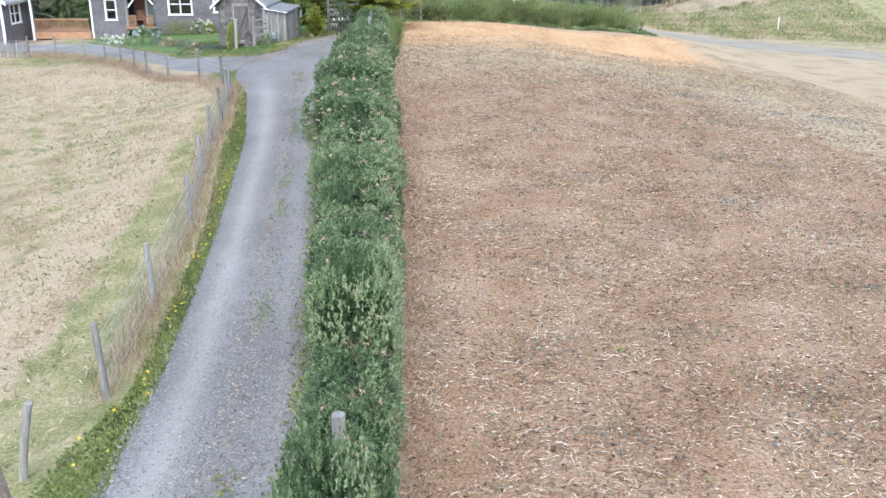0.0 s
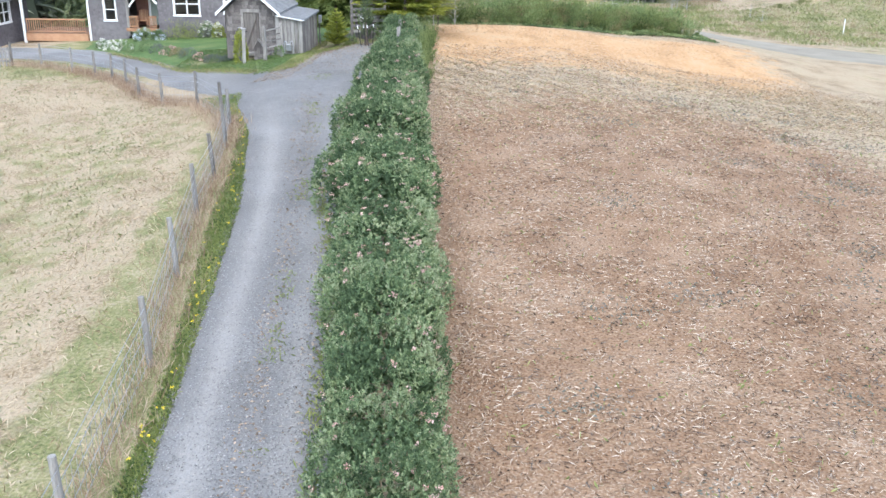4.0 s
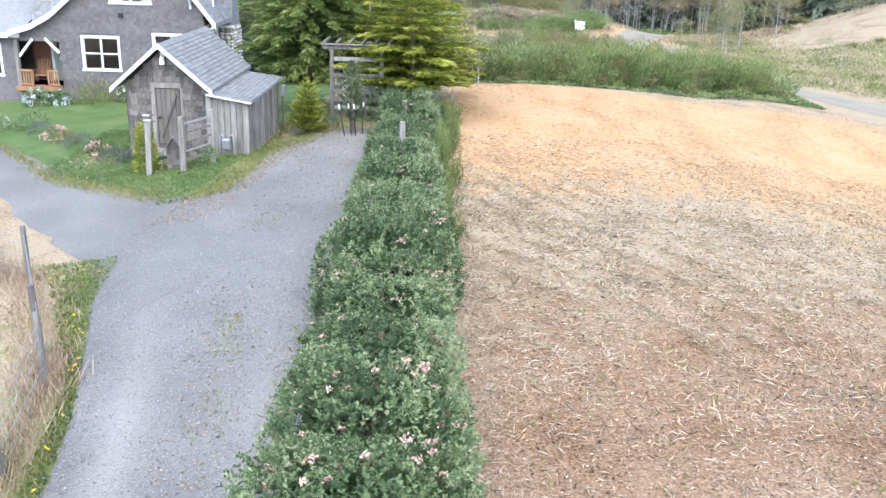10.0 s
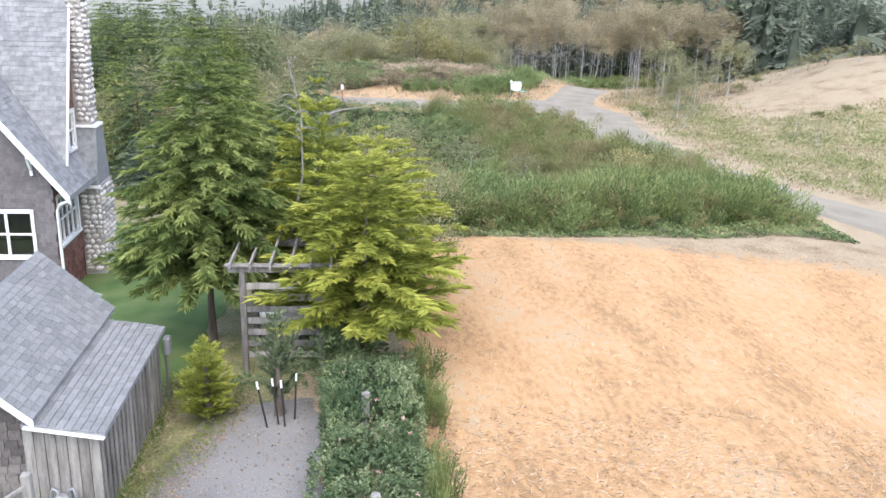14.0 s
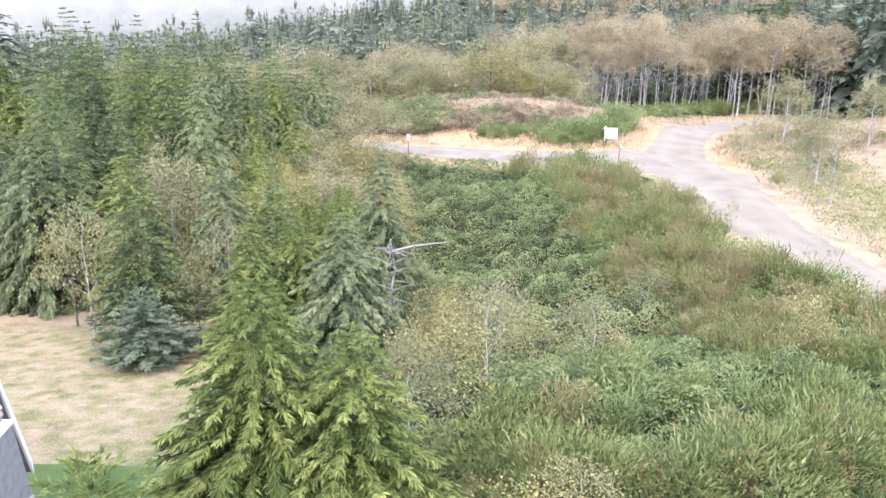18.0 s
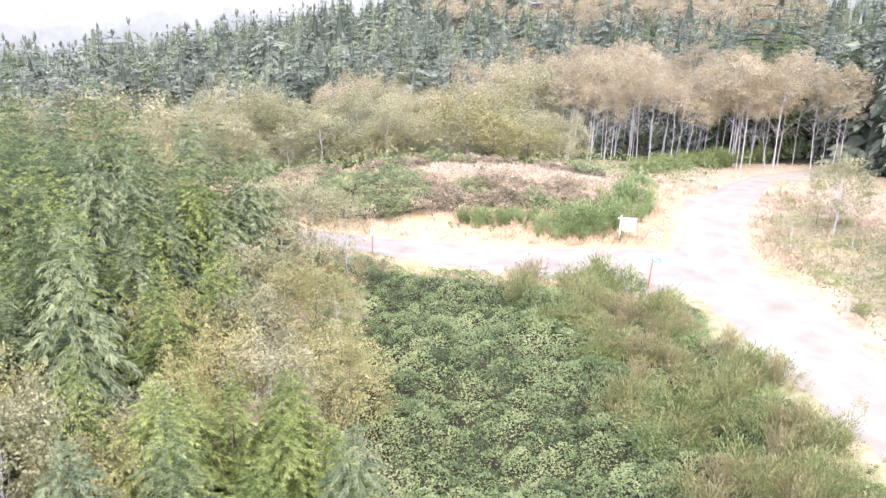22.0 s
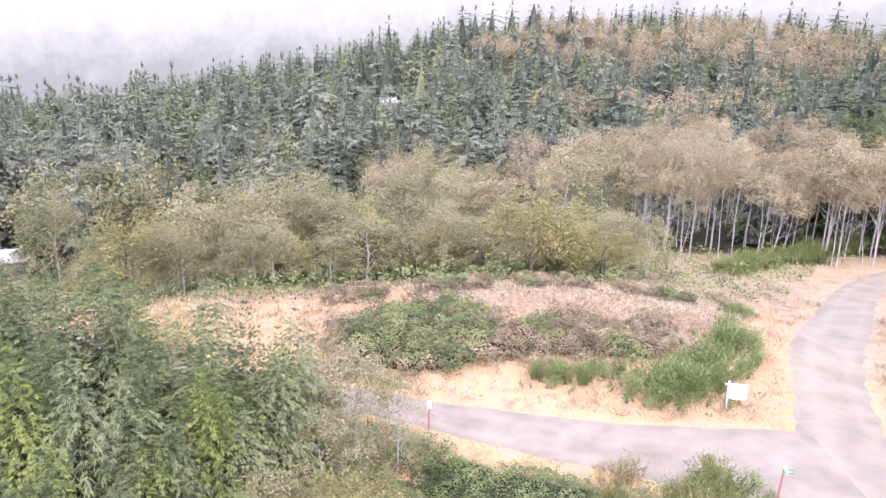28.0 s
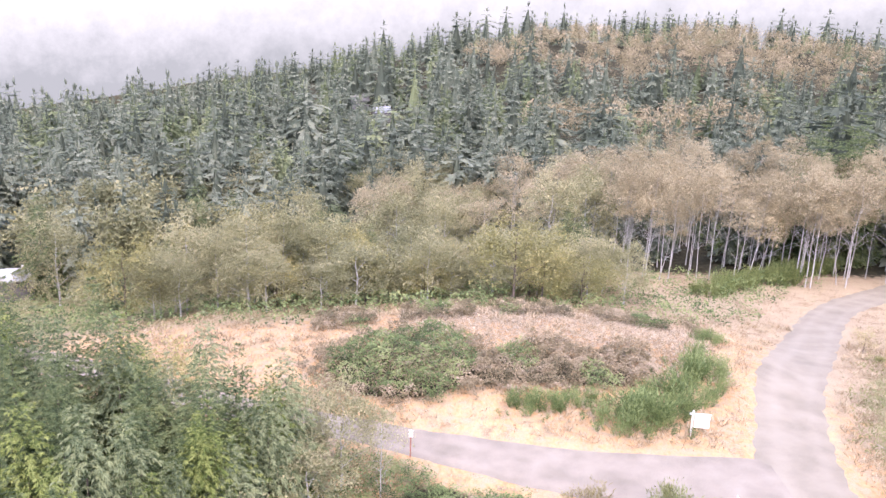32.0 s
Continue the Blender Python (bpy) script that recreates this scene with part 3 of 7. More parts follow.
tagged(ribbon("side_road", M["packed_road"], CROSS, lift=0.046), "packed grey-pink gravel side road", "road", kind="structure")


# ---------------------------------------------------------------- trees and shrubs
def conifer_arrays(h, r, seed, whorls=26, arms=9, gap=0.4, fan=9, droop=0.35, bare=0.12, hang=0.25, size=1.0, taper=0.75, lift=0.15, ragged=0.3, wide=1.0, most=0.75):
    """Branches that bend out and down, each set with tufts: small fans of narrow sprays, lighter towards the tips."""
    g = np.random.default_rng(seed)
    at, along, up, length, width, tone = [], [], [], [], [], []
    for w in range(whorls):
        f = (w + g.uniform(0, 0.9)) / whorls
        z = h * (bare + (0.985 - bare) * f)
        reach = r * ((1 - f) ** taper * (0.72 + 0.28 * min(1, f / 0.15)) + 0.03)
        count = max(4, int(round(arms * (1 - 0.45 * f))))
        start = g.uniform(0, 6.28)
        for k in range(count):
            a = start + 6.283 * (k + g.uniform(-0.4, 0.4)) / count
            rr = reach * g.uniform(1 - ragged, 1.12)
            d, side = np.array([math.cos(a), math.sin(a), 0]), np.array([-math.sin(a), math.cos(a), 0])
            n = max(2, int(round(rr / gap)) + 1)
            u = np.repeat(np.linspace(0.25 if n > 2 else 0.45, 0.94, n) + g.normal(0, 0.03, n), fan)
            climb = lift + 0.5 * max(0, f - 0.55)
            slope = climb - 2 * droop * u
            L = np.clip(size * (0.15 * rr + 0.16) * (1.05 - 0.15 * f), 0.12, most)
            turn = g.uniform(-1.35, 1.35, n * fan)
            off = g.uniform(-0.5, 0.5, n * fan) * L * (1.15 - u)
            base = d * (rr * u + g.uniform(-0.35, 0.1, n * fan) * L)[:, None] + side * off[:, None] + np.array([0, 0, z + g.normal(0, 0.1) * h / whorls * (1 - f)])
            base[:, 2] += (climb * u - droop * u**2) * rr + g.normal(0, 0.05, n * fan) * L
            way = d * np.cos(turn)[:, None] + side * np.sin(turn)[:, None]
            way[:, 2] = 0.8 * slope - hang * g.uniform(0.3, 1.7, n * fan) + g.normal(0, 0.15, n * fan) + 1.0 * max(0, f - 0.9) / 0.1
            at.append(base), along.append(way)
            up.append(np.array([0, 0, 1.0]) + g.normal(0, 0.35, (n * fan, 3)))
            q = L * g.uniform(0.6, 1.2, n * fan) * (1 - 0.22 * np.abs(turn))
            length.append(q), width.append(q * wide * g.uniform(0.17, 0.27, n * fan))
            tone.append(g.normal(0, 0.06) + np.repeat(g.normal(0, 0.07, n), fan) + 0.2 * (u - 0.65) + g.normal(0, 0.03, n * fan))
    V, F = leaves(np.concatenate(at), np.concatenate(along), np.concatenate(up), np.concatenate(length), np.concatenate(width))
    return V, F, np.concatenate(tone)


def conifer_mesh(name, h, r, mat, seed, **kw):
    V, F, tone = conifer_arrays(h, r, seed, **kw)
    return mesh_of(name, V, F, mat, tone=tone)


def stem_mesh(h, r0, mat, seed, bend=0.03, limbs=0, spread=0.3, start=0.3, sides=7):
    g = np.random.default_rng(seed)
    pts = [Vector((g.normal(0, bend * h * 0.3) * i / 5, g.normal(0, bend * h * 0.3) * i / 5, h * i / 5)) for i in range(6)]
    pts[0].z = -0.25
    chunks = [tube(pts, [r0 * (1 - 0.16 * i) * (1.25 if i == 0 else 1) for i in range(6)], sides)]
    for _ in range(limbs):
        f = g.uniform(start, 0.92)
        i = min(4, int(f * 5))
        b = pts[i].lerp(pts[i + 1], f * 5 - i)
        a = g.uniform(0, 2 * math.pi)
        reach = spread * h * g.uniform(0.5, 1.0) * (1.15 - f)
        tip = b + Vector((math.cos(a) * reach, math.sin(a) * reach, reach * g.uniform(0.3, 1.0)))
        mid = b.lerp(tip, 0.5) + Vector((0, 0, 0.12 * reach))
        chunks.append(tube([b, mid, tip], [r0 * 0.42 * (1.1 - f), r0 * 0.26 * (1.1 - f), r0 * 0.08], 5))
    V, F = merge(chunks)
    return mesh_of("trunk", V, F, mat, True)


def crown_mesh(name, h, r, mat, seed, base=0.25, clumps=60, each=60, leaf=0.16, squash=1.0, clump=0.3):
    """A broad crown: clumps of leaves round the limb tips, fuller above, with gaps between."""
    g = np.random.default_rng(seed)
    c = directions(clumps, g) * (g.uniform(0.3, 1.0, clumps) ** 0.45)[:, None]
    c[:, 2] = np.where(c[:, 2] < -0.35, -c[:, 2], c[:, 2])
    c *= np.array([r, r, h * (1 - base) / 2 * squash])
    c *= 1 + 0.16 * np.sin(3 * np.arctan2(c[:, 1:2], c[:, :1]) + seed)
    c[:, 2] += h * (1 + base) / 2
    R = g.uniform(0.6, 1.3, clumps) * clump * r
    d = directions(clumps * each, g)
    p = np.repeat(c, each, 0) + d * (g.uniform(0.2, 1, clumps * each) ** 0.5 * np.repeat(R, each))[:, None] * np.array([1, 1, 0.7])
    way = d + 0.8 * directions(len(p), g)
    size = leaf * g.uniform(0.6, 1.4, len(p))
    V, F = leaves(p, way, directions(len(p), g) * 0.7 + np.array([0, 0, 1.0]), size, size * g.uniform(0.5, 0.8, len(p)))
    return mesh_of(name, V, F, mat, tone=np.repeat(g.normal(0, 0.10, clumps), each) + g.normal(0, 0.03, len(p)))


KINDS = {}


def tree_kind(key, name, trunk, crown, label, category):
    KINDS[key] = (name, trunk, crown, label, category)


def plant(key, x, y, s=1.0, sz=None, label="", group="", turn=None, sink=0.0, lean=0.0):
    """One tree or shrub of a kind at its place, with its parts."""
    name, trunk, crown, text, category = KINDS[key]
    m = pose(x, y, gz(x, y) - sink, 0, lean, rng.uniform(0, 360) if turn is None else turn) @ Matrix.Diagonal((s, s, sz or s, 1))
    t = thing(name, m, label or text, category, group)
    if trunk:
        child("trunk", trunk, t)
    child("crown", crown, t)
    return t


def C(key, name, h, r, mat, label, seed, trunk_r=0.16, bark="bark", **kw):
    tree_kind(key, name, stem_mesh(h * 0.66, trunk_r * 0.8, M[bark], seed, 0.008), conifer_mesh("crown", h, r, M[mat], seed, **kw), label, "tree")


C("spruce", "spruce_tree", 9, 3.2, "young", "tall green spruce with layered drooping branches", 1, whorls=32, arms=13, gap=0.2, fan=11, bare=0.22, droop=0.2, hang=0.08, taper=0.62, size=0.75)
C("spruce_b", "spruce_tree", 9, 2.9, "spruce", "dark green spruce with dense branches to the ground", 2, whorls=30, arms=11, gap=0.36, fan=9, bare=0.02, droop=0.25, hang=0.15, size=0.85, taper=0.8, lift=0.2, ragged=0.36)
C("hemlock", "hemlock_tree", 8, 3.2, "hemlock", "grey-green hemlock with soft drooping sprays", 3, whorls=28, arms=11, gap=0.36, fan=9, droop=0.42, bare=0.02, size=0.85, taper=0.72, hang=0.3, ragged=0.36)
C("hemlock_n", "hemlock_tree", 8, 3.5, "young", "light green hemlock with feathery drooping branches", 7, whorls=32, arms=13, gap=0.2, fan=11, droop=0.34, bare=0.02, hang=0.2, taper=0.7, size=0.75, ragged=0.36)
C("hemlock_g", "hemlock_tree", 8, 3.5, "hemlock", "grey-green hemlock with long feathery branches", 9, whorls=32, arms=13, gap=0.2, fan=11, droop=0.42, bare=0.02, hang=0.4, taper=0.75, size=0.75, ragged=0.36)
C("hemlock_b", "hemlock_tree", 8, 3.1, "young", "light green hemlock with feathery drooping branches", 4, whorls=28, arms=11, gap=0.36, fan=9, droop=0.36, bare=0.02, size=0.85, hang=0.25, taper=0.72, ragged=0.36)
C("fir", "fir_tree", 6, 2.6, "fir", "young yellow-green fir with flat spreading branches", 5, whorls=15, arms=12, gap=0.13, fan=11, droop=0.05, bare=0.2, hang=0.03, taper=0.55, lift=0.12, size=0.8, ragged=0.4)
C("blue", "spruce_tree", 5, 2.6, "blue_spruce", "blue-grey spruce with stiff branches", 6, whorls=22, arms=11, gap=0.3, fan=9, droop=0.08, bare=0.02, hang=0.0, taper=0.8, lift=0.25, size=0.8)


C("pine", "pine_tree", 2.4, 0.6, "hemlock", "young pine held by black stakes", 18, whorls=10, arms=6, gap=0.16, fan=10, droop=0.0, bare=0.15, hang=-0.4, taper=0.5, lift=0.9, size=0.9)
C("cypress", "cypress_shrub", 2.0, 0.75, "fir", "small yellow-green cypress beside the driveway's end", 8, whorls=15, arms=9, gap=0.11, fan=9, droop=0.02, bare=0.03, hang=-0.25, taper=0.6, lift=0.5, size=0.8)


def B(key, name, h, r, mat, label, seed, bark="bark", trunk_r=0.1, limbs=9, category="tree", start=0.2, **kw):
    tree_kind(key, name, stem_mesh(h * 0.85, trunk_r, M[bark], seed, 0.05, limbs, 0.4, start), crown_mesh("crown", h, r, M[mat], seed, **kw), label, category)


B("alder", "alder_tree", 9, 2.3, "alder", "slender alder with thin tan-brown foliage and a pale trunk", 11, "pale_bark", 0.065, 10, start=0.45, clumps=60, each=74, leaf=0.125, base=0.36, clump=0.3)
B("alder_t", "alder_tree", 10, 2.0, "alder", "tall thin white-stemmed alder with a high sparse crown", 16, "pale_bark", 0.055, 14, start=0.3, clumps=46, each=74, leaf=0.12, base=0.5, clump=0.34)
B("alder_b", "alder_tree", 8, 2.8, "olive", "round alder with olive-brown leaves", 12, "pale_bark", 0.1, 12, clumps=90, each=80, leaf=0.14, base=0.03, clump=0.27)
B("maple", "maple_tree", 7, 2.9, "yellow", "round young maple with yellow-green leaves", 13, "bark", 0.1, 12, clumps=90, each=80, leaf=0.135, base=0.02, clump=0.27)
B("willow", "willow_shrub", 4, 1.8, "yellow", "loose willow shrub with yellowing leaves", 14, "bark", 0.05, 12, "shrub", 0.08, clumps=60, each=24, leaf=0.10, base=0.05)
B("thin", "alder_shrub", 4.5, 1.7, "olive", "thin brownish shrub with sparse leaves", 15, "pale_bark", 0.045, 14, "shrub", 0.08, clumps=60, each=30, leaf=0.10, base=0.1)


def broom_mesh(seed, mat, h=1.5, r=1.0, n=1500):
    """Feathery tufts of thin upright stems from several feet, of uneven height."""
    g = np.random.default_rng(seed)
    feet = 26
    c = g.normal(0, 0.5 * r, (feet, 2))
    tall = h * g.uniform(0.5, 1.12, feet) * (1.15 - 0.65 * np.minimum(1, np.linalg.norm(c, axis=1) / r) ** 1.5)
    k = g.integers(0, feet, n)
    f = g.uniform(0, 1, n) ** 0.7 * 0.85
    out = g.normal(0, 0.24, (n, 2)) + c[k] / r * 0.35
    p = np.concatenate([c[k] + out * (f * tall[k])[:, None], (f * tall[k])[:, None]], 1)
    way = np.concatenate([1.3 * out + g.normal(0, 0.38, (n, 2)), np.ones((n, 1)) * 0.9], 1)
    V, F = leaves(p, way, directions(n, g), tall[k] * g.uniform(0.09, 0.19, n), 0.026 * h * g.uniform(0.6, 1.5, n))
    return mesh_of("stems", V, F, mat, tone=g.normal(0, 0.09, feet)[k] + 0.10 * (f - 0.4) + g.normal(0, 0.03, n))


tree_kind("broom", "broom_shrub", None, broom_mesh(21, M["broom"], 1.7, 1.15, 2600), "bushy green broom shrub with upright stems", "shrub")
tree_kind("broom_b", "broom_shrub", None, broom_mesh(22, M["broom"], 1.35, 1.15, 2200), "low green broom shrub", "shrub")
tree_kind("broom_g", "broom_shrub", None, broom_mesh(24, M["bright_broom"], 1.6, 1.3, 2600), "bright green bushy broom shrub", "shrub")
tree_kind("broom_r", "broom_shrub", None, broom_mesh(23, M["rust_broom"], 1.4, 1.15, 2000), "rusty brown-green broom shrub", "shrub")
tree_kind("broom_o", "broom_shrub", None, broom_mesh(25, M["olive_broom"], 1.4, 1.2, 2000), "olive-green bushy broom shrub", "shrub")

for i in range(34):  # the close stand beside the thicket
    plant(("hemlock_b", "hemlock", "spruce_b", "hemlock", "spruce_b")[i % 5], -13.8 - 12.5 * ((i * 0.618) % 1), 102 + 25.5 * ((i * 0.377) % 1), 0.75 + 0.35 * ((i * 0.29) % 1), 0.85 + 0.4 * ((i * 0.53) % 1), group="stand beside the thicket")
def stand(rows):
    """Plants rows of kind, x, y, width scale, height scale."""
    for key, x, y, s, sz in rows:
        key = {"hemlock": "hemlock_g", "hemlock_b": "hemlock_n"}.get(key, key) if y < 101 else key
        low = (0.75 if x < -12.5 else 0.85) if key in ("alder_b", "maple") and -18 < x < -8 and 96 < y < 128 else 1.0
        plant(key, x, y, s * low ** 0.5, sz * low)


# trees by the house and the field
stand([("spruce", -8.5, 60.4, 0.82, 0.93), ("fir", -4.45, 58.6, 1.12, 0.93), ("fir", -5.7, 60.9, 0.8, 1.12), ("fir", -4.1, 63.6, 0.95, 0.84), ("hemlock_n", -9.3, 72, 0.95, 0.84),
       ("hemlock_n", -7, 71.4, 0.85, 0.7), ("thin", -5.8, 74.4, 0.9, 0.9), ("thin", -3, 61, 0.7, 0.75), ("willow", -3, 69, 0.7, 0.6), ("thin", -1.9, 70, 0.6, 0.6),
       ("willow", -15.2, 26.6, 0.75, 0.7), ("thin", -14.2, 22.5, 0.8, 0.55), ("willow", -6.3, 9, 0.35, 0.3)])
# trees along the hollow
stand([("spruce_b", -16.7, 86.6, 0.95, 0.93), ("blue", -16.1, 84.4, 0.85, 0.62), ("willow", -4.6, 77.4, 0.9, 1), ("willow", 9.4, 85.6, 0.75, 0.65), ("hemlock_g", -8.5, 83.7, 0.95, 0.86),
       ("willow", -14.6, 86.5, 0.65, 1.1), ("thin", -13.6, 88, 0.9, 1.2), ("willow", -2.6, 82, 0.8, 0.95), ("thin", -3.4, 80, 0.9, 1), ("willow", -4.8, 84.5, 0.7, 0.9),
       ("thin", -19.5, 88, 1, 1.3), ("willow", 8.6, 83, 0.7, 0.6), ("willow", -1.2, 84.5, 0.9, 0.75), ("thin", 0.4, 82, 0.9, 0.85), ("willow", -5.6, 79, 0.8, 0.8),
       ("maple", -4.4, 88, 0.55, 0.6), ("willow", 1.8, 87, 0.8, 0.6), ("hemlock_n", -12.2, 86, 0.7, 0.75), ("willow", -17.6, 87, 0.9, 1.2)])
# trees in the hollow
stand([("hemlock", -7.6, 92, 0.9, 1.18), ("spruce_b", -12.9, 95, 0.9, 0.85), ("hemlock", -15, 93, 0.9, 0.9), ("spruce_b", -25, 102, 1.1, 1.3), ("hemlock", -33, 100, 1.2, 1.4),
       ("hemlock", -24, 94, 1, 1.1), ("spruce_b", -30, 92, 1.1, 1.2), ("willow", -21, 90, 1, 1.2), ("thin", -2.2, 90.5, 0.9, 0.95), ("maple", -16, 98, 0.8, 1.1),
       ("alder_b", -18.5, 97, 0.8, 0.95), ("maple", -20.5, 101, 0.8, 1.1), ("thin", 5.4, 95, 0.8, 0.6), ("thin", -7, 99, 0.9, 0.8), ("hemlock_b", -10.2, 99.5, 0.7, 0.85),
       ("hemlock_b", -10.5, 95, 0.8, 0.8), ("hemlock_b", -14.2, 99, 0.85, 0.95), ("hemlock_b", -17.5, 101, 0.8, 1), ("hemlock_b", -11.2, 90, 0.7, 0.75), ("hemlock_b", -20, 95, 0.9, 1),
       ("willow", -5.4, 93, 0.9, 0.8)])
# trees beside the thicket
stand([("alder_b", 22.6, 117.5, 0.6, 0.5), ("spruce_b", -21.6, 110, 1.2, 1.45), ("hemlock", -21.1, 116, 1.15, 1.55), ("hemlock", -18.7, 105, 1.1, 1.5), ("hemlock", -29, 108, 1.2, 1.4),
       ("spruce_b", -38, 112, 1.3, 1.5), ("hemlock_b", -14.8, 114, 0.9, 1), ("hemlock_b", -12.5, 103, 0.7, 0.85), ("maple", -10.4, 116.5, 0.85, 0.95), ("maple", -14.2, 110, 0.75, 1.05),
       ("alder_b", -13, 112.5, 1, 0.95), ("maple", -15, 106, 0.6, 1.15), ("willow", -8.6, 107, 1, 1.1), ("alder_b", -11.6, 107, 0.9, 0.85), ("maple", -9.4, 112, 0.8, 0.8),
       ("hemlock_b", -16.5, 109, 0.9, 1.05), ("alder_b", -15.5, 103, 0.8, 0.9), ("maple", -17.5, 113, 0.8, 1.1), ("thin", -8.2, 103, 1, 0.9)])
# trees before the side road
stand([("alder_b", 24.4, 123, 0.55, 0.55), ("spruce_b", -19.5, 118, 1.1, 1.3), ("spruce_b", -17.7, 122, 1.2, 1.25), ("spruce_b", -26, 120, 1.3, 1.4), ("spruce_b", -30, 119, 1.3, 1.5),
       ("spruce_b", -33, 124, 1.3, 1.5), ("spruce_b", -36, 130, 1.3, 1.45), ("hemlock", -28, 128, 1.1, 1.3), ("spruce_b", -22, 125.5, 1.1, 1.2), ("spruce_b", -46, 140, 1.4, 1.3),
       ("alder_b", -11.4, 126.8, 0.95, 0.9), ("thin", -13.4, 127.5, 1.2, 1.4), ("thin", -9.2, 126, 0.9, 1.3), ("maple", -22, 129, 1, 1.1), ("alder_b", 26.5, 135, 0.85, 0.75),
       ("thin", 24.9, 120, 1.1, 1.1), ("alder_b", 31, 128, 0.8, 0.7), ("thin", 29, 141, 1, 1), ("maple", -12.2, 119, 0.8, 0.85), ("alder_b", -14.5, 118, 0.9, 0.95),
       ("alder_b", -12.8, 123, 0.9, 0.85), ("alder_b", -14.4, 128.6, 0.85, 0.6), ("hemlock_n", -10.6, 104, 0.8, 0.8), ("hemlock_b", -8.6, 100.4, 0.7, 0.75), ("maple", -8.4, 110, 0.75, 0.75), ("hemlock", -26, 125.5, 1.2, 1.45)])
# trees before the side road
stand([("hemlock_b", -23, 127, 1.1, 1.3), ("spruce_b", -29, 127, 1.2, 1.4), ("hemlock", -20, 124.5, 1.1, 1.2), ("hemlock_b", -17.6, 120, 1, 1.1), ("alder_b", -16, 124.5, 0.9, 0.95)])
# the dark group before the side road
stand([("spruce_b", -16.2, 123.5, 1.0, 1.2), ("hemlock", -18.2, 125, 1.1, 1.45), ("spruce_b", -20.5, 122.5, 1.1, 1.3), ("hemlock", -22.5, 124.5, 1.1, 1.45), ("spruce_b", -25, 123, 1.1, 1.3),
       ("hemlock_b", -16.8, 119, 0.95, 1.3), ("hemlock", -19.5, 116.5, 1.05, 1.45), ("spruce_b", -23, 118, 1.1, 1.3), ("hemlock_b", -26.5, 117, 1.1, 1.5), ("hemlock_b", -21.5, 113.5, 1.0, 1.35)])
# trees behind the knoll
stand([("spruce_b", -18.5, 175.5, 1.1, 1.1), ("spruce_b", -22, 177, 1.1, 0.95), ("spruce_b", -18, 221, 1.5, 1.2), ("spruce_b", 7.6, 172, 0.9, 1), ("spruce_b", 43, 190, 2, 1.95),
       ("spruce_b", 48, 197, 2, 2.1), ("spruce_b", 55, 192, 2, 2), ("spruce_b", -34, 186, 1.2, 1.2), ("spruce_b", -48, 176, 1.3, 1.3), ("hemlock", -54, 160, 1.3, 1.2),
       ("hemlock", -42, 148, 1.1, 1), ("maple", 0.8, 157, 1.45, 1.12), ("maple", 3.6, 159, 0.9, 0.8), ("alder_b", -13.1, 160, 1.35, 0.75), ("alder_b", -8.4, 166, 1.2, 1),
       ("alder_b", -29.7, 165, 1.5, 1.1), ("maple", -34, 160, 1.3, 1.1), ("alder_b", -23, 161, 1.2, 0.8), ("spruce_b", -12.5, 172, 0.8, 0.85), ("spruce_b", -9.8, 175, 0.7, 0.75),
       ("spruce_b", -33, 172, 0.9, 0.9), ("hemlock", -38, 169, 0.9, 0.85)])
# trees behind the knoll
stand([("spruce_b", 9.5, 174, 0.8, 0.9)])
g = np.random.default_rng(3)
for i in range(46):  # young conifers beside the garden's end
    plant(("spruce_b", "hemlock", "hemlock_b")[i % 3], g.uniform(-48, -23), g.uniform(88, 134), g.uniform(0.9, 1.3), g.uniform(1.0, 1.5), group="conifers beside the side road")
for i in range(100):  # the alder grove behind the knoll
    x = g.uniform(-14, 54)
    y = g.uniform(174, 212) + 0.12 * abs(x - 20)
    plant(("alder_t" if g.random() < 0.85 else "alder") if x > 14 else "alder" if g.random() < 0.45 else "alder_b", x, y, g.uniform(0.9, 1.5), g.uniform(0.95, 1.5), group="alder grove")
for i in range(56):  # its white-stemmed edge
    x = g.uniform(14, 54)
    plant("alder_t", x, 177 + 0.14 * abs(x - 20) + g.uniform(-2, 9), g.uniform(0.7, 1.3), g.uniform(0.8, 1.45), group="alder grove", lean=abs(g.normal(0, 5)))
for i in range(44):  # low trees between the knoll and the grove
    x = g.uniform(-32, 12)
    plant(("alder_b", "alder_b", "alder_b", "maple")[i % 4], x, g.uniform(158, 174), g.uniform(0.7, 1.15), g.uniform(0.5, 0.85), group="mixed wood edge")
for i in range(40):
    plant(("alder_b", "alder_b", "maple", "hemlock")[i % 4], g.uniform(-75, -14), g.uniform(164, 212), g.uniform(0.9, 1.5), g.uniform(0.9, 1.25), group="mixed wood edge")
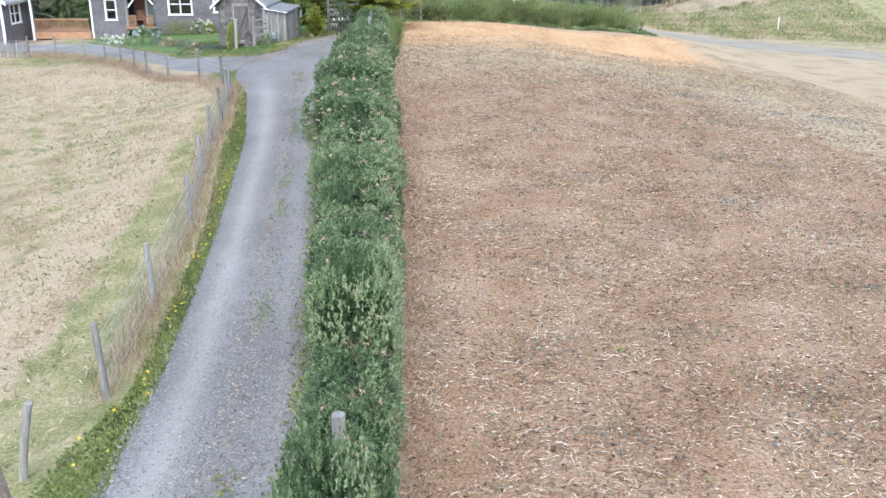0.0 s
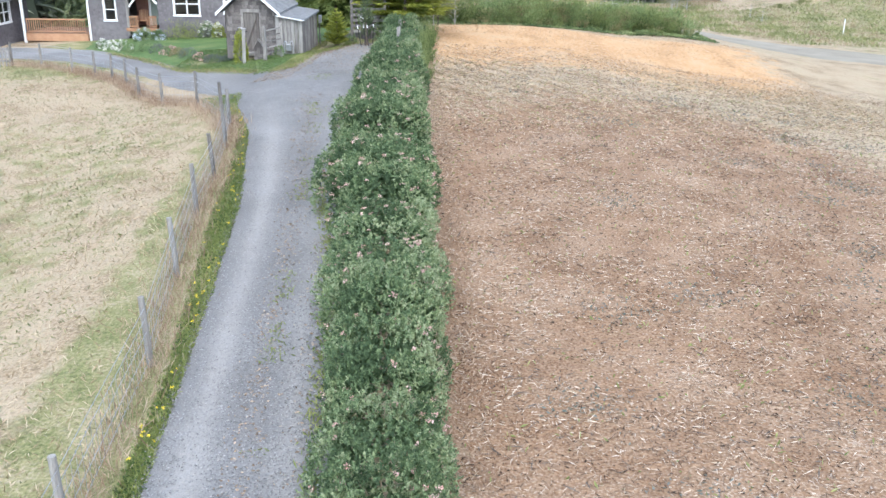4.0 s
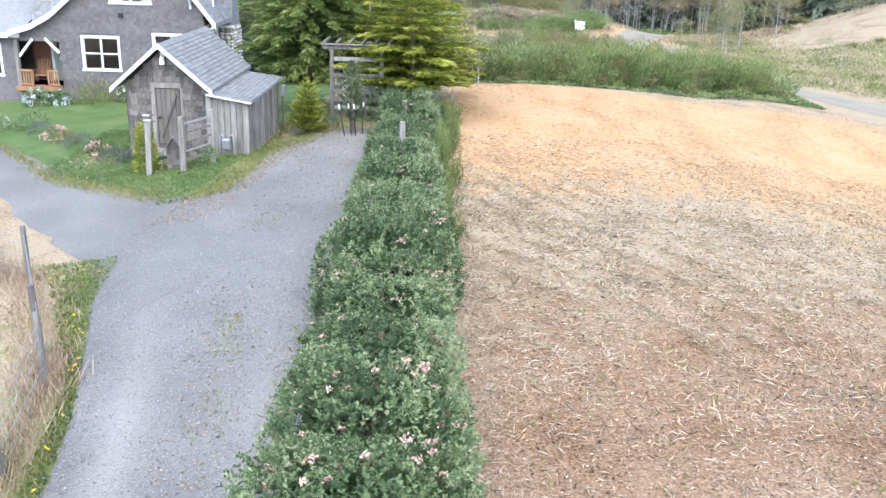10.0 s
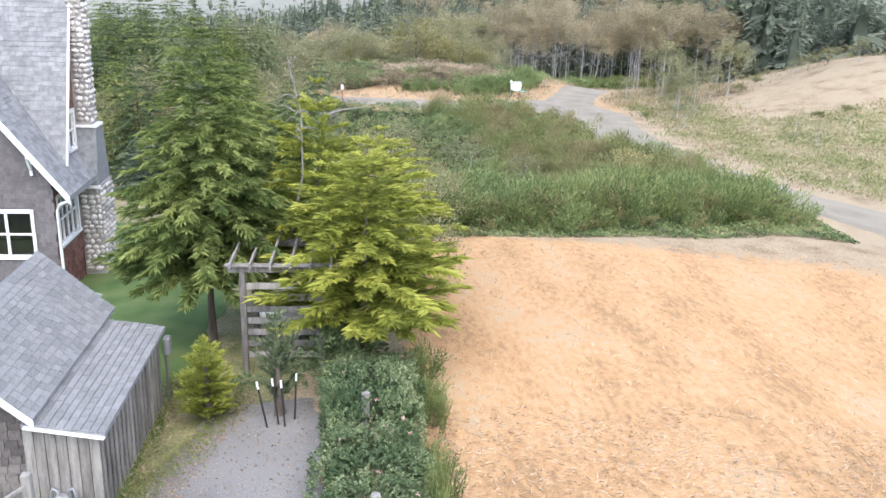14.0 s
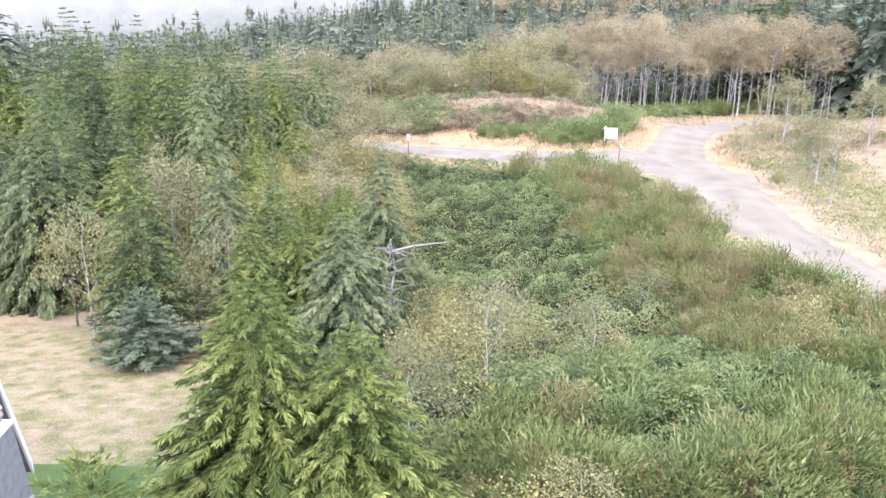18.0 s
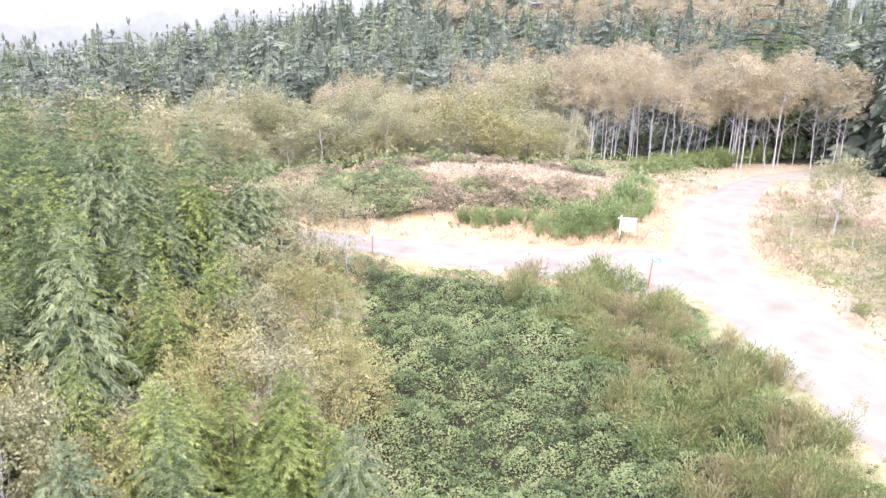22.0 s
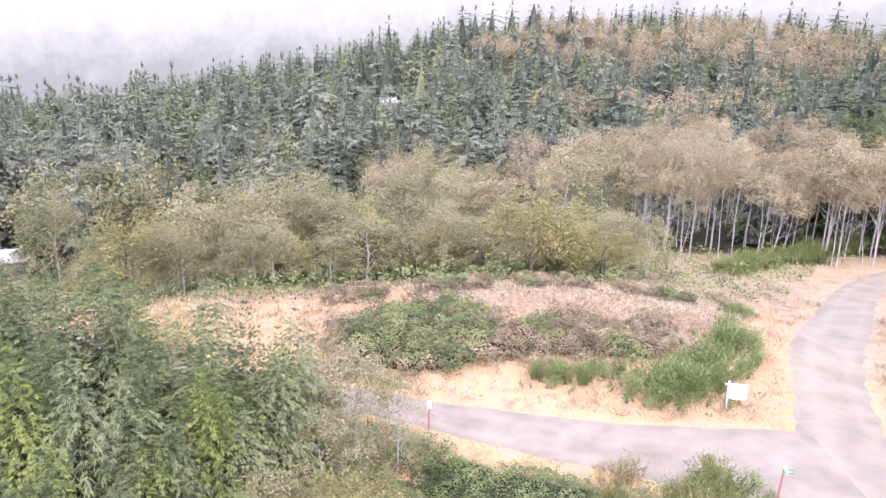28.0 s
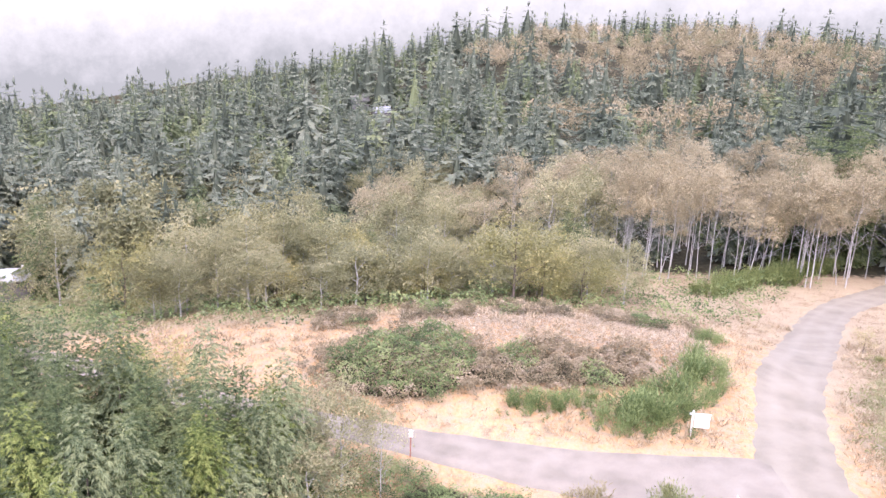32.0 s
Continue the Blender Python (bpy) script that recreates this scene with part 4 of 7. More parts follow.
# ---------------------------------------------------------------- hedge
def hedge_mesh(seed, sprigs=2100, each=8, rx=1.15, ry=1.5, h=1.55):
    """Rosettes of small leaves on a lumpy body; dark inner leaves paint shade into the gaps between the lumps."""
    g = np.random.default_rng(seed)
    lumps = directions(26, g)
    lumps[:, 2] = np.abs(lumps[:, 2])
    d = directions(sprigs, g)
    d[:, 2] = np.abs(d[:, 2])
    near = np.max(d @ lumps.T, axis=1)
    which = np.argmax(d @ lumps.T, axis=1)
    swell = 0.80 + 0.22 * np.clip((near - 0.78) / 0.22, 0, 1) ** 0.7 + g.normal(0, 0.05, 26)[which]
    c = np.sign(d) * np.abs(d) ** np.array([0.7, 0.8, 0.6]) * np.array([rx, ry, h]) * (swell * g.uniform(0.93, 1.05, sprigs))[:, None]
    axis = d * np.array([1 / rx, 1 / ry, 1 / h]) + np.array([0, 0, 0.55]) + g.normal(0, 0.25, (sprigs, 3))
    axis /= np.linalg.norm(axis, axis=1, keepdims=True)
    q, a = np.repeat(c, each, 0), np.repeat(axis, each, 0)
    spin = directions(len(q), g)
    spin -= a * np.sum(spin * a, axis=1, keepdims=True)
    way = spin / np.linalg.norm(spin, axis=1, keepdims=True) + a * g.uniform(0.1, 1.3, (len(q), 1))
    V, F = leaves(q + a * g.uniform(-0.06, 0.05, (len(q), 1)), way, a + 0.2 * directions(len(q), g), 0.062 * g.uniform(0.6, 1.25, len(q)), 0.03 * g.uniform(0.8, 1.3, len(q)))
    mood = g.normal(0, 0.10, 26)[which] + g.normal(0, 0.10, sprigs) + np.where(g.random(sprigs) < 0.05, 0.25, 0)
    # inner shell of larger leaves, its tone lowered to stand for the gaps' shade
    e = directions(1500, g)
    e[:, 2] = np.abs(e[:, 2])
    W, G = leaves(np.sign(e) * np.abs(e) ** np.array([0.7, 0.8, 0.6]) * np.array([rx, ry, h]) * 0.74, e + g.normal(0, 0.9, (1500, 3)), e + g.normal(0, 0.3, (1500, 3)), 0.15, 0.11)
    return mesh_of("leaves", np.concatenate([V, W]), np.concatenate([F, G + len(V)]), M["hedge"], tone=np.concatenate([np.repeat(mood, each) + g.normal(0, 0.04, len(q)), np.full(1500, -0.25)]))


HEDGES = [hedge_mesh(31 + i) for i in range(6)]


def hedge_left(y):
    """The hedge's edge towards the driveway."""
    return glide([-10, 10, 12, 17.5, 27, 30, 37, 48, 53, 60], [-2.0, -2.05, -2.35, -2.95, -4.1, -4.7, -4.95, -5.2, -5.4, -5.5], np.asarray(y, float))


def blooms(n, seed):
    """Small flat heads of faded petals that stand a little proud of the leaves."""
    g = np.random.default_rng(seed)
    d = directions(n, g)
    d[:, 2] = np.abs(d[:, 2])
    c = np.sign(d) * np.abs(d) ** np.array([0.7, 0.8, 0.6]) * np.array([1.15, 1.5, 1.55]) * g.uniform(0.95, 1.06, (n, 1))
    p = np.repeat(c, 16, 0) + directions(16 * n, g) * 0.045 * np.array([1, 1, 0.5])
    V, F = leaves(p, np.repeat(d, 16, 0) * 0.5 + directions(16 * n, g), directions(16 * n, g) + np.array([0, 0, 1]), 0.034, 0.028)
    return mesh_of("bloom", V, F, M["bloom"])


BLOOMS = [blooms(n, 50 + n) for n in (6, 34, 60)]
y, i = -2.0, 0
while y < 57:
    lo, hi = float(hedge_left(y)) + 0.06, float(hedge_side(y)) - 0.1
    s = (hi - lo) / 2.3
    tall = (0.92 if y < 16 else 0.98 if y < 42 else 0.85) * (1 + 0.2 * math.sin(y * 0.95 + 0.6)) * rng.uniform(0.85, 1.15)
    x = (lo + hi) / 2
    t = thing("hedge_shrub", pose(x, y, gz(x, y) - 0.05, 0, 0, 4) @ Matrix.Diagonal((s * rng.uniform(0.9, 1.07), 0.78, tall, 1)), "dense green hedge shrub with small leaves and faded pink blooms" if 17 < y < 40 else "dense green hedge shrub with small leaves", "shrub", "hedge along the driveway")
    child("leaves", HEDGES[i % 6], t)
    tagged(child("bloom", BLOOMS[2 if 22 < y < 36 else 1 if 15 < y < 44 else 0], t, "faded pink blooms"), kind="stuff")
    y += 1.95
    i += 1


# ---------------------------------------------------------------- building helpers
def wpart(name, bm, mat, parent, label=""):
    """A part whose mesh was drawn in world places."""
    m, p = Matrix(), parent
    while p:
        m = p.matrix_basis @ m
        p = p.parent
    bmesh.ops.transform(bm, matrix=m.inverted(), verts=bm.verts)
    return part(name, bm, mat, parent, label)


def slab(outline, holes, axis, lo, hi):
    """A wall of thickness with openings cut through: outline and holes are (u, v) loops; axis as in prism."""
    bm = bmesh.new()

    def at(u, v, w):
        return (w, u, v) if axis == "x" else (u, w, v)
    edges = []
    for loop in [outline, *holes]:
        vs = [bm.verts.new(at(u, v, lo)) for u, v in loop]
        edges += [bm.edges.new((vs[i], vs[(i + 1) % len(vs)])) for i in range(len(vs))]
    bmesh.ops.triangle_fill(bm, use_beauty=True, edges=edges)
    r = bmesh.ops.extrude_face_region(bm, geom=bm.faces[:])
    d = Vector(at(0, 0, hi - lo))
    bmesh.ops.translate(bm, vec=d, verts=[v for v in r["geom"] if isinstance(v, bmesh.types.BMVert)])
    bmesh.ops.recalc_face_normals(bm, faces=bm.faces)
    return bm


def rect(u0, v0, u1, v1):
    return [(u0, v0), (u1, v0), (u1, v1), (u0, v1)]


def inside(loop, u, v):
    """Which points lie in a loop."""
    loop, hit = np.array(loop, float), np.zeros(len(u), bool)
    for (a, b), (c, d) in zip(loop, np.roll(loop, -1, 0)):
        cross = ((b > v) != (d > v)) & (u < (c - a) * (v - b) / (d - b + 1e-12) + a)
        hit ^= cross
    return hit


def tabs(name, surf, ulen, vlen, row, tab, thick, mat, parent, keep=None, label="", seed=0, kind="stuff"):
    """Overlapping shingles on a surface surf(u, v) -> places; v runs up the slope. All in one part."""
    g = np.random.default_rng(seed)
    U0, U1, V0 = [], [], []
    for k in range(int(vlen / row) + 1):
        u = -g.uniform(0, tab)
        while u < ulen:
            w = tab * g.uniform(0.65, 1.3)
            U0.append(max(u, 0)), U1.append(min(u + w, ulen)), V0.append(k * row)
            u += w
    U0, U1, V0 = np.array(U0), np.array(U1), np.array(V0)
    ok = U1 - U0 > 0.02
    if keep is not None:
        ok &= keep((U0 + U1) / 2, V0 + row / 2)
    U0, U1, V0 = U0[ok], U1[ok], V0[ok]
    gap = 0.006
    U0, U1 = U0 + gap, U1 - gap
    V0 = V0 + g.uniform(-0.012, 0.012, len(V0))
    V1 = np.minimum(V0 + row * 1.1, vlen)
    a, b, c, d = surf(U0, V0), surf(U1, V0), surf(U1, V1), surf(U0, V1)
    n = np.cross(b - a, d - a)
    n /= np.linalg.norm(n, axis=1, keepdims=True) + 1e-9
    t = (thick * g.uniform(0.7, 1.5, len(a)))[:, None]
    Q = np.stack([a + n * 0.003, b + n * 0.003, a + n * t, b + n * t, c + n * 0.004, d + n * 0.004], 1).reshape(-1, 3)
    i = np.arange(len(a))[:, None] * 6
    F = np.concatenate([i + np.array([[2, 3, 4, 5]]), i + np.array([[0, 1, 3, 2]])])
    m, p = Matrix(), parent
    while p:
        m = p.matrix_basis @ m
        p = p.parent
    Q = Q - np.array(m.translation)
    ob = child(name, mesh_of(name, Q, F, mat), parent, label)
    return tagged(ob, kind=kind)


def tab_pieces(name, o, u, v, ulen, vlen, row, tab, me, parent, seed=0):
    """Shingles on a flat slope, each an object on one shared mesh."""
    g = np.random.default_rng(seed)
    o, u, v = Vector(o), Vector(u).normalized(), Vector(v).normalized()
    n = u.cross(v)
    for k in range(int(vlen / row)):
        a = -g.uniform(0, tab)
        while a < ulen:
            w = tab * g.uniform(0.75, 1.2)
            a0, a1 = max(a, 0), min(a + w, ulen)
            if a1 - a0 > 0.04:
                c = o + u * (a0 + a1) / 2 + v * (k * row + g.uniform(-0.008, 0.008)) + n * 0.008 - parent.matrix_basis.translation
                m = Matrix((u, -n, v)).transposed().to_4x4()
                child(name, me, parent, at=Matrix.Translation(c) @ m @ Matrix.Diagonal((a1 - a0 - 0.008, 1, row * 1.1, 1)))
            a += w


def plane_surf(o, u, v):
    o, u, v = np.array(o, float), np.array(u, float), np.array(v, float)
    return lambda a, b: o + np.outer(a, u) + np.outer(b, v)


def window(parent, u0, z0, u1, z1, w, axis="y", out=-1, cols=2, rows=2, trim=0.09):
    """A white window in a wall: a trim round it, bars, and one pane to each light. w: the wall's outer face."""
    def bx(bm, a, c, b, d, near, far):
        lo, hi = sorted((w + out * near, w + out * far))
        return box(bm, (a, lo, c) if axis == "y" else (lo, a, c), (b, hi, d) if axis == "y" else (hi, b, d))
    bm = bmesh.new()
    bx(bm, u0 - trim, z1, u1 + trim, z1 + trim * 1.2, 0.0, 0.05), bx(bm, u0 - trim - 0.03, z0 - trim, u1 + trim + 0.03, z0, 0.0, 0.07)
    bx(bm, u0 - trim, z0, u0, z1, 0.0, 0.045), bx(bm, u1, z0, u1 + trim, z1, 0.0, 0.045)
    win = wpart("window", bm, M["white"], parent, "white painted window trim")
    cw, ch, s = (u1 - u0) / cols, (z1 - z0) / rows, 0.028
    bm = bmesh.new()
    for i in range(cols + 1):
        e = s * (1.4 if cols == 2 and i == 1 else 1)
        u = u0 + i * cw
        bx(bm, max(u0, u - e), z0, min(u1, u + e), z1, -0.07, -0.01)
    for j in range(rows + 1):
        z = z0 + j * ch
        bx(bm, u0 + s, max(z0, z - s), u1 - s, min(z1, z + s), -0.068, -0.012)
    wpart("sash", bm, M["white"], win, "white sash bars")
    for i in range(cols):
        for j in range(rows):
            bm = bmesh.new()
            bx(bm, u0 + i * cw + s, z0 + j * ch + s, u0 + (i + 1) * cw - s, z0 + (j + 1) * ch - s, -0.045, -0.04)
            wpart("pane", bm, M["pane"], win, "clear glass pane").visible_shadow = False
    return win


M["pane"] = material("window_glass", [(0.9, 0.92, 0.92), (0.95, 0.96, 0.96)], rough=0.02, bump=0.0, spec=1.0)
M["pane"].node_tree.nodes["Principled BSDF"].inputs["Transmission Weight"].default_value = 1.0
M["siding"] = material("siding_shingle", [(0.112, 0.101, 0.105), (0.152, 0.139, 0.144), (0.192, 0.178, 0.183)], scale=0.4, fine=8, bump=0.2, island=0.26, axes=(1, 1, 3))
M["red_siding"] = material("red_cedar_shingle", [(0.10, 0.045, 0.035), (0.16, 0.075, 0.06), (0.22, 0.12, 0.10)], scale=1.2, fine=14, bump=0.2, island=0.4)
M["roofing"] = material("roofing", [(0.155, 0.16, 0.165), (0.22, 0.225, 0.23), (0.29, 0.295, 0.30)], scale=5, fine=30, bump=0.3, island=0.28)
M["roof_tab"] = material("roof_tab", [(0.15, 0.152, 0.152), (0.21, 0.212, 0.21), (0.27, 0.272, 0.268)], scale=5, fine=30, bump=0.3, spread=0.28)
M["interior"] = material("plain_room", [(0.34, 0.33, 0.31), (0.42, 0.41, 0.39)], scale=2, fine=12, bump=0.0)
M["curtain"] = material("pale_curtain", [(0.50, 0.48, 0.46), (0.62, 0.60, 0.58)], scale=3, fine=20, bump=0.1)

# ---------------------------------------------------------------- house
HY = 64.6
house = thing("house", pose(-16.6, HY, 0.9), "grey cedar-shingled house with white trim and swept roof", "house")
curve = [(-16.65, 8.65), (-17.65, 7.25), (-18.5, 6.1), (-19.3, 5.15), (-20.2, 4.4), (-21.1, 3.9), (-22.1, 3.62)]
gable = [(-13.75, 0.7), (-13.75, 4.75)] + [(a, b - 0.14) for a, b in curve] + [(-22.1, 3.2), (-20.05, 3.2), (-20.05, 0.7)]
W1, W2, W3 = (-19.0, 2.1, -17.5, 3.42), (-15.9, 2.25, -14.42, 3.6), (-17.62, 4.95, -16.0, 6.35)
wins = [W1, W2, W3]
wpart("wall", slab(gable, [rect(*w) for w in wins], "y", HY, HY + 0.18), M["shingle"], house, "grey weathered shingle wall")
for w in wins:
    window(house, *w, HY)


def on_gable(u, z):
    ok = inside(gable, u, z)
    for a, b, c, d in wins:
        ok &= ~((u > a - 0.12) & (u < c + 0.12) & (z > b - 0.12) & (z < d + 0.15))
    return ok


tabs("siding", plane_surf((-22.2, HY - 0.002, 0.8), (1, 0, 0), (0, 0, 1)), 8.5, 7.9, 0.135, 0.16, 0.016, M["siding"], house, lambda a, b: on_gable(a - 22.2, b + 0.8), seed=1)
# east wall and the rooms' shell
EX = -13.75
wpart("side_wall", slab([(HY + 0.18, 0.7), (69.3, 0.7), (69.3, 4.2), (67.4, 9.45), (65.55, 4.2), (HY + 0.18, 4.2)], [rect(64.95, 2.5, 66.7, 3.95), rect(66.55, 5.1, 67.1, 6.2)], "x", EX - 0.18, EX), M["shingle"], house, "dark red-brown shingle gable wall")
tabs("side_siding", plane_surf((EX + 0.002, HY, 0.8), (0, 1, 0), (0, 0, 1)), 5.8, 8.6, 0.135, 0.16, 0.016, M["red_siding"], house,
     lambda a, b: inside([(HY, 0.7), (69.3, 0.7), (69.3, 4.2), (67.4, 9.4), (65.6, 4.2), (HY, 4.2)], a + HY, b + 0.8) & ~((a + HY > 64.8) & (a + HY < 66.85) & (b + 0.8 > 2.35) & (b + 0.8 < 4.1)) & ~((a + HY > 66.45) & (a + HY < 67.2) & (b + 0.8 > 5.0) & (b + 0.8 < 6.35)), seed=2)
window(house, 64.95, 2.5, 66.7, 3.95, EX, "x", 1, 4, 2)
window(house, 66.55, 5.1, 67.1, 6.2, EX, "x", 1, 1, 2)
wpart("back_wall", boxed((-24.3, 69.2, 0.6), (EX - 0.18, 69.35, 4.3)), M["shingle"], house)
wpart("inner_floor", boxed((-24.2, HY + 0.2, 1.2), (EX - 0.2, 69.15, 1.3)), M["interior"], house, "dim floor indoors")
wpart("upper_floor", boxed((-19.8, HY + 0.2, 4.15), (EX - 0.2, 69.15, 4.3)), M["interior"], house, "dim upper floor indoors")
bm = bmesh.new()
for a in (-17.5, -16.15):
    prism(bm, [(a - 0.28, 4.95), (a + 0.28, 4.95), (a + (0.25 if a < -17 else -0.25), 5.6)], "y", HY + 0.24, HY + 0.27)
wpart("curtain", bm, M["curtain"], house, "pale tied-back curtain behind the upper window")


# roofs: the swept front gable, and the main roof whose ridge runs across it
def swept(u, v):
    """v runs along the curved slope from its left foot to the apex, u back from the front."""
    c = np.array(curve[::-1])
    s = np.concatenate([[0], np.cumsum(np.linalg.norm(np.diff(c, axis=0), axis=1))])
    x, z = glide(s, c[:, 0], v), glide(s, c[:, 1], v)
    return np.stack([x, HY - 0.32 + u, z + 0.06], 1)


sweep = float(np.sum(np.linalg.norm(np.diff(np.array(curve), axis=0), axis=1)))
prof = [(a, b + 0.05) for a, b in curve] + [(a, b - 0.12) for a, b in curve[::-1]]
bm = bmesh.new()
for (a, b), (c, d) in zip(curve, curve[1:]):
    prism(bm, [(a, b + 0.05), (c, d + 0.05), (c, d - 0.12), (a, b - 0.12)], "y", HY - 0.32, 69)
wpart("roof_left", bm, M["roof"], house, "curved grey shingle roof slope")
tabs("roof_left_shingles", lambda u, v: swept(3.6 - u, v), 3.6, sweep, 0.15, 0.24, 0.014, M["roofing"], house, seed=3)
wpart("roof_right", prism(bmesh.new(), [(-16.65, 8.7), (-13.15, 4.2), (-13.15, 4.03), (-16.65, 8.53)], "y", HY - 0.32, 67.2), M["roof"], house, "steep grey shingle roof slope")
d = np.array([-3.5, 0, 4.5])
L = float(np.linalg.norm(d))
tabs("roof_right_shingles", plane_surf((-13.15, HY - 0.32, 4.205), (0, 1, 0), d / L), 2.9, L, 0.15, 0.24, 0.014, M["roofing"], house, seed=4)
wpart("main_roof", prism(bmesh.new(), [(65.4, 3.95), (67.4, 9.75), (69.4, 3.95), (69.4, 3.65), (67.4, 9.45), (65.4, 3.65)], "x", -21.5, -13.62), M["roof"], house, "steep grey shingle main roof")
d2 = np.array([0, 2.0, 5.8])
L2 = float(np.linalg.norm(d2))


def main_keep(u, v):
    x, y = -21.5 + u, 65.4 + 2.0 * v / L2
    z = 3.96 + 5.8 * v / L2
    front = np.where(x > -16.65, 8.7 - (x + 16.65) * 4.5 / 3.5, np.interp(x, [c[0] for c in curve[::-1]], [c[1] for c in curve[::-1]]) + 0.06)
    return (z > front - 0.15) & (y > 65.3)


tabs("main_roof_shingles", plane_surf((-21.5, 65.395, 3.96), (1, 0, 0), d2 / L2), 7.88, L2, 0.15, 0.24, 0.014, M["roofing"], house, main_keep, seed=5)
# white barge boards, brackets, gutter pipe
bm = prism(bmesh.new(), [(a, b + 0.07) for a, b in curve] + [(a, b - 0.17) for a, b in curve[::-1]], "y", HY - 0.36, HY - 0.322)
wpart("barge_board", bm, M["white"], house, "curved white barge board")
wpart("barge_board", prism(bmesh.new(), [(-16.65, 8.72), (-13.12, 4.2), (-13.12, 3.94), (-16.65, 8.46)], "y", HY - 0.36, HY - 0.322), M["white"], house, "straight white barge board")
for x, z in ((-17.75, 6.85), (-15.6, 6.9), (-14.25, 5.15)):
    bm = beam(bmesh.new(), (x, HY - 0.3, z + 0.18), (x, HY - 0.02, z - 0.28), 0.07, 0.07)
    box(bm, (x - 0.04, HY - 0.07, z - 0.4), (x + 0.04, HY - 0.015, z + 0.15))
    wpart("bracket", bm, M["white"], house, "white eaves bracket")
wpart("barge_board", prism(bmesh.new(), [(65.38, 3.95), (67.4, 9.8), (69.42, 3.95), (69.42, 3.6), (67.4, 9.45), (65.38, 3.6)], "x", -13.62, -13.57), M["white"], house, "white barge board of the side gable")
V, F = merge([tube([(-13.2, HY - 0.3, 4.05), (-13.5, HY - 0.12, 3.9), (-13.62, HY - 0.06, 3.7), (-13.62, HY - 0.06, 1.25)], [0.045] * 4, 8)])
child("downpipe", mesh_of("downpipe", V - np.array((-16.6, HY, 0.9)), F, M["white"], True), house, "white gutter downpipe")
wpart("vent_cap", boxed((-17.35, HY - 0.12, 4.35), (-17.15, HY - 0.02, 4.5), 0.01), M["black"], house, "small dark wall vent")

# the entry: a recess with a door, brackets and cedar rails
wpart("entry_back", boxed((-21.9, 66.1, 0.8), (-20.05, 66.2, 3.6)), M["red_siding"], house, "reddish wall of the entry recess")
wpart("entry_side", boxed((-20.1, HY + 0.18, 0.8), (-20.05, 66.1, 3.6)), M["shingle"], house)
wpart("entry_floor", boxed((-22.0, HY - 0.35, 1.12), (-20.1, 66.1, 1.3)), M["cedar"], house, "cedar porch boards")
door = wpart("front_door", boxed((-20.95, 66.03, 1.32), (-20.2, 66.095, 3.3), 0.008), M["door_green"], house, "pale grey-green front door")
bm = bmesh.new()
box(bm, (-21.08, 66.0, 1.32), (-20.96, 66.09, 3.42)), box(bm, (-20.19, 66.0, 1.32), (-20.11, 66.09, 3.42)), box(bm, (-21.08, 66.0, 3.31), (-20.11, 66.088, 3.43))
wpart("door_frame", bm, M["white"], house, "white door frame")
for k in range(3):
    wpart("door_light", boxed((-20.82 + k * 0.18, 66.02, 2.75), (-20.68 + k * 0.18, 66.032, 3.15)), M["glass"], door, "dark small door light")
wpart("post", boxed((-22.0, HY - 0.12, 0.8), (-21.84, HY + 0.04, 3.5), 0.01), M["grey_wood"], house, "grey entry post")
for a, b in (((-21.84, 2.55), (-21.2, 3.3)), ((-20.08, 2.75), (-20.65, 3.35))):
    wpart("brace", beam(bmesh.new(), (a[0], HY - 0.03, a[1]), (b[0], HY - 0.03, b[1]), 0.08, 0.1), M["white"], house, "white curved entry brace")
for x0, x1 in ((-21.8, -21.25), (-20.6, -20.1)):
    rail = wpart("railing", boxed((x0, HY - 0.3, 1.95), (x1, HY - 0.24, 2.03), 0.006), M["cedar"], house, "cedar railing")
    wpart("bottom_rail", boxed((x0, HY - 0.3, 1.38), (x1, HY - 0.24, 1.44), 0.006), M["cedar"], rail)
    for k in range(5):
        u = x0 + 0.05 + k * (x1 - x0 - 0.1) / 4
        wpart("baluster", boxed((u - 0.02, HY - 0.29, 1.44), (u + 0.02, HY - 0.25, 1.95)), M["cedar"], rail)
# the low wing beside the entry, and its porch with a cedar rail
W0 = (-23.35, 1.75, -22.7, 3.0)
wpart("wing_wall", slab(rect(-24.35, 0.2, -22.0, 3.5), [rect(*W0)], "y", HY, HY + 0.18), M["shingle"], house, "grey shingle wing wall")
tabs("wing_siding", plane_surf((-24.35, HY - 0.002, 0.25), (1, 0, 0), (0, 0, 1)), 2.35, 3.2, 0.135, 0.16, 0.016, M["siding"], house, lambda a, b: ~((a - 24.35 > W0[0] - 0.12) & (a - 24.35 < W0[2] + 0.12) & (b + 0.25 > W0[1] - 0.12) & (b + 0.25 < W0[3] + 0.15)), seed=6)
window(house, *W0, HY, cols=1)
wpart("corner_board", boxed((-24.45, HY - 0.03, 0.2), (-24.33, HY + 0.1, 3.5)), M["white"], house, "white corner board")
wpart("wing_roof", prism(bmesh.new(), [(HY - 0.35, 3.52), (69.5, 5.6), (69.5, 5.45), (HY - 0.35, 3.38)], "x", -28.6, -21.6), M["roof"], house, "low grey wing roof")
wpart("fascia", boxed((-28.6, HY - 0.4, 3.36), (-22.1, HY - 0.352, 3.56)), M["white"], house, "white fascia board")
wpart("wing_side", boxed((-24.35, HY + 0.18, 0.2), (-24.2, 69.4, 3.5)), M["shingle"], house)
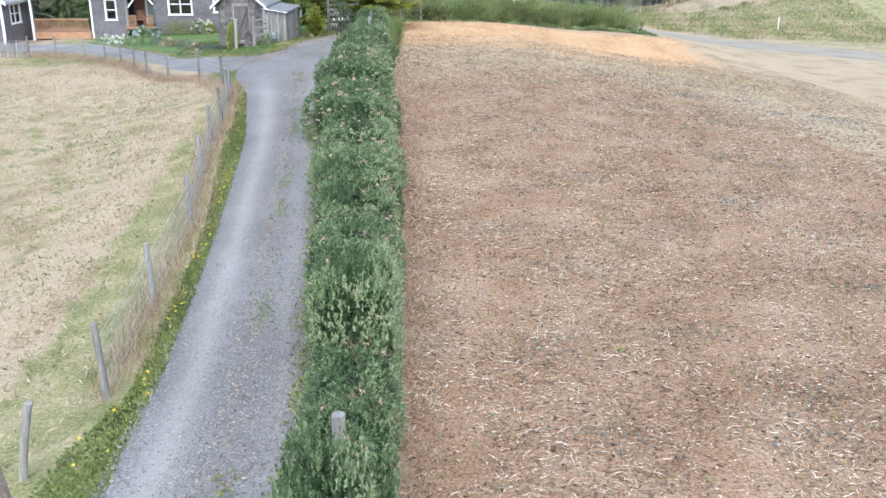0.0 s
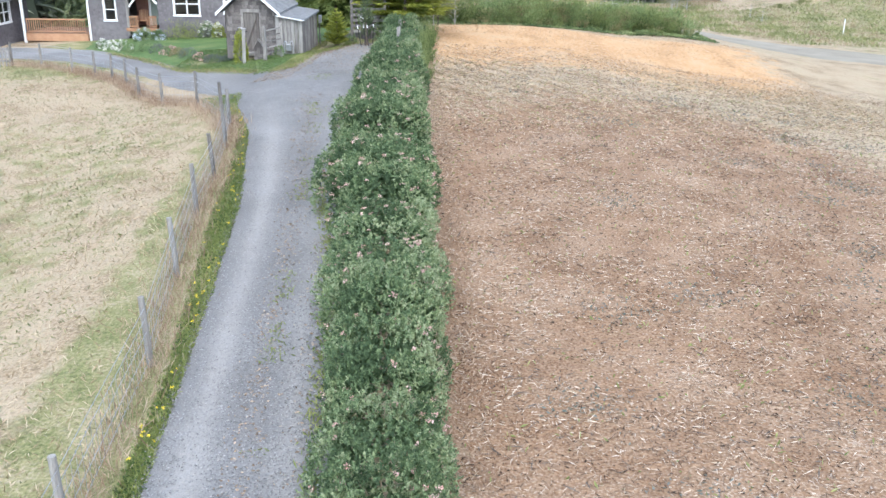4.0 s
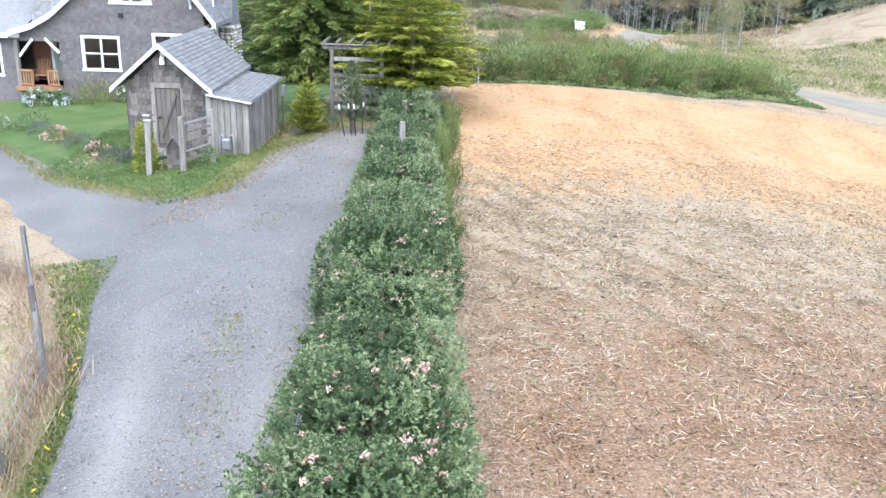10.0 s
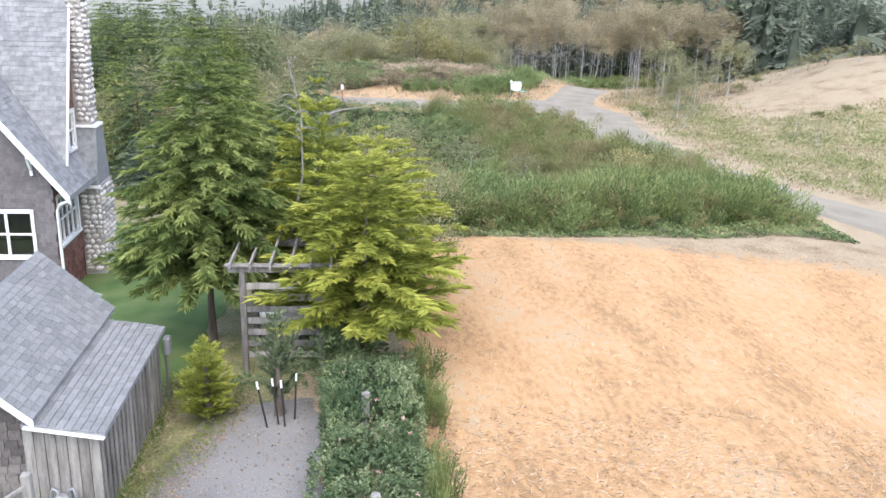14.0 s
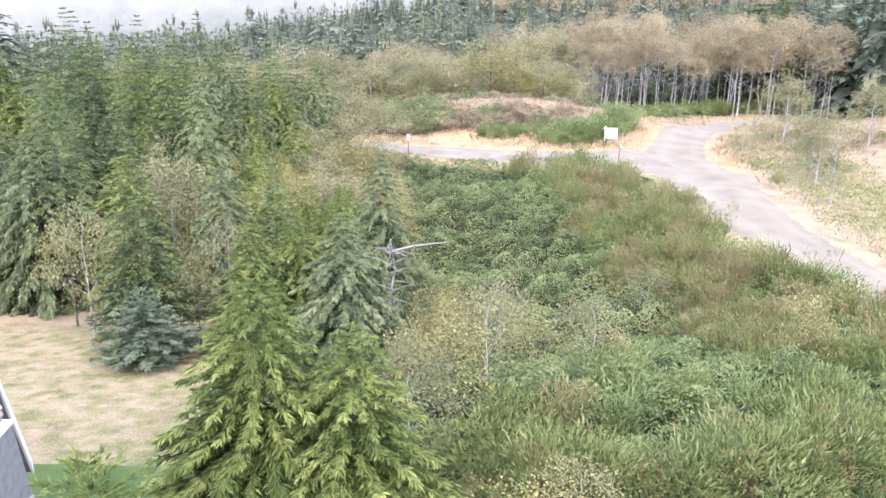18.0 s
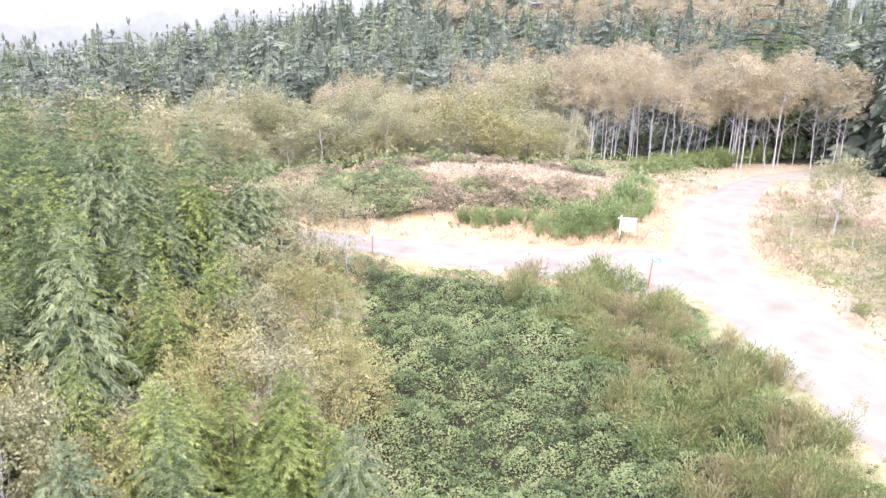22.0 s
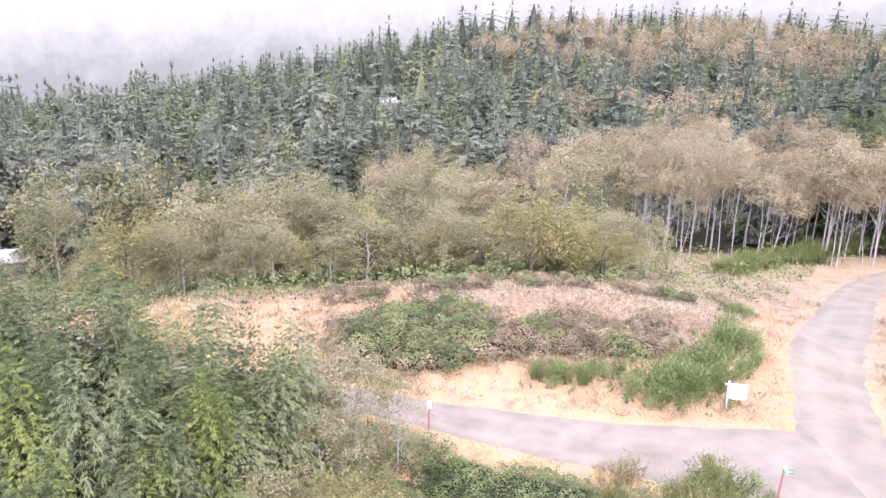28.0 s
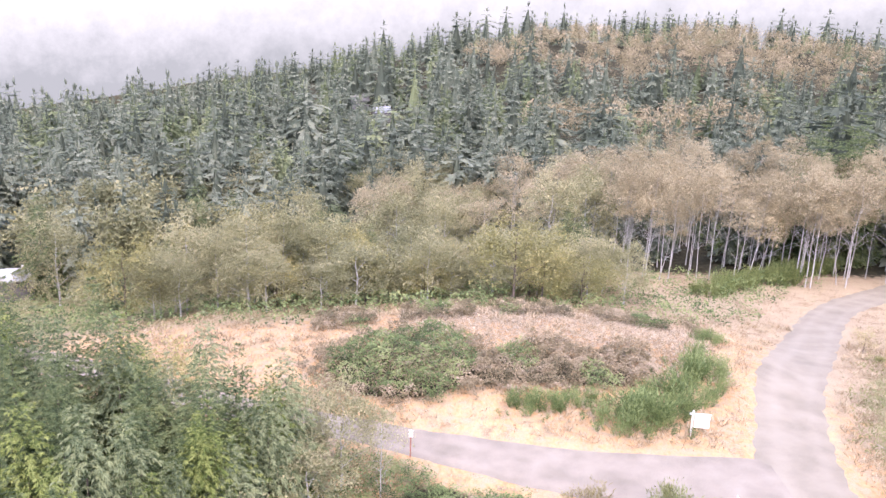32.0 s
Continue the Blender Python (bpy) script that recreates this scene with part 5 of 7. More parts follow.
wpart("porch_floor", boxed((-28.5, HY - 0.2, 0.45), (-24.5, 68, 0.9)), M["cedar"], house, "cedar porch deck")
wpart("porch_post", boxed((-28.5, HY - 0.25, 0.2), (-28.36, HY - 0.11, 3.4)), M["white"], house, "white porch post")
rail = wpart("railing", boxed((-28.3, HY - 0.15, 1.72), (-24.6, HY - 0.07, 1.8), 0.006), M["cedar"], house, "cedar porch railing")
wpart("bottom_rail", boxed((-28.3, HY - 0.15, 1.0), (-24.6, HY - 0.09, 1.06), 0.006), M["cedar"], rail)
for k in range(27):
    u = -28.25 + k * 0.138
    wpart("baluster", boxed((u - 0.02, HY - 0.14, 1.06), (u + 0.02, HY - 0.1, 1.72)), M["cedar"], rail)

# chimney: a mortared core with river stones set in it
core = wpart("chimney", box(box(bmesh.new(), (-13.74, 67.3, 3.8), (-13.24, 67.85, 10.45)), (-13.74, 66.95, 0.7), (-13.06, 68.3, 3.85)), M["mortar"], house, "tall river-stone chimney")
wpart("shoulder", prism(bmesh.new(), [(66.9, 3.86), (67.28, 5.7), (67.9, 5.7), (68.3, 3.86)], "x", -13.74, -13.1), M["roof"], core, "shingled chimney shoulder")
tabs("shoulder_shingles", plane_surf((-13.74, 66.89, 3.87), (1, 0, 0), np.array([0, 0.202, 0.979])), 0.64, 1.88, 0.13, 0.16, 0.014, M["roofing"], core, seed=8)
bm = box(bmesh.new(), (-13.74, 66.84, 3.78), (-13.02, 66.94, 3.87))
box(bm, (-13.74, 67.2, 5.68), (-13.06, 67.92, 5.75))
wpart("flashing", bm, M["white"], core, "white flashing strips")
bm = bmesh.new()
bmesh.ops.create_cone(bm, cap_ends=True, segments=4, radius1=0.48, radius2=0.19, depth=0.72, matrix=Matrix.Translation((-13.49, 67.57, 10.81)) @ Matrix.Rotation(radians(45), 4, "Z"))
wpart("cap", bm, M["white"], core, "white tapered metal cap")
bm = bmesh.new()
bmesh.ops.create_cone(bm, cap_ends=True, segments=14, radius1=0.12, radius2=0.12, depth=0.35, matrix=Matrix.Translation((-13.49, 67.57, 11.33)))
wpart("flue", bm, M["black"], core, "dark flue pipe")
bm = bmesh.new()
bmesh.ops.create_cone(bm, cap_ends=True, segments=16, radius1=0.22, radius2=0.05, depth=0.16, matrix=Matrix.Translation((-13.49, 67.57, 11.58)) @ Matrix.Rotation(radians(18), 4, "Y"))
wpart("rain_cap", bm, M["white"], core, "white rain cap")
stones = []
g = np.random.default_rng(12)
for k in range(5):
    bm = bmesh.new()
    bmesh.ops.create_icosphere(bm, subdivisions=1, radius=0.5)
    for v in bm.verts:
        v.co *= 1 + g.uniform(-0.12, 0.12)
    me = bpy.data.meshes.new("stone")
    bm.to_mesh(me)
    bm.free()
    me.materials.append(M["stone"])
    me.polygons.foreach_set("use_smooth", np.full(len(me.polygons), True))
    stones.append(me)
for face, lo, hi, z0, z1, w in (("y", -13.66, -13.26, 5.76, 10.4, 67.3), ("x", 67.32, 67.83, 5.76, 10.4, -13.24), ("y", -13.68, -13.1, 0.9, 3.75, 66.95), ("x", 66.97, 68.28, 0.9, 3.75, -13.06)):
    z = z0 + 0.06
    while z < z1:
        h = g.uniform(0.13, 0.2)
        u = lo - g.uniform(0, 0.05)
        while u < hi - 0.06:
            s = min(g.uniform(0.14, 0.3), hi + 0.04 - u)
            c = (u + s / 2, w, z + h / 2 + g.uniform(-0.02, 0.02)) if face == "y" else (w, u + s / 2, z + h / 2 + g.uniform(-0.02, 0.02))
            dims = (s * 0.98, 0.16, h * 1.0) if face == "y" else (0.16, s * 0.98, h * 1.0)
            m = Matrix.Translation(Vector(c) - house.matrix_basis.translation) @ Matrix.Rotation(g.uniform(-0.25, 0.25), 4, "Y" if face == "y" else "X") @ Matrix.Diagonal((*dims, 1))
            child("stone", stones[g.integers(5)], core, at=m)
            u += s
        z += h

# ---------------------------------------------------------------- shed
SY = 52.45
shed = thing("shed", pose(-11.5, SY, 1.6), "weathered shingled garden shed with a lean-to", "shed")
sg = [(-12.75, 1.3), (-10.3, 1.3), (-10.3, 3.55), (-11.55, 4.68), (-12.75, 3.55)]
wpart("wall", slab(sg, [rect(-11.84, 1.75, -11.12, 3.48)], "y", SY, SY + 0.1), M["old_shingle"], shed, "weathered shingle front")
bm = box(bmesh.new(), (-12.75, SY + 0.1, 1.3), (-12.65, 57.1, 3.55))
box(bm, (-10.4, SY + 0.1, 1.3), (-10.3, 57.1, 3.55))
prism(bm, sg, "y", 57.0, 57.1)
wpart("side_walls", bm, M["old_shingle"], shed)
tabs("side_shingles", plane_surf((-12.752, 57.1, 1.32), (0, -1, 0), (0, 0, 1)), 4.65, 2.2, 0.19, 0.17, 0.018, M["old_shingle"], shed, seed=9)
wedge = bpy.data.meshes.new("shingle")
bm = bmesh.new()
vs = [bm.verts.new(p) for p in ((-0.5, -0.02, 0), (0.5, -0.02, 0), (0.5, 0, 1), (-0.5, 0, 1), (-0.5, 0.006, 0), (0.5, 0.006, 0), (0.5, 0.006, 1), (-0.5, 0.006, 1))]
for f in ((0, 1, 2, 3), (4, 7, 6, 5), (0, 4, 5, 1), (0, 3, 7, 4), (1, 5, 6, 2), (3, 2, 6, 7)):
    bm.faces.new([vs[i] for i in f])
bm.to_mesh(wedge)
bm.free()
wedge.materials.append(M["old_shingle"])
roof_tab = wedge.copy()
roof_tab.materials[0] = M["roof_tab"]
row, k = 0.175, 0
while 1.4 + k * row < 4.6:
    z, u = 1.4 + k * row, -12.75 - g.uniform(0, 0.15)
    while u < -10.3:
        w = g.uniform(0.11, 0.27)
        c = u + w / 2
        if inside(sg, np.array([c]), np.array([z + 0.08]))[0] and not (-12.0 < c < -11.02 and z < 3.58) and -12.74 < c - w / 2 and c + w / 2 < -10.29:
            m = Matrix.Translation((c + 11.5, -0.008 - g.uniform(0, 0.012), z - 1.6 + g.uniform(-0.025, 0.02))) @ Matrix.Rotation(g.uniform(-0.03, 0.03), 4, "Y") @ Matrix.Diagonal((w - 0.012, 1, row * 1.12, 1))
            child("shingle", wedge, shed, at=m)
        u += w
    k += 1
for sx in (-1, 1):
    foot = (-11.58 + sx * 1.52, 3.5)
    wpart("roof", prism(bmesh.new(), [(-11.58, 4.84), foot, (foot[0], foot[1] - 0.07), (-11.58, 4.77)], "y", 52.12, 57.3), M["roof"], shed, "grey shingle roof slope")
    d = np.array([-sx * 1.52, 0, 1.34])
    L = float(np.linalg.norm(d))
    if sx > 0:
        tab_pieces("roof_shingle", (foot[0], 52.12, foot[1] + 0.004), (0, 1, 0), d / L, 5.18, L, 0.14, 0.27, roof_tab, shed, 11)
    else:
        tabs("roof_shingles", plane_surf((foot[0], 57.3, foot[1] + 0.004), (0, -1, 0), d / L), 5.18, L, 0.155, 0.32, 0.012, M["roofing"], shed, seed=9)
    wpart("barge_board", prism(bmesh.new(), [(-11.58, 4.86), (foot[0] + sx * 0.03, foot[1]), (foot[0] + sx * 0.03, foot[1] - 0.14), (-11.58, 4.71)], "y", 52.08, 52.118), M["white"], shed, "white barge board")
wpart("lean_to_roof", prism(bmesh.new(), [(-10.25, 3.42), (-8.86, 3.22), (-8.86, 3.16), (-10.25, 3.36)], "y", 52.1, 56.85), M["roof"], shed, "grey lean-to roof")
d = np.array([-1.39, 0, 0.20])
L = float(np.linalg.norm(d))
tab_pieces("roof_shingle", (-8.86, 52.1, 3.224), (0, 1, 0), d / L, 4.75, L, 0.14, 0.27, roof_tab, shed, 14)
wpart("fascia", beam(bmesh.new(), (-10.2, 52.08, 3.39), (-8.86, 52.08, 3.17), 0.1, 0.03), M["white"], shed, "white lean-to fascia")
for k in range(7):
    x = -10.28 + k * 0.185
    wpart("board", boxed((x, 52.2 - 0.006 * (k % 2), 1.35), (x + 0.172, 52.23, 3.36 - 0.15 * (x + 10.1)), 0.004), M["grey_wood"], shed, "grey upright board" if k == 0 else "")
for k in range(17):
    y = 52.3 + k * 0.265
    wpart("batten", boxed((-9.02, y, 1.4), (-8.985, y + 0.13, 3.2), 0.004), M["grey_wood"], shed, "grey spaced upright batten" if k == 0 else "")
wpart("lean_to_back", boxed((-9.9, 56.6, 1.3), (-9.05, 56.65, 3.3)), M["grey_wood"], shed)
bm = box(bmesh.new(), (-12.0, SY - 0.03, 1.62), (-11.87, SY - 0.002, 3.66))
box(bm, (-11.87, SY - 0.035, 3.5), (-11.06, SY - 0.002, 3.66))
box(bm, (-11.1, SY - 0.03, 1.62), (-11.02, SY - 0.002, 3.5))
wpart("door_frame", bm, M["grey_wood"], shed, "pale weathered door frame")
sdoor = wpart("door", boxed((-11.84, SY + 0.03, 1.76), (-11.12, SY + 0.06, 3.48)), M["dark_wood"], shed, "closed plank door with braces")
for k in range(5):
    x = -11.83 + k * 0.142
    wpart("plank", boxed((x, SY - 0.004, 1.78), (x + 0.134, SY + 0.03, 3.47), 0.004), M["dark_wood"], sdoor)
wpart("brace", beam(bmesh.new(), (-11.75, SY - 0.02, 1.95), (-11.2, SY - 0.02, 3.3), 0.09, 0.02), M["dark_wood"], sdoor)
wpart("latch", boxed((-11.82, SY - 0.03, 2.55), (-11.72, SY - 0.004, 2.62), 0.005), M["black"], sdoor, "black iron latch")
wpart("step", boxed((-11.9, SY - 0.5, 1.5), (-11.05, SY - 0.04, 1.66), 0.02), M["grey_wood"], shed, "grey door step")
lamp = wpart("wall_lamp", boxed((-11.62, SY - 0.08, 4.42), (-11.48, SY - 0.005, 4.56), 0.01), M["white"], shed, "white jelly-jar wall lamp")
bm = bmesh.new()
bmesh.ops.create_cone(bm, cap_ends=True, segments=12, radius1=0.09, radius2=0.06, depth=0.24, matrix=Matrix.Translation((-11.55, SY - 0.12, 4.34)))
wpart("globe", bm, M["white"], lamp, "frosted white glass globe")
# gate posts with rungs, a climbing shrub and the meter
posts = thing("gate_rack", pose(-10.1, 50.4, gz(-10.1, 50.4)), "weathered split posts with horizontal grey rails", "gate")
z0 = gz(-10.1, 50.4)
for x, y, h in ((-10.36, 49.95, 1.62), (-9.78, 50.95, 1.62)):
    wpart("post", boxed((x - 0.075, y - 0.075, gz(x, y) - 0.2), (x + 0.075, y + 0.075, gz(x, y) + h), 0.015), M["grey_wood"], posts, "square weathered post")
for k in range(5):
    wpart("rail", beam(bmesh.new(), (-10.33, 50.0, z0 + 0.32 + k * 0.26), (-9.8, 50.9, z0 + 0.38 + k * 0.26), 0.05, 0.05), M["grey_wood"], posts, "round grey rail" if k == 0 else "")
for x, y, h in ((-11.35, 49.95, 1.6), (-11.75, 51.0, 1.6)):
    t = thing("gate_post", pose(x, y, gz(x, y), 0, 2, 10), "leaning square weathered gate post", "post", "gate posts by the shed")
    part("shaft", boxed((-0.075, -0.075, -0.2), (0.075, 0.075, h), 0.015), M["grey_wood"], t)
    part("top", boxed((-0.1, -0.1, h), (0.1, 0.1, h + 0.03), 0.008), M["pale_bark"], t, "pale weathered cap board")
cote = thing("pump_cover", pose(-10.78, 50.55, gz(-10.78, 50.55), 0, 0, 8), "small pointed grey shingled cover between the gate posts", "cover")
part("body", boxed((-0.2, -0.17, -0.05), (0.2, 0.17, 0.62), 0.01), M["old_shingle"], cote)
for side_ in (-1, 1):
    part("roof", prism(bmesh.new(), [(0, 1.02), (side_ * 0.27, 0.58), (side_ * 0.27, 0.54), (0, 0.97)], "y", -0.22, 0.22), M["grey_wood"], cote, "steep grey board roof" if side_ < 0 else "")
part("gable", prism(bmesh.new(), [(-0.2, 0.62), (0.2, 0.62), (0, 0.96)], "y", -0.168, 0.168), M["old_shingle"], cote)
for k in range(4):
    for j in range(3):
        part("shingle", boxed((-0.195 + j * 0.132, -0.185, 0.02 + k * 0.15), (-0.072 + j * 0.132, -0.172, 0.165 + k * 0.15)), M["old_shingle"], cote)
meter = thing("gas_meter", pose(-9.65, 52.02, gz(-9.65, 52.02)), "grey gas meter with bent pipes beside the shed", "meter")
part("body", boxed((-0.13, -0.1, 0.25), (0.13, 0.1, 0.58), 0.03), M["metal"], meter)
for x in (-0.2, 0.22):
    V, F = tube([(x, 0, -0.1), (x, 0, 0.62), (x * 0.8, 0, 0.72), (x * 0.4, 0, 0.66), (x * 0.4, 0, 0.5)], [0.025] * 5, 8)
    child("pipe", mesh_of("pipe", V, F, M["metal"], True), meter)
box_ = thing("electric_box", pose(-8.9, 56.9, gz(-8.9, 56.9)), "small grey electric box on the lean-to corner", "box")
part("case", boxed((-0.03, -0.12, 1.2), (0.12, 0.12, 1.6), 0.02), M["metal"], box_)
part("post", boxed((-0.03, -0.04, -0.1), (0.03, 0.04, 1.2), 0.01), M["grey_wood"], box_)

# ---------------------------------------------------------------- pergola
px0, px1, py0, py1, pz = -7.3, -5.5, 58.0, 60.0, 4.1
perg = thing("pergola", pose(-6.4, 59, gz(-6.4, 59)), "weathered grey timber pergola with slatted side", "pergola")
for x in (px0, px1):
    for y in (py0, py1):
        wpart("post", boxed((x - 0.07, y - 0.07, gz(x, y) - 0.2), (x + 0.07, y + 0.07, pz), 0.01), M["grey_wood"], perg)
for y in (py0, py1):
    wpart("beam", boxed((px0 - 0.35, y - 0.03, pz), (px1 + 0.35, y + 0.03, pz + 0.16), 0.01), M["grey_wood"], perg, "long pale beam")
    wpart("cap", boxed((px0 - 0.4, y - 0.1, pz + 0.16), (px1 + 0.4, y + 0.1, pz + 0.19)), M["grey_wood"], perg)
for k in range(6):
    x = px0 - 0.25 + k * 0.46
    wpart("rafter", boxed((x - 0.025, py0 - 0.3, pz + 0.19), (x + 0.025, py1 + 0.3, pz + 0.3), 0.005), M["grey_wood"], perg)
for k in range(7):
    z = 1.95 + k * 0.29
    wpart("slat", boxed((px0 + 0.07, py0 - 0.02, z), (px1 - 0.07, py0 + 0.02, z + 0.15), 0.006), M["grey_wood"], perg)
tank = thing("white_tank", pose(-6.5, 59.1, gz(-6.5, 59.1)), "rounded white tank behind the pergola slats", "tank")
bm = bmesh.new()
bmesh.ops.create_uvsphere(bm, u_segments=20, v_segments=12, radius=0.5, matrix=Matrix.Translation((0, 0, 1.15)) @ Matrix.Diagonal((1.2, 0.8, 0.62, 1)))
part("shell", bm, M["white"], tank)
part("stand", boxed((-0.4, -0.3, -0.1), (0.4, 0.3, 0.87), 0.02), M["grey_wood"], tank)


# ---------------------------------------------------------------- fence
POSTS = [(-6.3, 11.3, 1.25, 14), (-5.75, 13.4, 1.35, -3), (-6.1, 17.2, 1.35, -2), (-6.55, 21.9, 1.35, -2), (-7.2, 25.7, 1.35, -3), (-7.8, 29.4, 1.35, -2), (-8.1, 32.3, 1.35, -4), (-8.6, 35.6, 1.35, -3), (-9.1, 38.1, 1.35, -1), (-9.6, 39.1, 1.45, -2),
         (-11.6, 42.9, 1.35, 0), (-13.4, 44.2, 1.3, -2), (-15.1, 46.3, 1.3, -1), (-16.4, 48.4, 1.25, 0), (-17.6, 49.9, 1.25, 1), (-18.8, 50.9, 1.2, 0), (-20.4, 52.1, 1.2, 0), (-22.6, 53.6, 1.2, 0), (-24.6, 54.6, 1.2, 0)]
fence = thing("wire_fence", pose(-8, 30, gz(-8, 30)), "wire fence on weathered round wooden posts round the paddock", "fence")
for k, (x, y, h, lean) in enumerate(POSTS):
    t = Vector((math.sin(radians(lean)) * h, 0, h))
    b = Vector((x, y, gz(x, y)))
    V, F = tube([b - Vector((0, 0, 0.3)), b + t * 0.5, b + t], [0.065, 0.06, 0.056], 9)
    V = np.concatenate([V, [b + t]])
    cap = np.array([(18 + i, 18 + (i + 1) % 9, 27, 27) for i in range(9)])
    me = bpy.data.meshes.new("post")
    me.from_pydata([tuple(v - fence.matrix_basis.translation) for v in map(Vector, V)], [], [tuple(f) for f in F] + [tuple(f[:3]) for f in cap])
    me.materials.append(M["grey_wood"])
    child("post", me, fence, "round weathered grey post" if k == 0 else "")
for level in (0.15, 0.42, 0.7, 0.95, 1.15):
    pts = [(x, y, gz(x, y) + level) for x, y, h, lean in POSTS[1:]]
    V, F = tube(pts, [0.006] * len(pts), 4)
    child("wire", mesh_of("wire", V - np.array(fence.matrix_basis.translation), F, M["metal"]), fence, "thin grey wire")
chunks = []
for (x0, y0, *_), (x1, y1, *_) in zip(POSTS[1:], POSTS[2:]):
    n = int(math.hypot(x1 - x0, y1 - y0) / 0.22)
    for k in range(1, n):
        x, y = x0 + (x1 - x0) * k / n, y0 + (y1 - y0) * k / n
        chunks.append(tube([(x, y, gz(x, y) + 0.1), (x, y, gz(x, y) + 1.0)], [0.004, 0.004], 3))
V, F = merge(chunks)
tagged(child("netting", mesh_of("netting", V - np.array(fence.matrix_basis.translation), F, M["metal"]), fence, "upright wires of the netting"), kind="stuff")
brace = thing("brace_post", pose(-5.25, 9.3, gz(-5.25, 9.3)), "slanting rusty-brown brace at the corner post", "post")
part("shaft", beam(bmesh.new(), (0.1, -0.2, -0.1), (-0.45, 0.35, 1.15), 0.09, 0.09, 0.01), M["bark"], brace)
for x, y, h in ((-1.43, 9.1, 1.55), (-4.2, 50.3, 1.5), (-4.4, 53.9, 1.5)):
    t = thing("hedge_post", pose(x, y, gz(x, y)), "round pale weathered post standing in the hedge", "post", "posts in the hedge")
    bm = bmesh.new()
    bmesh.ops.create_cone(bm, cap_ends=True, segments=12, radius1=0.085, radius2=0.08, depth=h + 0.2, matrix=Matrix.Translation((0, 0, h / 2 - 0.1)))
    bmesh.ops.bevel(bm, geom=[e for e in bm.edges if e.calc_face_angle(0) > 1], offset=0.01, segments=1, affect="EDGES")
    part("shaft", bm, M["grey_wood"], t)

# ---------------------------------------------------------------- signs along the road
sx, sy = 10.3, 132.7
sign = thing("estate_sign", pose(sx, sy, gz(sx, sy), 0, 0, -8), "white hanging board on a white post beside the road", "sign")
part("post", boxed((-0.6, -0.05, -0.2), (-0.5, 0.05, 1.75), 0.01), M["white"], sign)
part("arm", boxed((-0.75, -0.04, 1.5), (0.55, 0.04, 1.58), 0.01), M["white"], sign)
part("board", boxed((-0.42, -0.025, 0.62), (0.5, 0.025, 1.42), 0.008), M["white"], sign, "plain white board")
sx, sy = -7.65, 130.2
post = thing("marker_post", pose(sx, sy, gz(sx, sy)), "reddish metal stake with a small white plate", "post")
part("stake", boxed((-0.035, -0.03, -0.2), (0.035, 0.03, 1.5), 0.005), M["rust_red"], post)
part("plate", boxed((-0.13, -0.045, 1.35), (0.13, -0.032, 1.85), 0.004), M["white"], post, "small white plate")
sx, sy = 8.95, 122.4
post = thing("street_sign", pose(sx, sy, gz(sx, sy), 0, 3, 0), "rusty stake with small green and white street name plates", "sign")
part("stake", boxed((-0.035, -0.03, -0.2), (0.035, 0.03, 1.75), 0.005), M["rust_red"], post)
plate = part("plate", boxed((-0.05, -0.01, 1.77), (0.5, 0.01, 1.97), 0.004), M["sign_green"], post, "green name plate")
part("lettering", boxed((0.02, -0.016, 1.84), (0.43, -0.0115, 1.90)), M["white"], plate, "white bar of lettering")
part("plate", boxed((-0.012, -0.5, 1.99), (0.012, 0.05, 2.17), 0.004), M["white"], post, "white name plate")
stake = thing("survey_stake", pose(33, 93, gz(33, 93)), "thin white survey stake in the grass", "stake")
part("stick", boxed((-0.04, -0.03, -0.2), (0.04, 0.03, 1.3), 0.004), M["white"], stake)

# ---------------------------------------------------------------- low growth
def scatter(name, places, mat, length, width, upright, label, category, seed, tilt=0.5, lift=0.0, flat=0.6):
    """Loose blades, twigs or leaves over the ground, one object."""
    g = np.random.default_rng(seed)
    x, y = places
    n = len(x)
    p = np.stack([x, y, lie(x, y) + lift + g.uniform(0, 0.02, n)], 1)
    way = g.normal(0, tilt, (n, 3))
    way[:, 2] = np.abs(g.normal(upright, 0.15, n)) if upright > 0.3 else g.normal(upright, 0.12, n)
    V, F = leaves(p, way, directions(n, g) + np.array([0, 0, flat]), length * g.uniform(0.5, 1.5, n), width * g.uniform(0.6, 1.4, n))
    return tagged(new(name, mesh_of(name, V, F, mat)), label, category, kind="stuff")


def road_gap(x, y, line):
    """Least distance to the middle of a road, less half its width."""
    best = np.full(len(x), 99.0)
    for a, b in zip(line, line[1:]):
        for f in np.linspace(0, 1, 7):
            r = [a[i] + (b[i] - a[i]) * f for i in range(4)]
            best = np.minimum(best, np.hypot(x - (r[0] + r[2]) / 2, y - (r[1] + r[3]) / 2) - math.hypot(r[0] - r[2], r[1] - r[3]) / 2)
    return best


g = np.random.default_rng(77)


def uniform(n, x0, x1, y0, y1):
    return g.uniform(x0, x1, n), g.uniform(y0, y1, n)


x, y = uniform(70000, -3.2, 17, 4, 52)
y = 4 + (y - 4) ** 1.35 / 48 ** 0.35
ok = x > hedge_side(y)
scatter("mulch_chips", (x[ok], y[ok]), M["straw"], 0.065, 0.022, 0.06, "pale wood chips and straw strewn over the field", "mulch", 1, 1.0, 0.012)
x, y = uniform(150000, -3.2, 20, 4, 56)
y = 4 + (y - 4) ** 1.3 / 52 ** 0.3
patch = np.sin(0.9 * x + 0.4 * y + 1) * np.sin(0.7 * y - 0.5 * x) + 0.5 * np.sin(2.3 * x + 1.1 * y) * np.sin(1.9 * y - 0.8 * x)
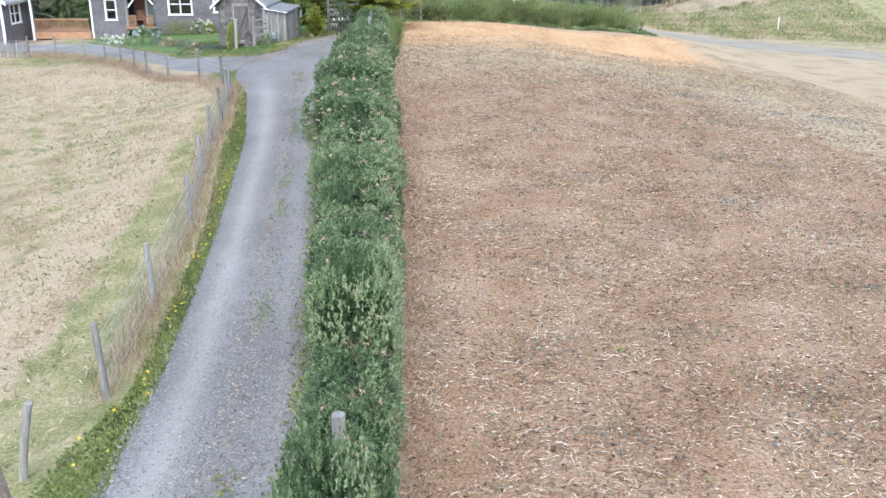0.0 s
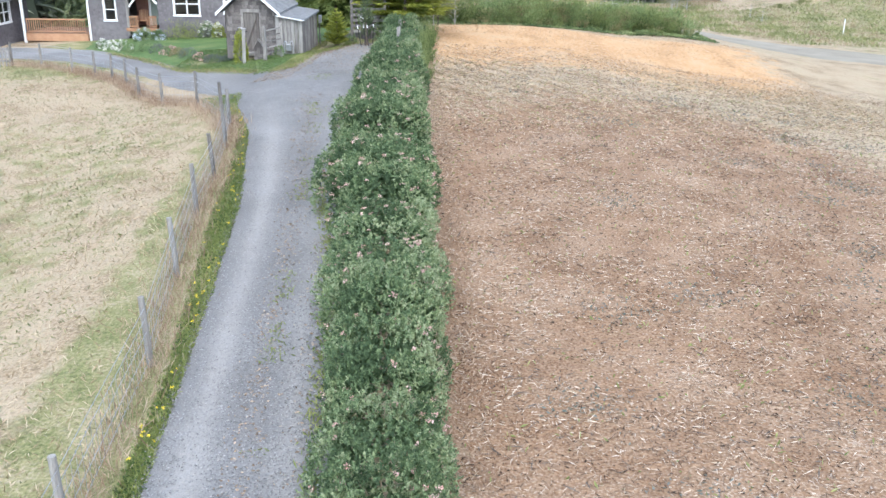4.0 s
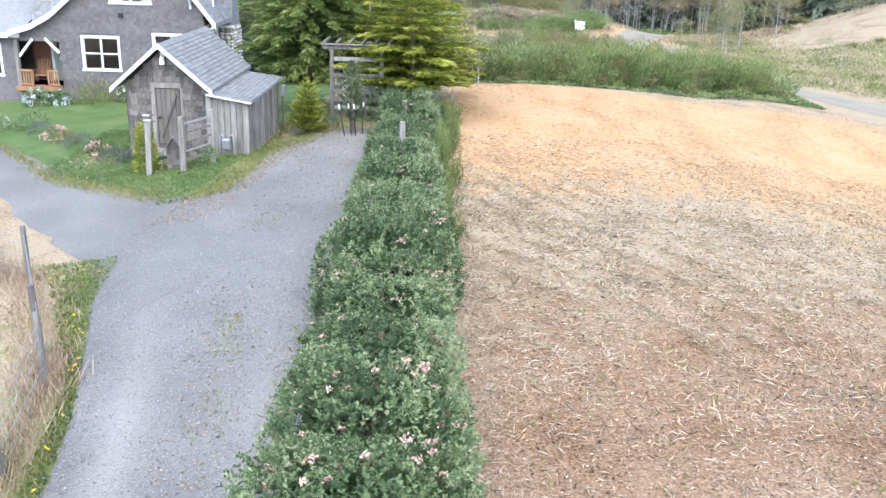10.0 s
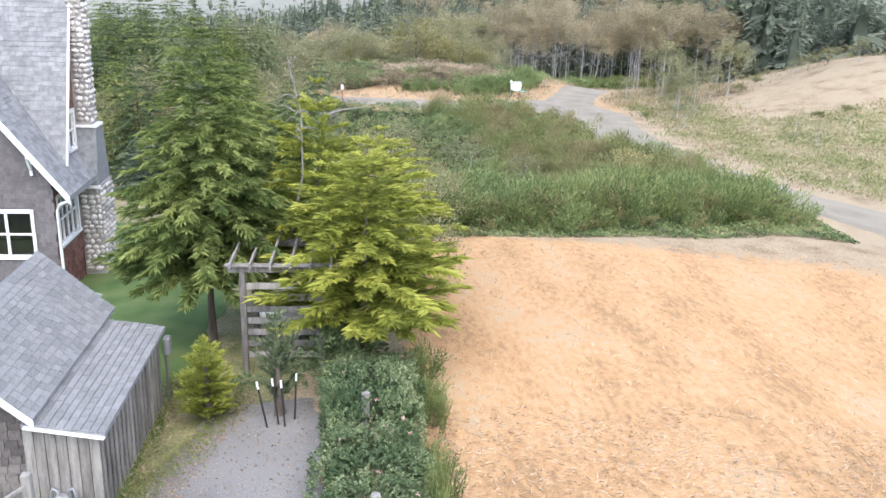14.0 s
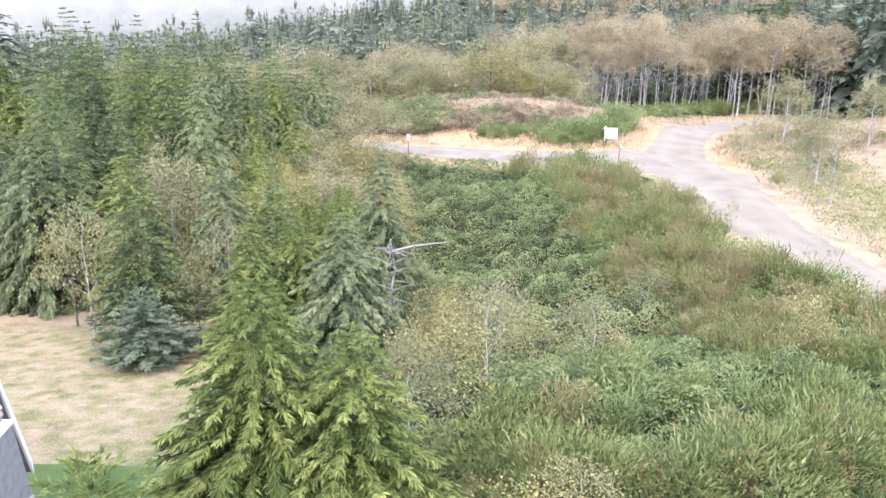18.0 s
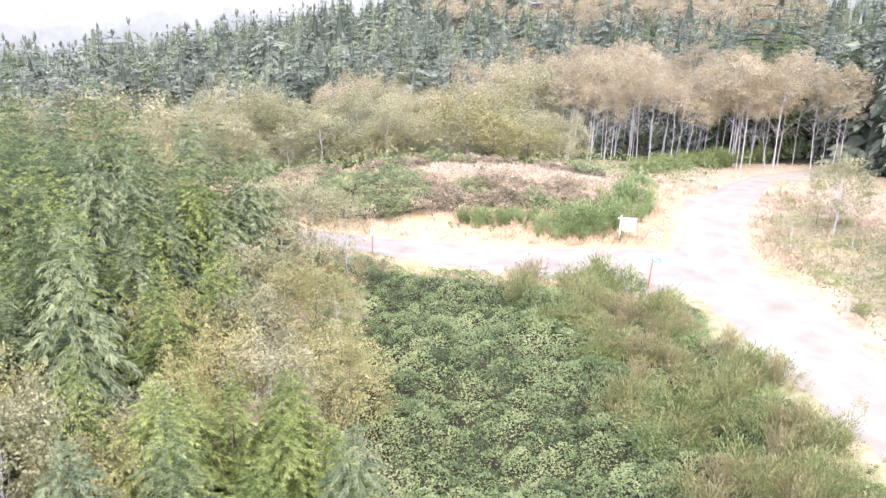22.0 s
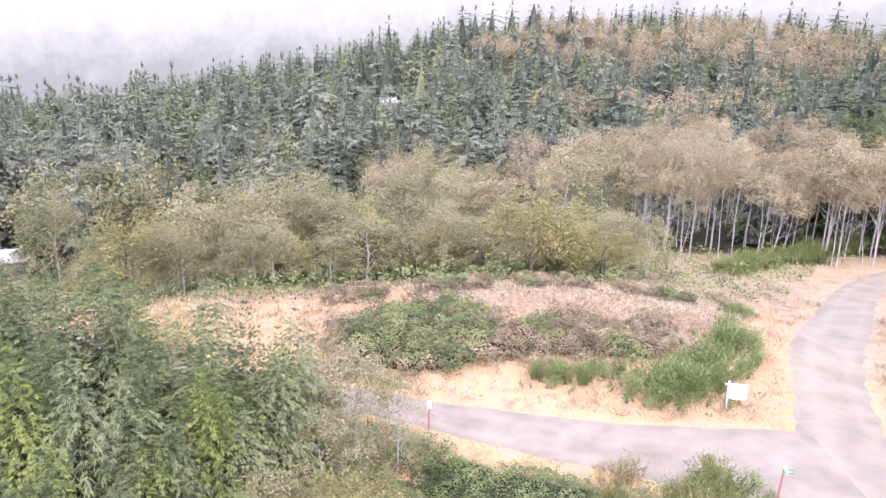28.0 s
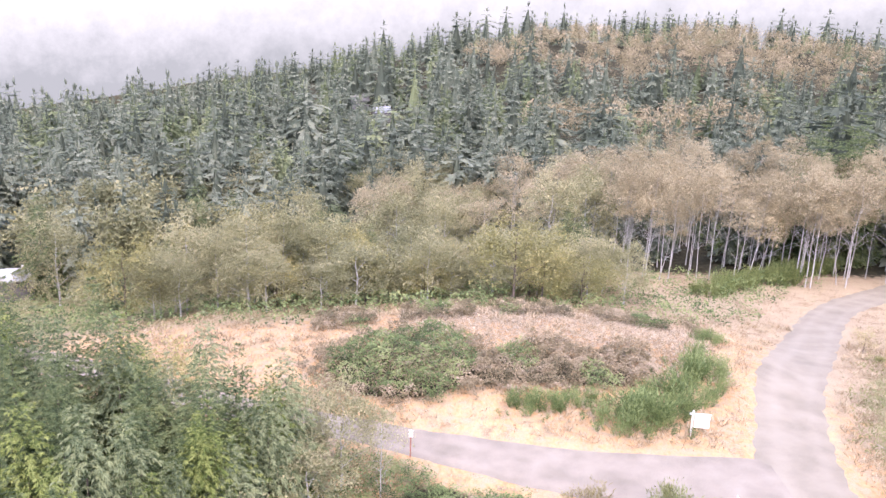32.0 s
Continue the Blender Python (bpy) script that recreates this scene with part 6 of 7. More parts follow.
ok = (x > hedge_side(y)) & (patch > -0.55)
scatter("mulch_straw", (x[ok], y[ok]), M["fibre"], 0.15, 0.012, 0.08, "tangled tan straw and shredded stems over the field", "mulch", 31, 1.0, 0.015)
x, y = uniform(5000, -2.8, 18, 5, 48)
ok = x > hedge_side(y)
scatter("mulch_sticks", (x[ok], y[ok]), M["bark"], 0.22, 0.02, 0.1, "dark broken sticks lying in the mulch", "sticks", 32, 1.0, 0.02)
x, y = g.normal(np.repeat(g.uniform(0, 17, 60), 130), 0.45), g.normal(np.repeat(g.uniform(7, 46, 60), 130), 0.35)
ok = x > hedge_side(y)
scatter("grey_weeds", (x[ok], y[ok]), M["lavender"], 0.07, 0.03, 0.25, "grey-green wilted weeds in patches on the field", "weeds", 33, 0.9, 0.01)
x, y = uniform(5000, -2.5, 16, 4, 50)
ok = x > hedge_side(y)
scatter("field_weeds", (x[ok], y[ok]), M["green_grass"], 0.10, 0.03, 0.4, "sparse green weeds in the mulch", "weeds", 2, 0.6)
x, y = uniform(15000, -3, 17, 36, 73)
across = 0.88 * x + 0.47 * y  # cut rows that run aslant over the field
across = np.where(g.random(len(x)) < 0.7, (np.round(across / 0.75) * 0.75 - across) * 0.8, 0)
x, y = x + 0.88 * across, y + 0.47 * across
ok = (x > hedge_side(y) + 0.2) & (np.sin(0.5 * x + 0.3 * y) + np.sin(0.9 * y - 0.4 * x) > -1.0)
scatter("field_stubble", (x[ok], y[ok]), M["stubble"], 0.16, 0.02, 0.35, "dry straw stubble over the field's end", "stubble", 3, 0.7)
x, y = uniform(46000, -3.2, 20, 36, 56)
across = 0.80 * x + 0.6 * y + 0.25 * np.sin(0.8 * x - 0.5 * y)  # swathes left by the mower
x, y = x + 0.8 * (np.round(across / 0.9) * 0.9 - across) * 0.75, y + 0.6 * (np.round(across / 0.9) * 0.9 - across) * 0.75
ok = (x > hedge_side(y) + 0.3) & (np.sin(0.33 * x + 0.2 * y) + g.normal(0, 0.6, len(x)) > -0.4) & (g.random(len(x)) < np.clip((y - 36) / 5, 0, 1) * np.clip((56 - y) / 6, 0, 1))
scatter("cut_swathes", (x[ok], y[ok]), M["dry_grass"], 0.20, 0.016, 0.16, "pale swathes of cut dry grass across the field", "grass", 42, 0.8, 0.01)
x, y = uniform(60000, -30, -5.5, 6, 54)
side = np.interp(y, [p[1] for p in POSTS], [p[0] for p in POSTS])
ok = x < side
tint = np.sin(0.5 * x + 0.8 * y) * np.sin(0.6 * y - 0.45 * x + 1) + 0.5 * g.normal(0, 1, len(x))
scatter("paddock_weeds", (x[ok & (tint > 0.45)], y[ok & (tint > 0.45)]), M["dull_grass"], 0.12, 0.03, 0.35, "dull green weeds in the grazed paddock", "weeds", 43, 0.7)
ok &= tint < 0.75
scatter("paddock_grass", (x[ok], y[ok]), M["dry_grass"], 0.16, 0.02, 0.5, "dry grazed paddock grass", "grass", 4, 0.6)
k = g.integers(1, len(POSTS) - 1, 16000)
f = g.uniform(0, 1, 16000)
P0, P1 = np.array([p[:2] for p in POSTS]), np.roll(np.array([p[:2] for p in POSTS]), -1, 0)
q = P0[k] + (P1[k] - P0[k]) * f[:, None] + g.normal(0, 0.27, (16000, 2))
scatter("fence_grass", (q[:, 0], q[:, 1]), M["brown_grass"], 0.30, 0.012, 0.8, "tall dry grass along the fence", "grass", 5, 0.35)
y = g.uniform(6, 44, 30000)
edge = np.interp(y, [r[1] for r in DRIVE], [r[0] for r in DRIVE])
side = np.interp(y, [p[1] for p in POSTS], [p[0] for p in POSTS])
near = g.uniform(0, 1, len(y))
x = side + 0.35 + (edge - side - 0.2) * near ** 0.7
scatter("verge_clover", (x[::2], y[::2]), M["clover"], 0.085, 0.05, 0.3, "low green clover along the driveway's edge", "clover", 34, 0.8)
q = g.choice(len(y), 90, replace=False)
scatter("dandelions", (np.repeat(x[q], 7) + g.normal(0, 0.012, 630), np.repeat(y[q], 7) + g.normal(0, 0.012, 630)), M["dandelion"], 0.035, 0.028, 0.2, "small yellow flowers in the verge", "flowers", 35, 1.0, 0.12)
x, y = x[1::2], y[1::2]
scatter("verge_grass", (x, y), M["green_grass"], 0.10, 0.025, 0.55, "green verge grass and clover beside the driveway", "grass", 6, 0.5)
y = 6 + 46 * g.uniform(0, 1, 90000) ** 1.25
lo, hi = np.interp(y, [r[1] for r in DRIVE], [r[0] for r in DRIVE]), np.interp(y, [r[1] for r in DRIVE], [r[2] for r in DRIVE])
f = g.uniform(0, 1, len(y))
ok = g.random(len(y)) > 0.75 * np.exp(-(((f - 0.27) / 0.11) ** 2))  # swept thin in the wheel track
scatter("gravel_stones", ((lo + (hi - lo) * f)[ok], y[ok]), M["pebble"], 0.03, 0.026, 0.06, "loose grey gravel stones on the driveway", "gravel", 40, 1.0, 0.035, 3.0)
x, y = uniform(26000, -16, -5, 38, 53)
ok = (road_gap(x, y, TURN) < -0.3) | (road_gap(x, y, DRIVE) < -0.2)
scatter("gravel_stones", (x[ok], y[ok]), M["pebble"], 0.03, 0.026, 0.06, "loose grey gravel stones on the turning place", "gravel", 41, 1.0, 0.045, 3.0)
y = g.uniform(8, 46, 2600)
lo, hi = np.interp(y, [r[1] for r in DRIVE], [r[0] for r in DRIVE]), np.interp(y, [r[1] for r in DRIVE], [r[2] for r in DRIVE])
clump = (np.sin(y * 2.1) + np.sin(y * 0.83 + 1) > 0.3)
x = lo + (hi - lo) * g.normal(0.62, 0.05, len(y))
scatter("drive_weeds", (x[clump], y[clump]), M["green_grass"], 0.09, 0.02, 0.5, "thin weeds on the driveway's crown", "weeds", 7, 0.6, 0.03)
y = g.uniform(7, 42, 3600)
lo, hi = np.interp(y, [r[1] for r in DRIVE], [r[0] for r in DRIVE]), np.interp(y, [r[1] for r in DRIVE], [r[2] for r in DRIVE])
x = lo + (hi - lo) * np.where(g.random(len(y)) < 0.6, g.normal(0.56, 0.07, len(y)), g.normal(0.88, 0.06, len(y)))
scatter("drive_litter", (x, y), M["litter"], 0.055, 0.03, 0.05, "brown fallen leaves and debris on the driveway", "litter", 23, 1.0, 0.05)
y = g.uniform(46, 57, 5200)
lo, hi = np.interp(y, [r[1] for r in DRIVE], [r[0] for r in DRIVE]), np.interp(y, [r[1] for r in DRIVE], [r[2] for r in DRIVE])
f = g.uniform(0, 1, len(y))
f = np.where(g.random(len(y)) < 0.6, f * 0.3, f)
scatter("path_litter", (lo + (hi - lo) * f, y), M["litter"], 0.055, 0.03, 0.08, "brown fallen leaves and dirt on the path", "litter", 25, 1.0, 0.05)
y = g.uniform(48, 57, 2600)
lo = np.interp(y, [r[1] for r in DRIVE], [r[0] for r in DRIVE])
scatter("path_weeds", (lo + np.abs(g.normal(0.05, 0.35, len(y))), y), M["green_grass"], 0.10, 0.025, 0.5, "green weeds creeping over the path's edge", "weeds", 26, 0.7, 0.04)
y = g.uniform(8, 50, 3000)
x = hedge_left(y) + np.abs(g.normal(0.0, 0.14, len(y))) * -1 + 0.1
scatter("hedge_edge_weeds", (x, y), M["green_grass"], 0.12, 0.03, 0.5, "green weeds between the driveway and the hedge", "weeds", 24, 0.6, 0.03)
y = g.uniform(6, 57, 9000)
side = hedge_side(y)
x = side + g.uniform(-0.2, 0.5, len(y)) ** 1
scatter("hedge_foot_grass", (x, y), M["brown_grass"], 0.12, 0.012, 0.5, "dry grass at the hedge's foot", "grass", 8, 0.6)

L = np.array(LAWN)
k = g.integers(0, 5, 9000)
f = g.uniform(0, 1, 9000)[:, None]
right = g.random(9000) < 0.5
q = np.where(right[:, None], L[k][:, 2:] + (L[k + 1] - L[k])[:, 2:] * f, L[k][:, :2] + (L[k + 1] - L[k])[:, :2] * f) + g.normal(0, 0.16, (9000, 2))
scatter("lawn_edge", (q[:5000, 0], q[:5000, 1]), M["green_grass"], 0.11, 0.022, 0.6, "rough green grass along the lawn's edge", "grass", 21, 0.6, 0.03)
scatter("lawn_edge_straw", (q[5000:, 0], q[5000:, 1]), M["dry_grass"], 0.11, 0.02, 0.35, "dry grass along the gravel's edge", "grass", 22, 0.7, 0.03)

x, y = uniform(26000, -15.5, -8.5, 47.5, 58)
lo, hi = np.interp(y, L[:, 1], L[:, 0]), np.interp(y, L[:, 3], L[:, 2])
ok = (x > lo) & (x < hi) & ~((x > -12.8) & (x < -8.9) & (y > 52.2))
x, y = x[ok], y[ok]
dryness = np.sin(1.3 * x + 0.5 * y) * np.sin(1.1 * y - 0.4 * x) + 0.35 * g.normal(0, 1, len(x)) > 0.65
scatter("lawn_clover", (x[~dryness], y[~dryness]), M["clover"], 0.07, 0.03, 0.3, "clover and coarse grass in the lawn", "grass", 36, 0.8, 0.05)
scatter("lawn_dry_patches", (x[dryness], y[dryness]), M["dry_grass"], 0.07, 0.016, 0.25, "dry straw-coloured patches in the lawn", "grass", 37, 0.8, 0.05)
x, y = uniform(60000, 17, 46, 82, 165)
side = np.interp(y, [81, 88, 97.5, 105, 112, 119, 126, 132, 140.6, 148, 165], [24.5, 19.8, 17.6, 17, 17.4, 18.4, 17.3, 18.5, 21.6, 25.6, 35.8])
ok = (x > side + 1.0 + g.exponential(1.2, len(x))) & ((x < 29 + g.normal(0, 1, len(x))) | (y < 114))
x, y = x[ok], y[ok]
olive = np.sin(0.7 * x + 0.3 * y) * np.sin(0.45 * y - 0.5 * x) + 0.4 * g.normal(0, 1, len(x)) > 0.0
scatter("bank_growth", (x[olive], y[olive]), M["olive_broom"], 0.3, 0.07, 0.6, "low olive growth over the bank beyond the road", "weeds", 38, 0.6)
scatter("bank_grass", (x[~olive], y[~olive]), M["dry_grass"], 0.28, 0.05, 0.6, "dry grass over the bank beyond the road", "grass", 39, 0.6)

# bramble thicket in the hollow, and on the knoll
def domes(x, y, count, area, r, h, seed):
    """Heights of many overlapping rounded clumps, and each place's own tone, darker in the gaps as painted shade."""
    g = np.random.default_rng(seed)
    # leaves between clumps keep this low tone, which stands for the gaps' shade
    top, tone = np.full(len(x), 0.12), np.full(len(x), -0.2)
    cx, cy = g.uniform(area[0], area[1], count), g.uniform(area[2], area[3], count)
    R, H = g.uniform(*r, count), g.uniform(*h, count)
    T = g.normal(0, 0.10, count)
    order = np.argsort(y)
    ys = y[order]
    for a, b, q, t, c in zip(cx, cy, R, H, T):
        k = order[np.searchsorted(ys, b - q):np.searchsorted(ys, b + q)]
        f = t * np.sqrt(np.maximum(1 - ((x[k] - a) ** 2 + (y[k] - b) ** 2) / q**2, 0))
        win = f > top[k]
        top[k[win]], tone[k[win]] = f[win], c
    return top, tone


def thicket(name, x, y, top, tone, mat, leaf, label, seed, depth=3.5):
    g = np.random.default_rng(seed)
    n = len(x)
    f = g.uniform(0, 1, n) ** depth
    p = np.stack([x, y, lie(x, y) + np.maximum(top, 0.1) * (1 - f * 0.9)], 1)
    V, F = leaves(p, directions(n, g) * np.array([1, 1, 0.5]), directions(n, g) * 0.45 + np.array([0, -0.2, 1.0]), leaf * g.uniform(0.6, 1.4, n), leaf * 0.7 * g.uniform(0.7, 1.2, n))
    return tagged(new(name, mesh_of(name, V, F, mat, tone=tone + g.normal(0, 0.05, n))), label, "brambles", kind="stuff")


x, y = uniform(400000, -12, 17, 70, 130)
left = np.interp(y, [73, 85, 95, 120, 130], [-6, -6, -8, -11, -13])
near = np.interp(x, [-12, -3, 3, 8, 14], [72.8, 70.4, 70.6, 72.6, 74.6])
mid = np.interp(y, [p[1] for p in ROAD], [(p[0] + p[2]) / 2 for p in ROAD])
ok = (x > left) & (y > near) & (road_gap(x, y, ROAD) > 1.0 + 0.5 * np.sin(y)) & (road_gap(x, y, CROSS) > 1.3 + 0.5 * np.sin(x)) & (x < mid)
x, y = x[ok], y[ok]
low = np.clip((mid[ok] - 4.0 - x) / 8, 0.16, 1)
bump, tone = domes(x, y, 5200, (-12, 17, 70, 130), (0.28, 0.75), (0.5, 1.5), 61)
swell, _ = domes(x, y, 160, (-12, 17, 70, 130), (1.5, 3.5), (0.2, 1.1), 64)
top = (0.62 * bump + swell) * np.clip(0.3 + 0.09 * (y - 70), 0.3, 1) * low * np.clip(0.2 + 0.11 * (y - near[ok]), 0.2, 1)
thicket("bramble_thicket", x, y, top, tone, M["bramble"], 0.12, "dense green bramble thicket filling the hollow", 91)
x, y = uniform(120000, -16, 16, 136, 156)
lump = np.exp(-(((x + 8.5) / 5.2) ** 2 + ((y - 141.2) / 4.2) ** 2))
front = (y > 137.4 + 0.1 * np.maximum(x, 0) + 0.4 * np.sin(2 * x)) & (y < 143.4 + 0.9 * np.sin(x)) & (x < 9.5) & (x > -13)
back = (y > 149) & (y < 154) & (np.sin(x * 0.8) > -0.7)
ok = ((lump > 0.22 + 0.12 * np.sin(2.3 * x) * np.sin(1.9 * y)) | front | back) & (road_gap(x, y, ROAD) > 1.2)
x, y = x[ok], y[ok]
bump, tone = domes(x, y, 1500, (-16, 16, 136, 156), (0.3, 0.8), (0.4, 1.2), 62)
top = 0.2 + 0.75 * bump + 0.9 * np.exp(-(((x + 8.5) / 4.5) ** 2 + ((y - 141.2) / 3.2) ** 2))
green = ((lump[ok] > 0.35) | (np.sin(1.1 * x + 2) + np.sin(0.9 * y + x * 0.5) > 0.9)) & (g.random(len(x)) < 0.75)
thicket("knoll_brambles", x[green], y[green], top[green] * 1.15, tone[green], M["bramble"], 0.16, "green bramble mounds on the knoll", 92)
thicket("knoll_dry_brambles", x[~green], y[~green], top[~green], tone[~green], M["bramble_dry"], 0.16, "dry brown brambles and dead canes over the knoll", 94)
x, y = uniform(30000, -9, 15, 140, 152)
scatter("knoll_canes", (x, y), M["cane"], 0.42, 0.03, 0.32, "pale dead canes and cut brush on the knoll", "brush", 12, 0.9, 0.05)
x, y = uniform(30000, -70, 40, 151, 178)
ok = (y > 152 + 0.12 * np.abs(x) * (x > 0) + 2 * np.sin(x * 0.4)) & (road_gap(x, y, ROAD) > 4 + np.sin(x))
x, y = x[ok], y[ok]
bump, tone = domes(x, y, 1600, (-70, 40, 151, 178), (0.5, 1.5), (0.5, 1.7), 63)
thicket("wood_edge_brambles", x, y, 0.3 + bump, tone, M["bramble"], 0.26, "rough green undergrowth along the wood's edge", 93)
x, y = uniform(30000, -30, 60, 128, 175)
keep_ = (road_gap(x, y, ROAD) > 0.5) & (road_gap(x, y, CROSS) > 0.4)
scatter("knoll_grass", (x[keep_], y[keep_]), M["dry_grass"], 0.35, 0.045, 0.6, "dry yellow grass round the road junction", "grass", 9, 0.6)
own = np.random.default_rng(108)
x, y = np.repeat(own.uniform((-34, 126), (34, 160), (2600, 2)), 16, 0).T + own.normal(0, 0.22, (2, 41600))
keep_ = (road_gap(x, y, ROAD) > 0.6) & (road_gap(x, y, CROSS) > 0.5) & (np.sin(x * 0.45) + np.sin(y * 0.6 + 0.3 * x) > -0.9)
scatter("knoll_tussocks", (x[keep_], y[keep_]), M["dry_grass"], 0.5, 0.05, 0.7, "tussocks of tall straw-coloured grass round the road junction", "grass", 109, 0.55)

def clear_of_roads(x, y, gap=2.6):
    for line in (ROAD, CROSS):
        for r in line:
            if math.hypot(x - (r[0] + r[2]) / 2, y - (r[1] + r[3]) / 2) < gap:
                return False
    return True


for i in range(64):  # broom beyond the field's end
    x = -3.5 + i * 0.29 + g.uniform(-0.6, 0.6)
    y = float(np.interp(x, [-3.5, 3, 8, 14], [71.8, 72.2, 74.6, 76.8])) + g.uniform(0.3, 1.0) * (1.2 if i % 3 else 7)
    plant(("broom", "broom_b", "broom_g", "broom", "broom_r")[i % 5], x, y, g.uniform(0.85, 1.35), g.uniform(0.7, 1.45), group="broom at the field's end")
for i in range(150):  # broom between the thicket and the road
    y = g.uniform(82, 125)
    x = float(np.interp(y, [84, 93, 100, 113, 124], [13.8, 12.2, 10.6, 10.4, 6.4])) - g.uniform(-0.6, 6.5)
    plant(("broom_o", "broom_b", "broom_o", "broom_r")[i % 4], x, y, g.uniform(0.7, 1.3), g.uniform(0.85, 1.5), group="broom along the road")
for x, y, s in ((-0.5, 135.6, 0.8), (0.8, 135.8, 0.9), (2.2, 135.9, 0.85), (3.6, 136.6, 0.7), (5.4, 133.6, 1.05), (6.5, 133.9, 1.25), (7.5, 134.3, 1.2), (8.6, 134.8, 1.25), (9.6, 136.2, 1.2), (10.8, 137.4, 1.25), (11.8, 139, 1.3), (12.6, 140.4, 1.2), (13, 141.8, 1.1), (6.2, 135.2, 1.1), (8.1, 136.4, 1.0), (15, 147.6, 0.7), (16, 148.6, 0.6)):
    plant("broom_g", x, y, s * 1.15, s * 1.1, group="bright broom on the knoll")
for i in range(26):
    x = 22 + i * 0.95 + g.uniform(-0.4, 0.4)
    plant("broom", x, 168.5 + 0.75 * (x - 22) + g.uniform(0.5, 4), g.uniform(0.9, 1.3), group="broom at the road's bend")
for x, y, s in ((11.9, 103.2, 1.0),):
    plant("thin", x, y, 0.25, 0.42, "lone spindly sapling at the road's edge")
for i in range(34):
    x, y = g.uniform(19, 46), g.uniform(100, 160)
    if clear_of_roads(x, y, 5):
        plant(("broom_o", "thin", "willow")[i % 3], x, y, g.uniform(0.5, 0.9), g.uniform(0.3, 0.6), group="scrub on the sandy bank")

# ---------------------------------------------------------------- garden
def mound(name, x, y, r, h, mat, label, leaf=0.09, n=700, group="garden border", bloom=None, seed=1):
    g = np.random.default_rng(seed)
    d = directions(n, g)
    d[:, 2] = np.abs(d[:, 2])
    V, F = leaves(d * np.array([r, r, h]) * g.uniform(0.75, 1.05, (n, 1)), d + g.normal(0, 0.5, (n, 3)), directions(n, g) + np.array([0, 0, 0.7]), leaf * g.uniform(0.6, 1.5, n), leaf * 0.5)
    t = thing(name, pose(x, y, gz(x, y)), label, "shrub", group)
    child("leaves", mesh_of("leaves", V, F, mat), t)
    if bloom:
        c = directions(16, g)
        c[:, 2] = np.abs(c[:, 2])
        p = np.repeat(c * np.array([r, r, h]) * 1.02, 30, 0) + directions(480, g) * 0.09
        V, F = leaves(p, directions(480, g), directions(480, g), 0.06, 0.055)
        tagged(child("bloom", mesh_of("bloom", V, F, bloom), t, "clustered flower heads"), kind="stuff")
    return t


M["blue_bloom"] = material("hydrangea_bloom", [(0.45, 0.52, 0.62), (0.72, 0.76, 0.80)], bump=0.0, island=0.8)
M["white_bloom"] = material("white_bloom", [(0.62, 0.60, 0.52), (0.80, 0.79, 0.74)], bump=0.0, island=0.6)
mound("hydrangea", -20.6, 63.2, 0.6, 0.75, M["hedge"], "hydrangea bush with blue-white flower heads", 0.12, bloom=M["blue_bloom"], seed=1)
mound("hydrangea", -19.8, 63.5, 0.45, 0.6, M["hedge"], "hydrangea bush with pale blue flower heads", 0.12, bloom=M["blue_bloom"], seed=2)
mound("rose_bush", -16.9, 63.9, 0.5, 1.0, M["hedge"], "leafy bush with white and pink blooms by the wall", 0.1, bloom=M["white_bloom"], seed=3)
mound("rose_bush", -16.2, 63.8, 0.4, 0.9, M["fir"], "light green flowering bush by the wall", 0.1, bloom=M["white_bloom"], seed=4)
for i, (x, y) in enumerate(((-18.9, 63.7), (-18.3, 63.8), (-17.7, 63.8))):
    t = thing("iris_clump", pose(x, y, gz(x, y)), "tall clump of upright green leaves by the wall", "plant", "garden border")
    child("foliage", broom_mesh(60 + i, M["green_grass"], 1.15, 0.55, 420), t)
for i, (x, y, r, h, m, b) in enumerate(((-20.9, 58.9, 0.45, 0.5, "hedge", "white_bloom"), (-20.0, 58.3, 0.5, 0.6, "hedge", "white_bloom"), (-19.2, 57.6, 0.5, 0.55, "hedge", None), (-18.6, 58.4, 0.6, 0.7, "hedge", None), (-17.8, 57.2, 0.5, 0.5, "lavender", None), (-17.0, 56.6, 0.45, 0.45, "hedge", "bloom"),
                                     (-16.3, 55.9, 0.45, 0.45, "rust_broom", None), (-15.5, 55.2, 0.55, 0.55, "lavender", None), (-14.7, 54.5, 0.4, 0.35, "hedge", "bloom"), (-13.8, 53.6, 0.5, 0.42, "lavender", None), (-13.0, 53.0, 0.4, 0.35, "lavender", None), (-21.8, 59.7, 0.4, 0.5, "hedge", "white_bloom"))):
    mound("border_plant", x, y, r, h, M[m], "grey lavender cushion in the garden border" if m == "lavender" else "leafy border plant with small blooms", 0.08, 420, bloom=M[b] if b else None, seed=70 + i)
t = mound("climbing_shrub", -11.6, 50.45, 0.3, 1.5, M["fir"], "yellow-green climber on the gate posts", 0.1, 1100, "", seed=90)
mound("rack_climber", -9.85, 50.7, 0.3, 0.6, M["hedge"], "green climber at the foot of the rack", 0.09, 260, "", seed=91)
plant("cypress", -7.85, 55.9, 1.0, 0.95)
mound("low_shrub", -7.25, 57.2, 0.28, 0.4, M["hedge"], "low dark green shrub behind the small cypress", 0.08, 300, "", seed=92)
plant("pine", -6.3, 55.85)
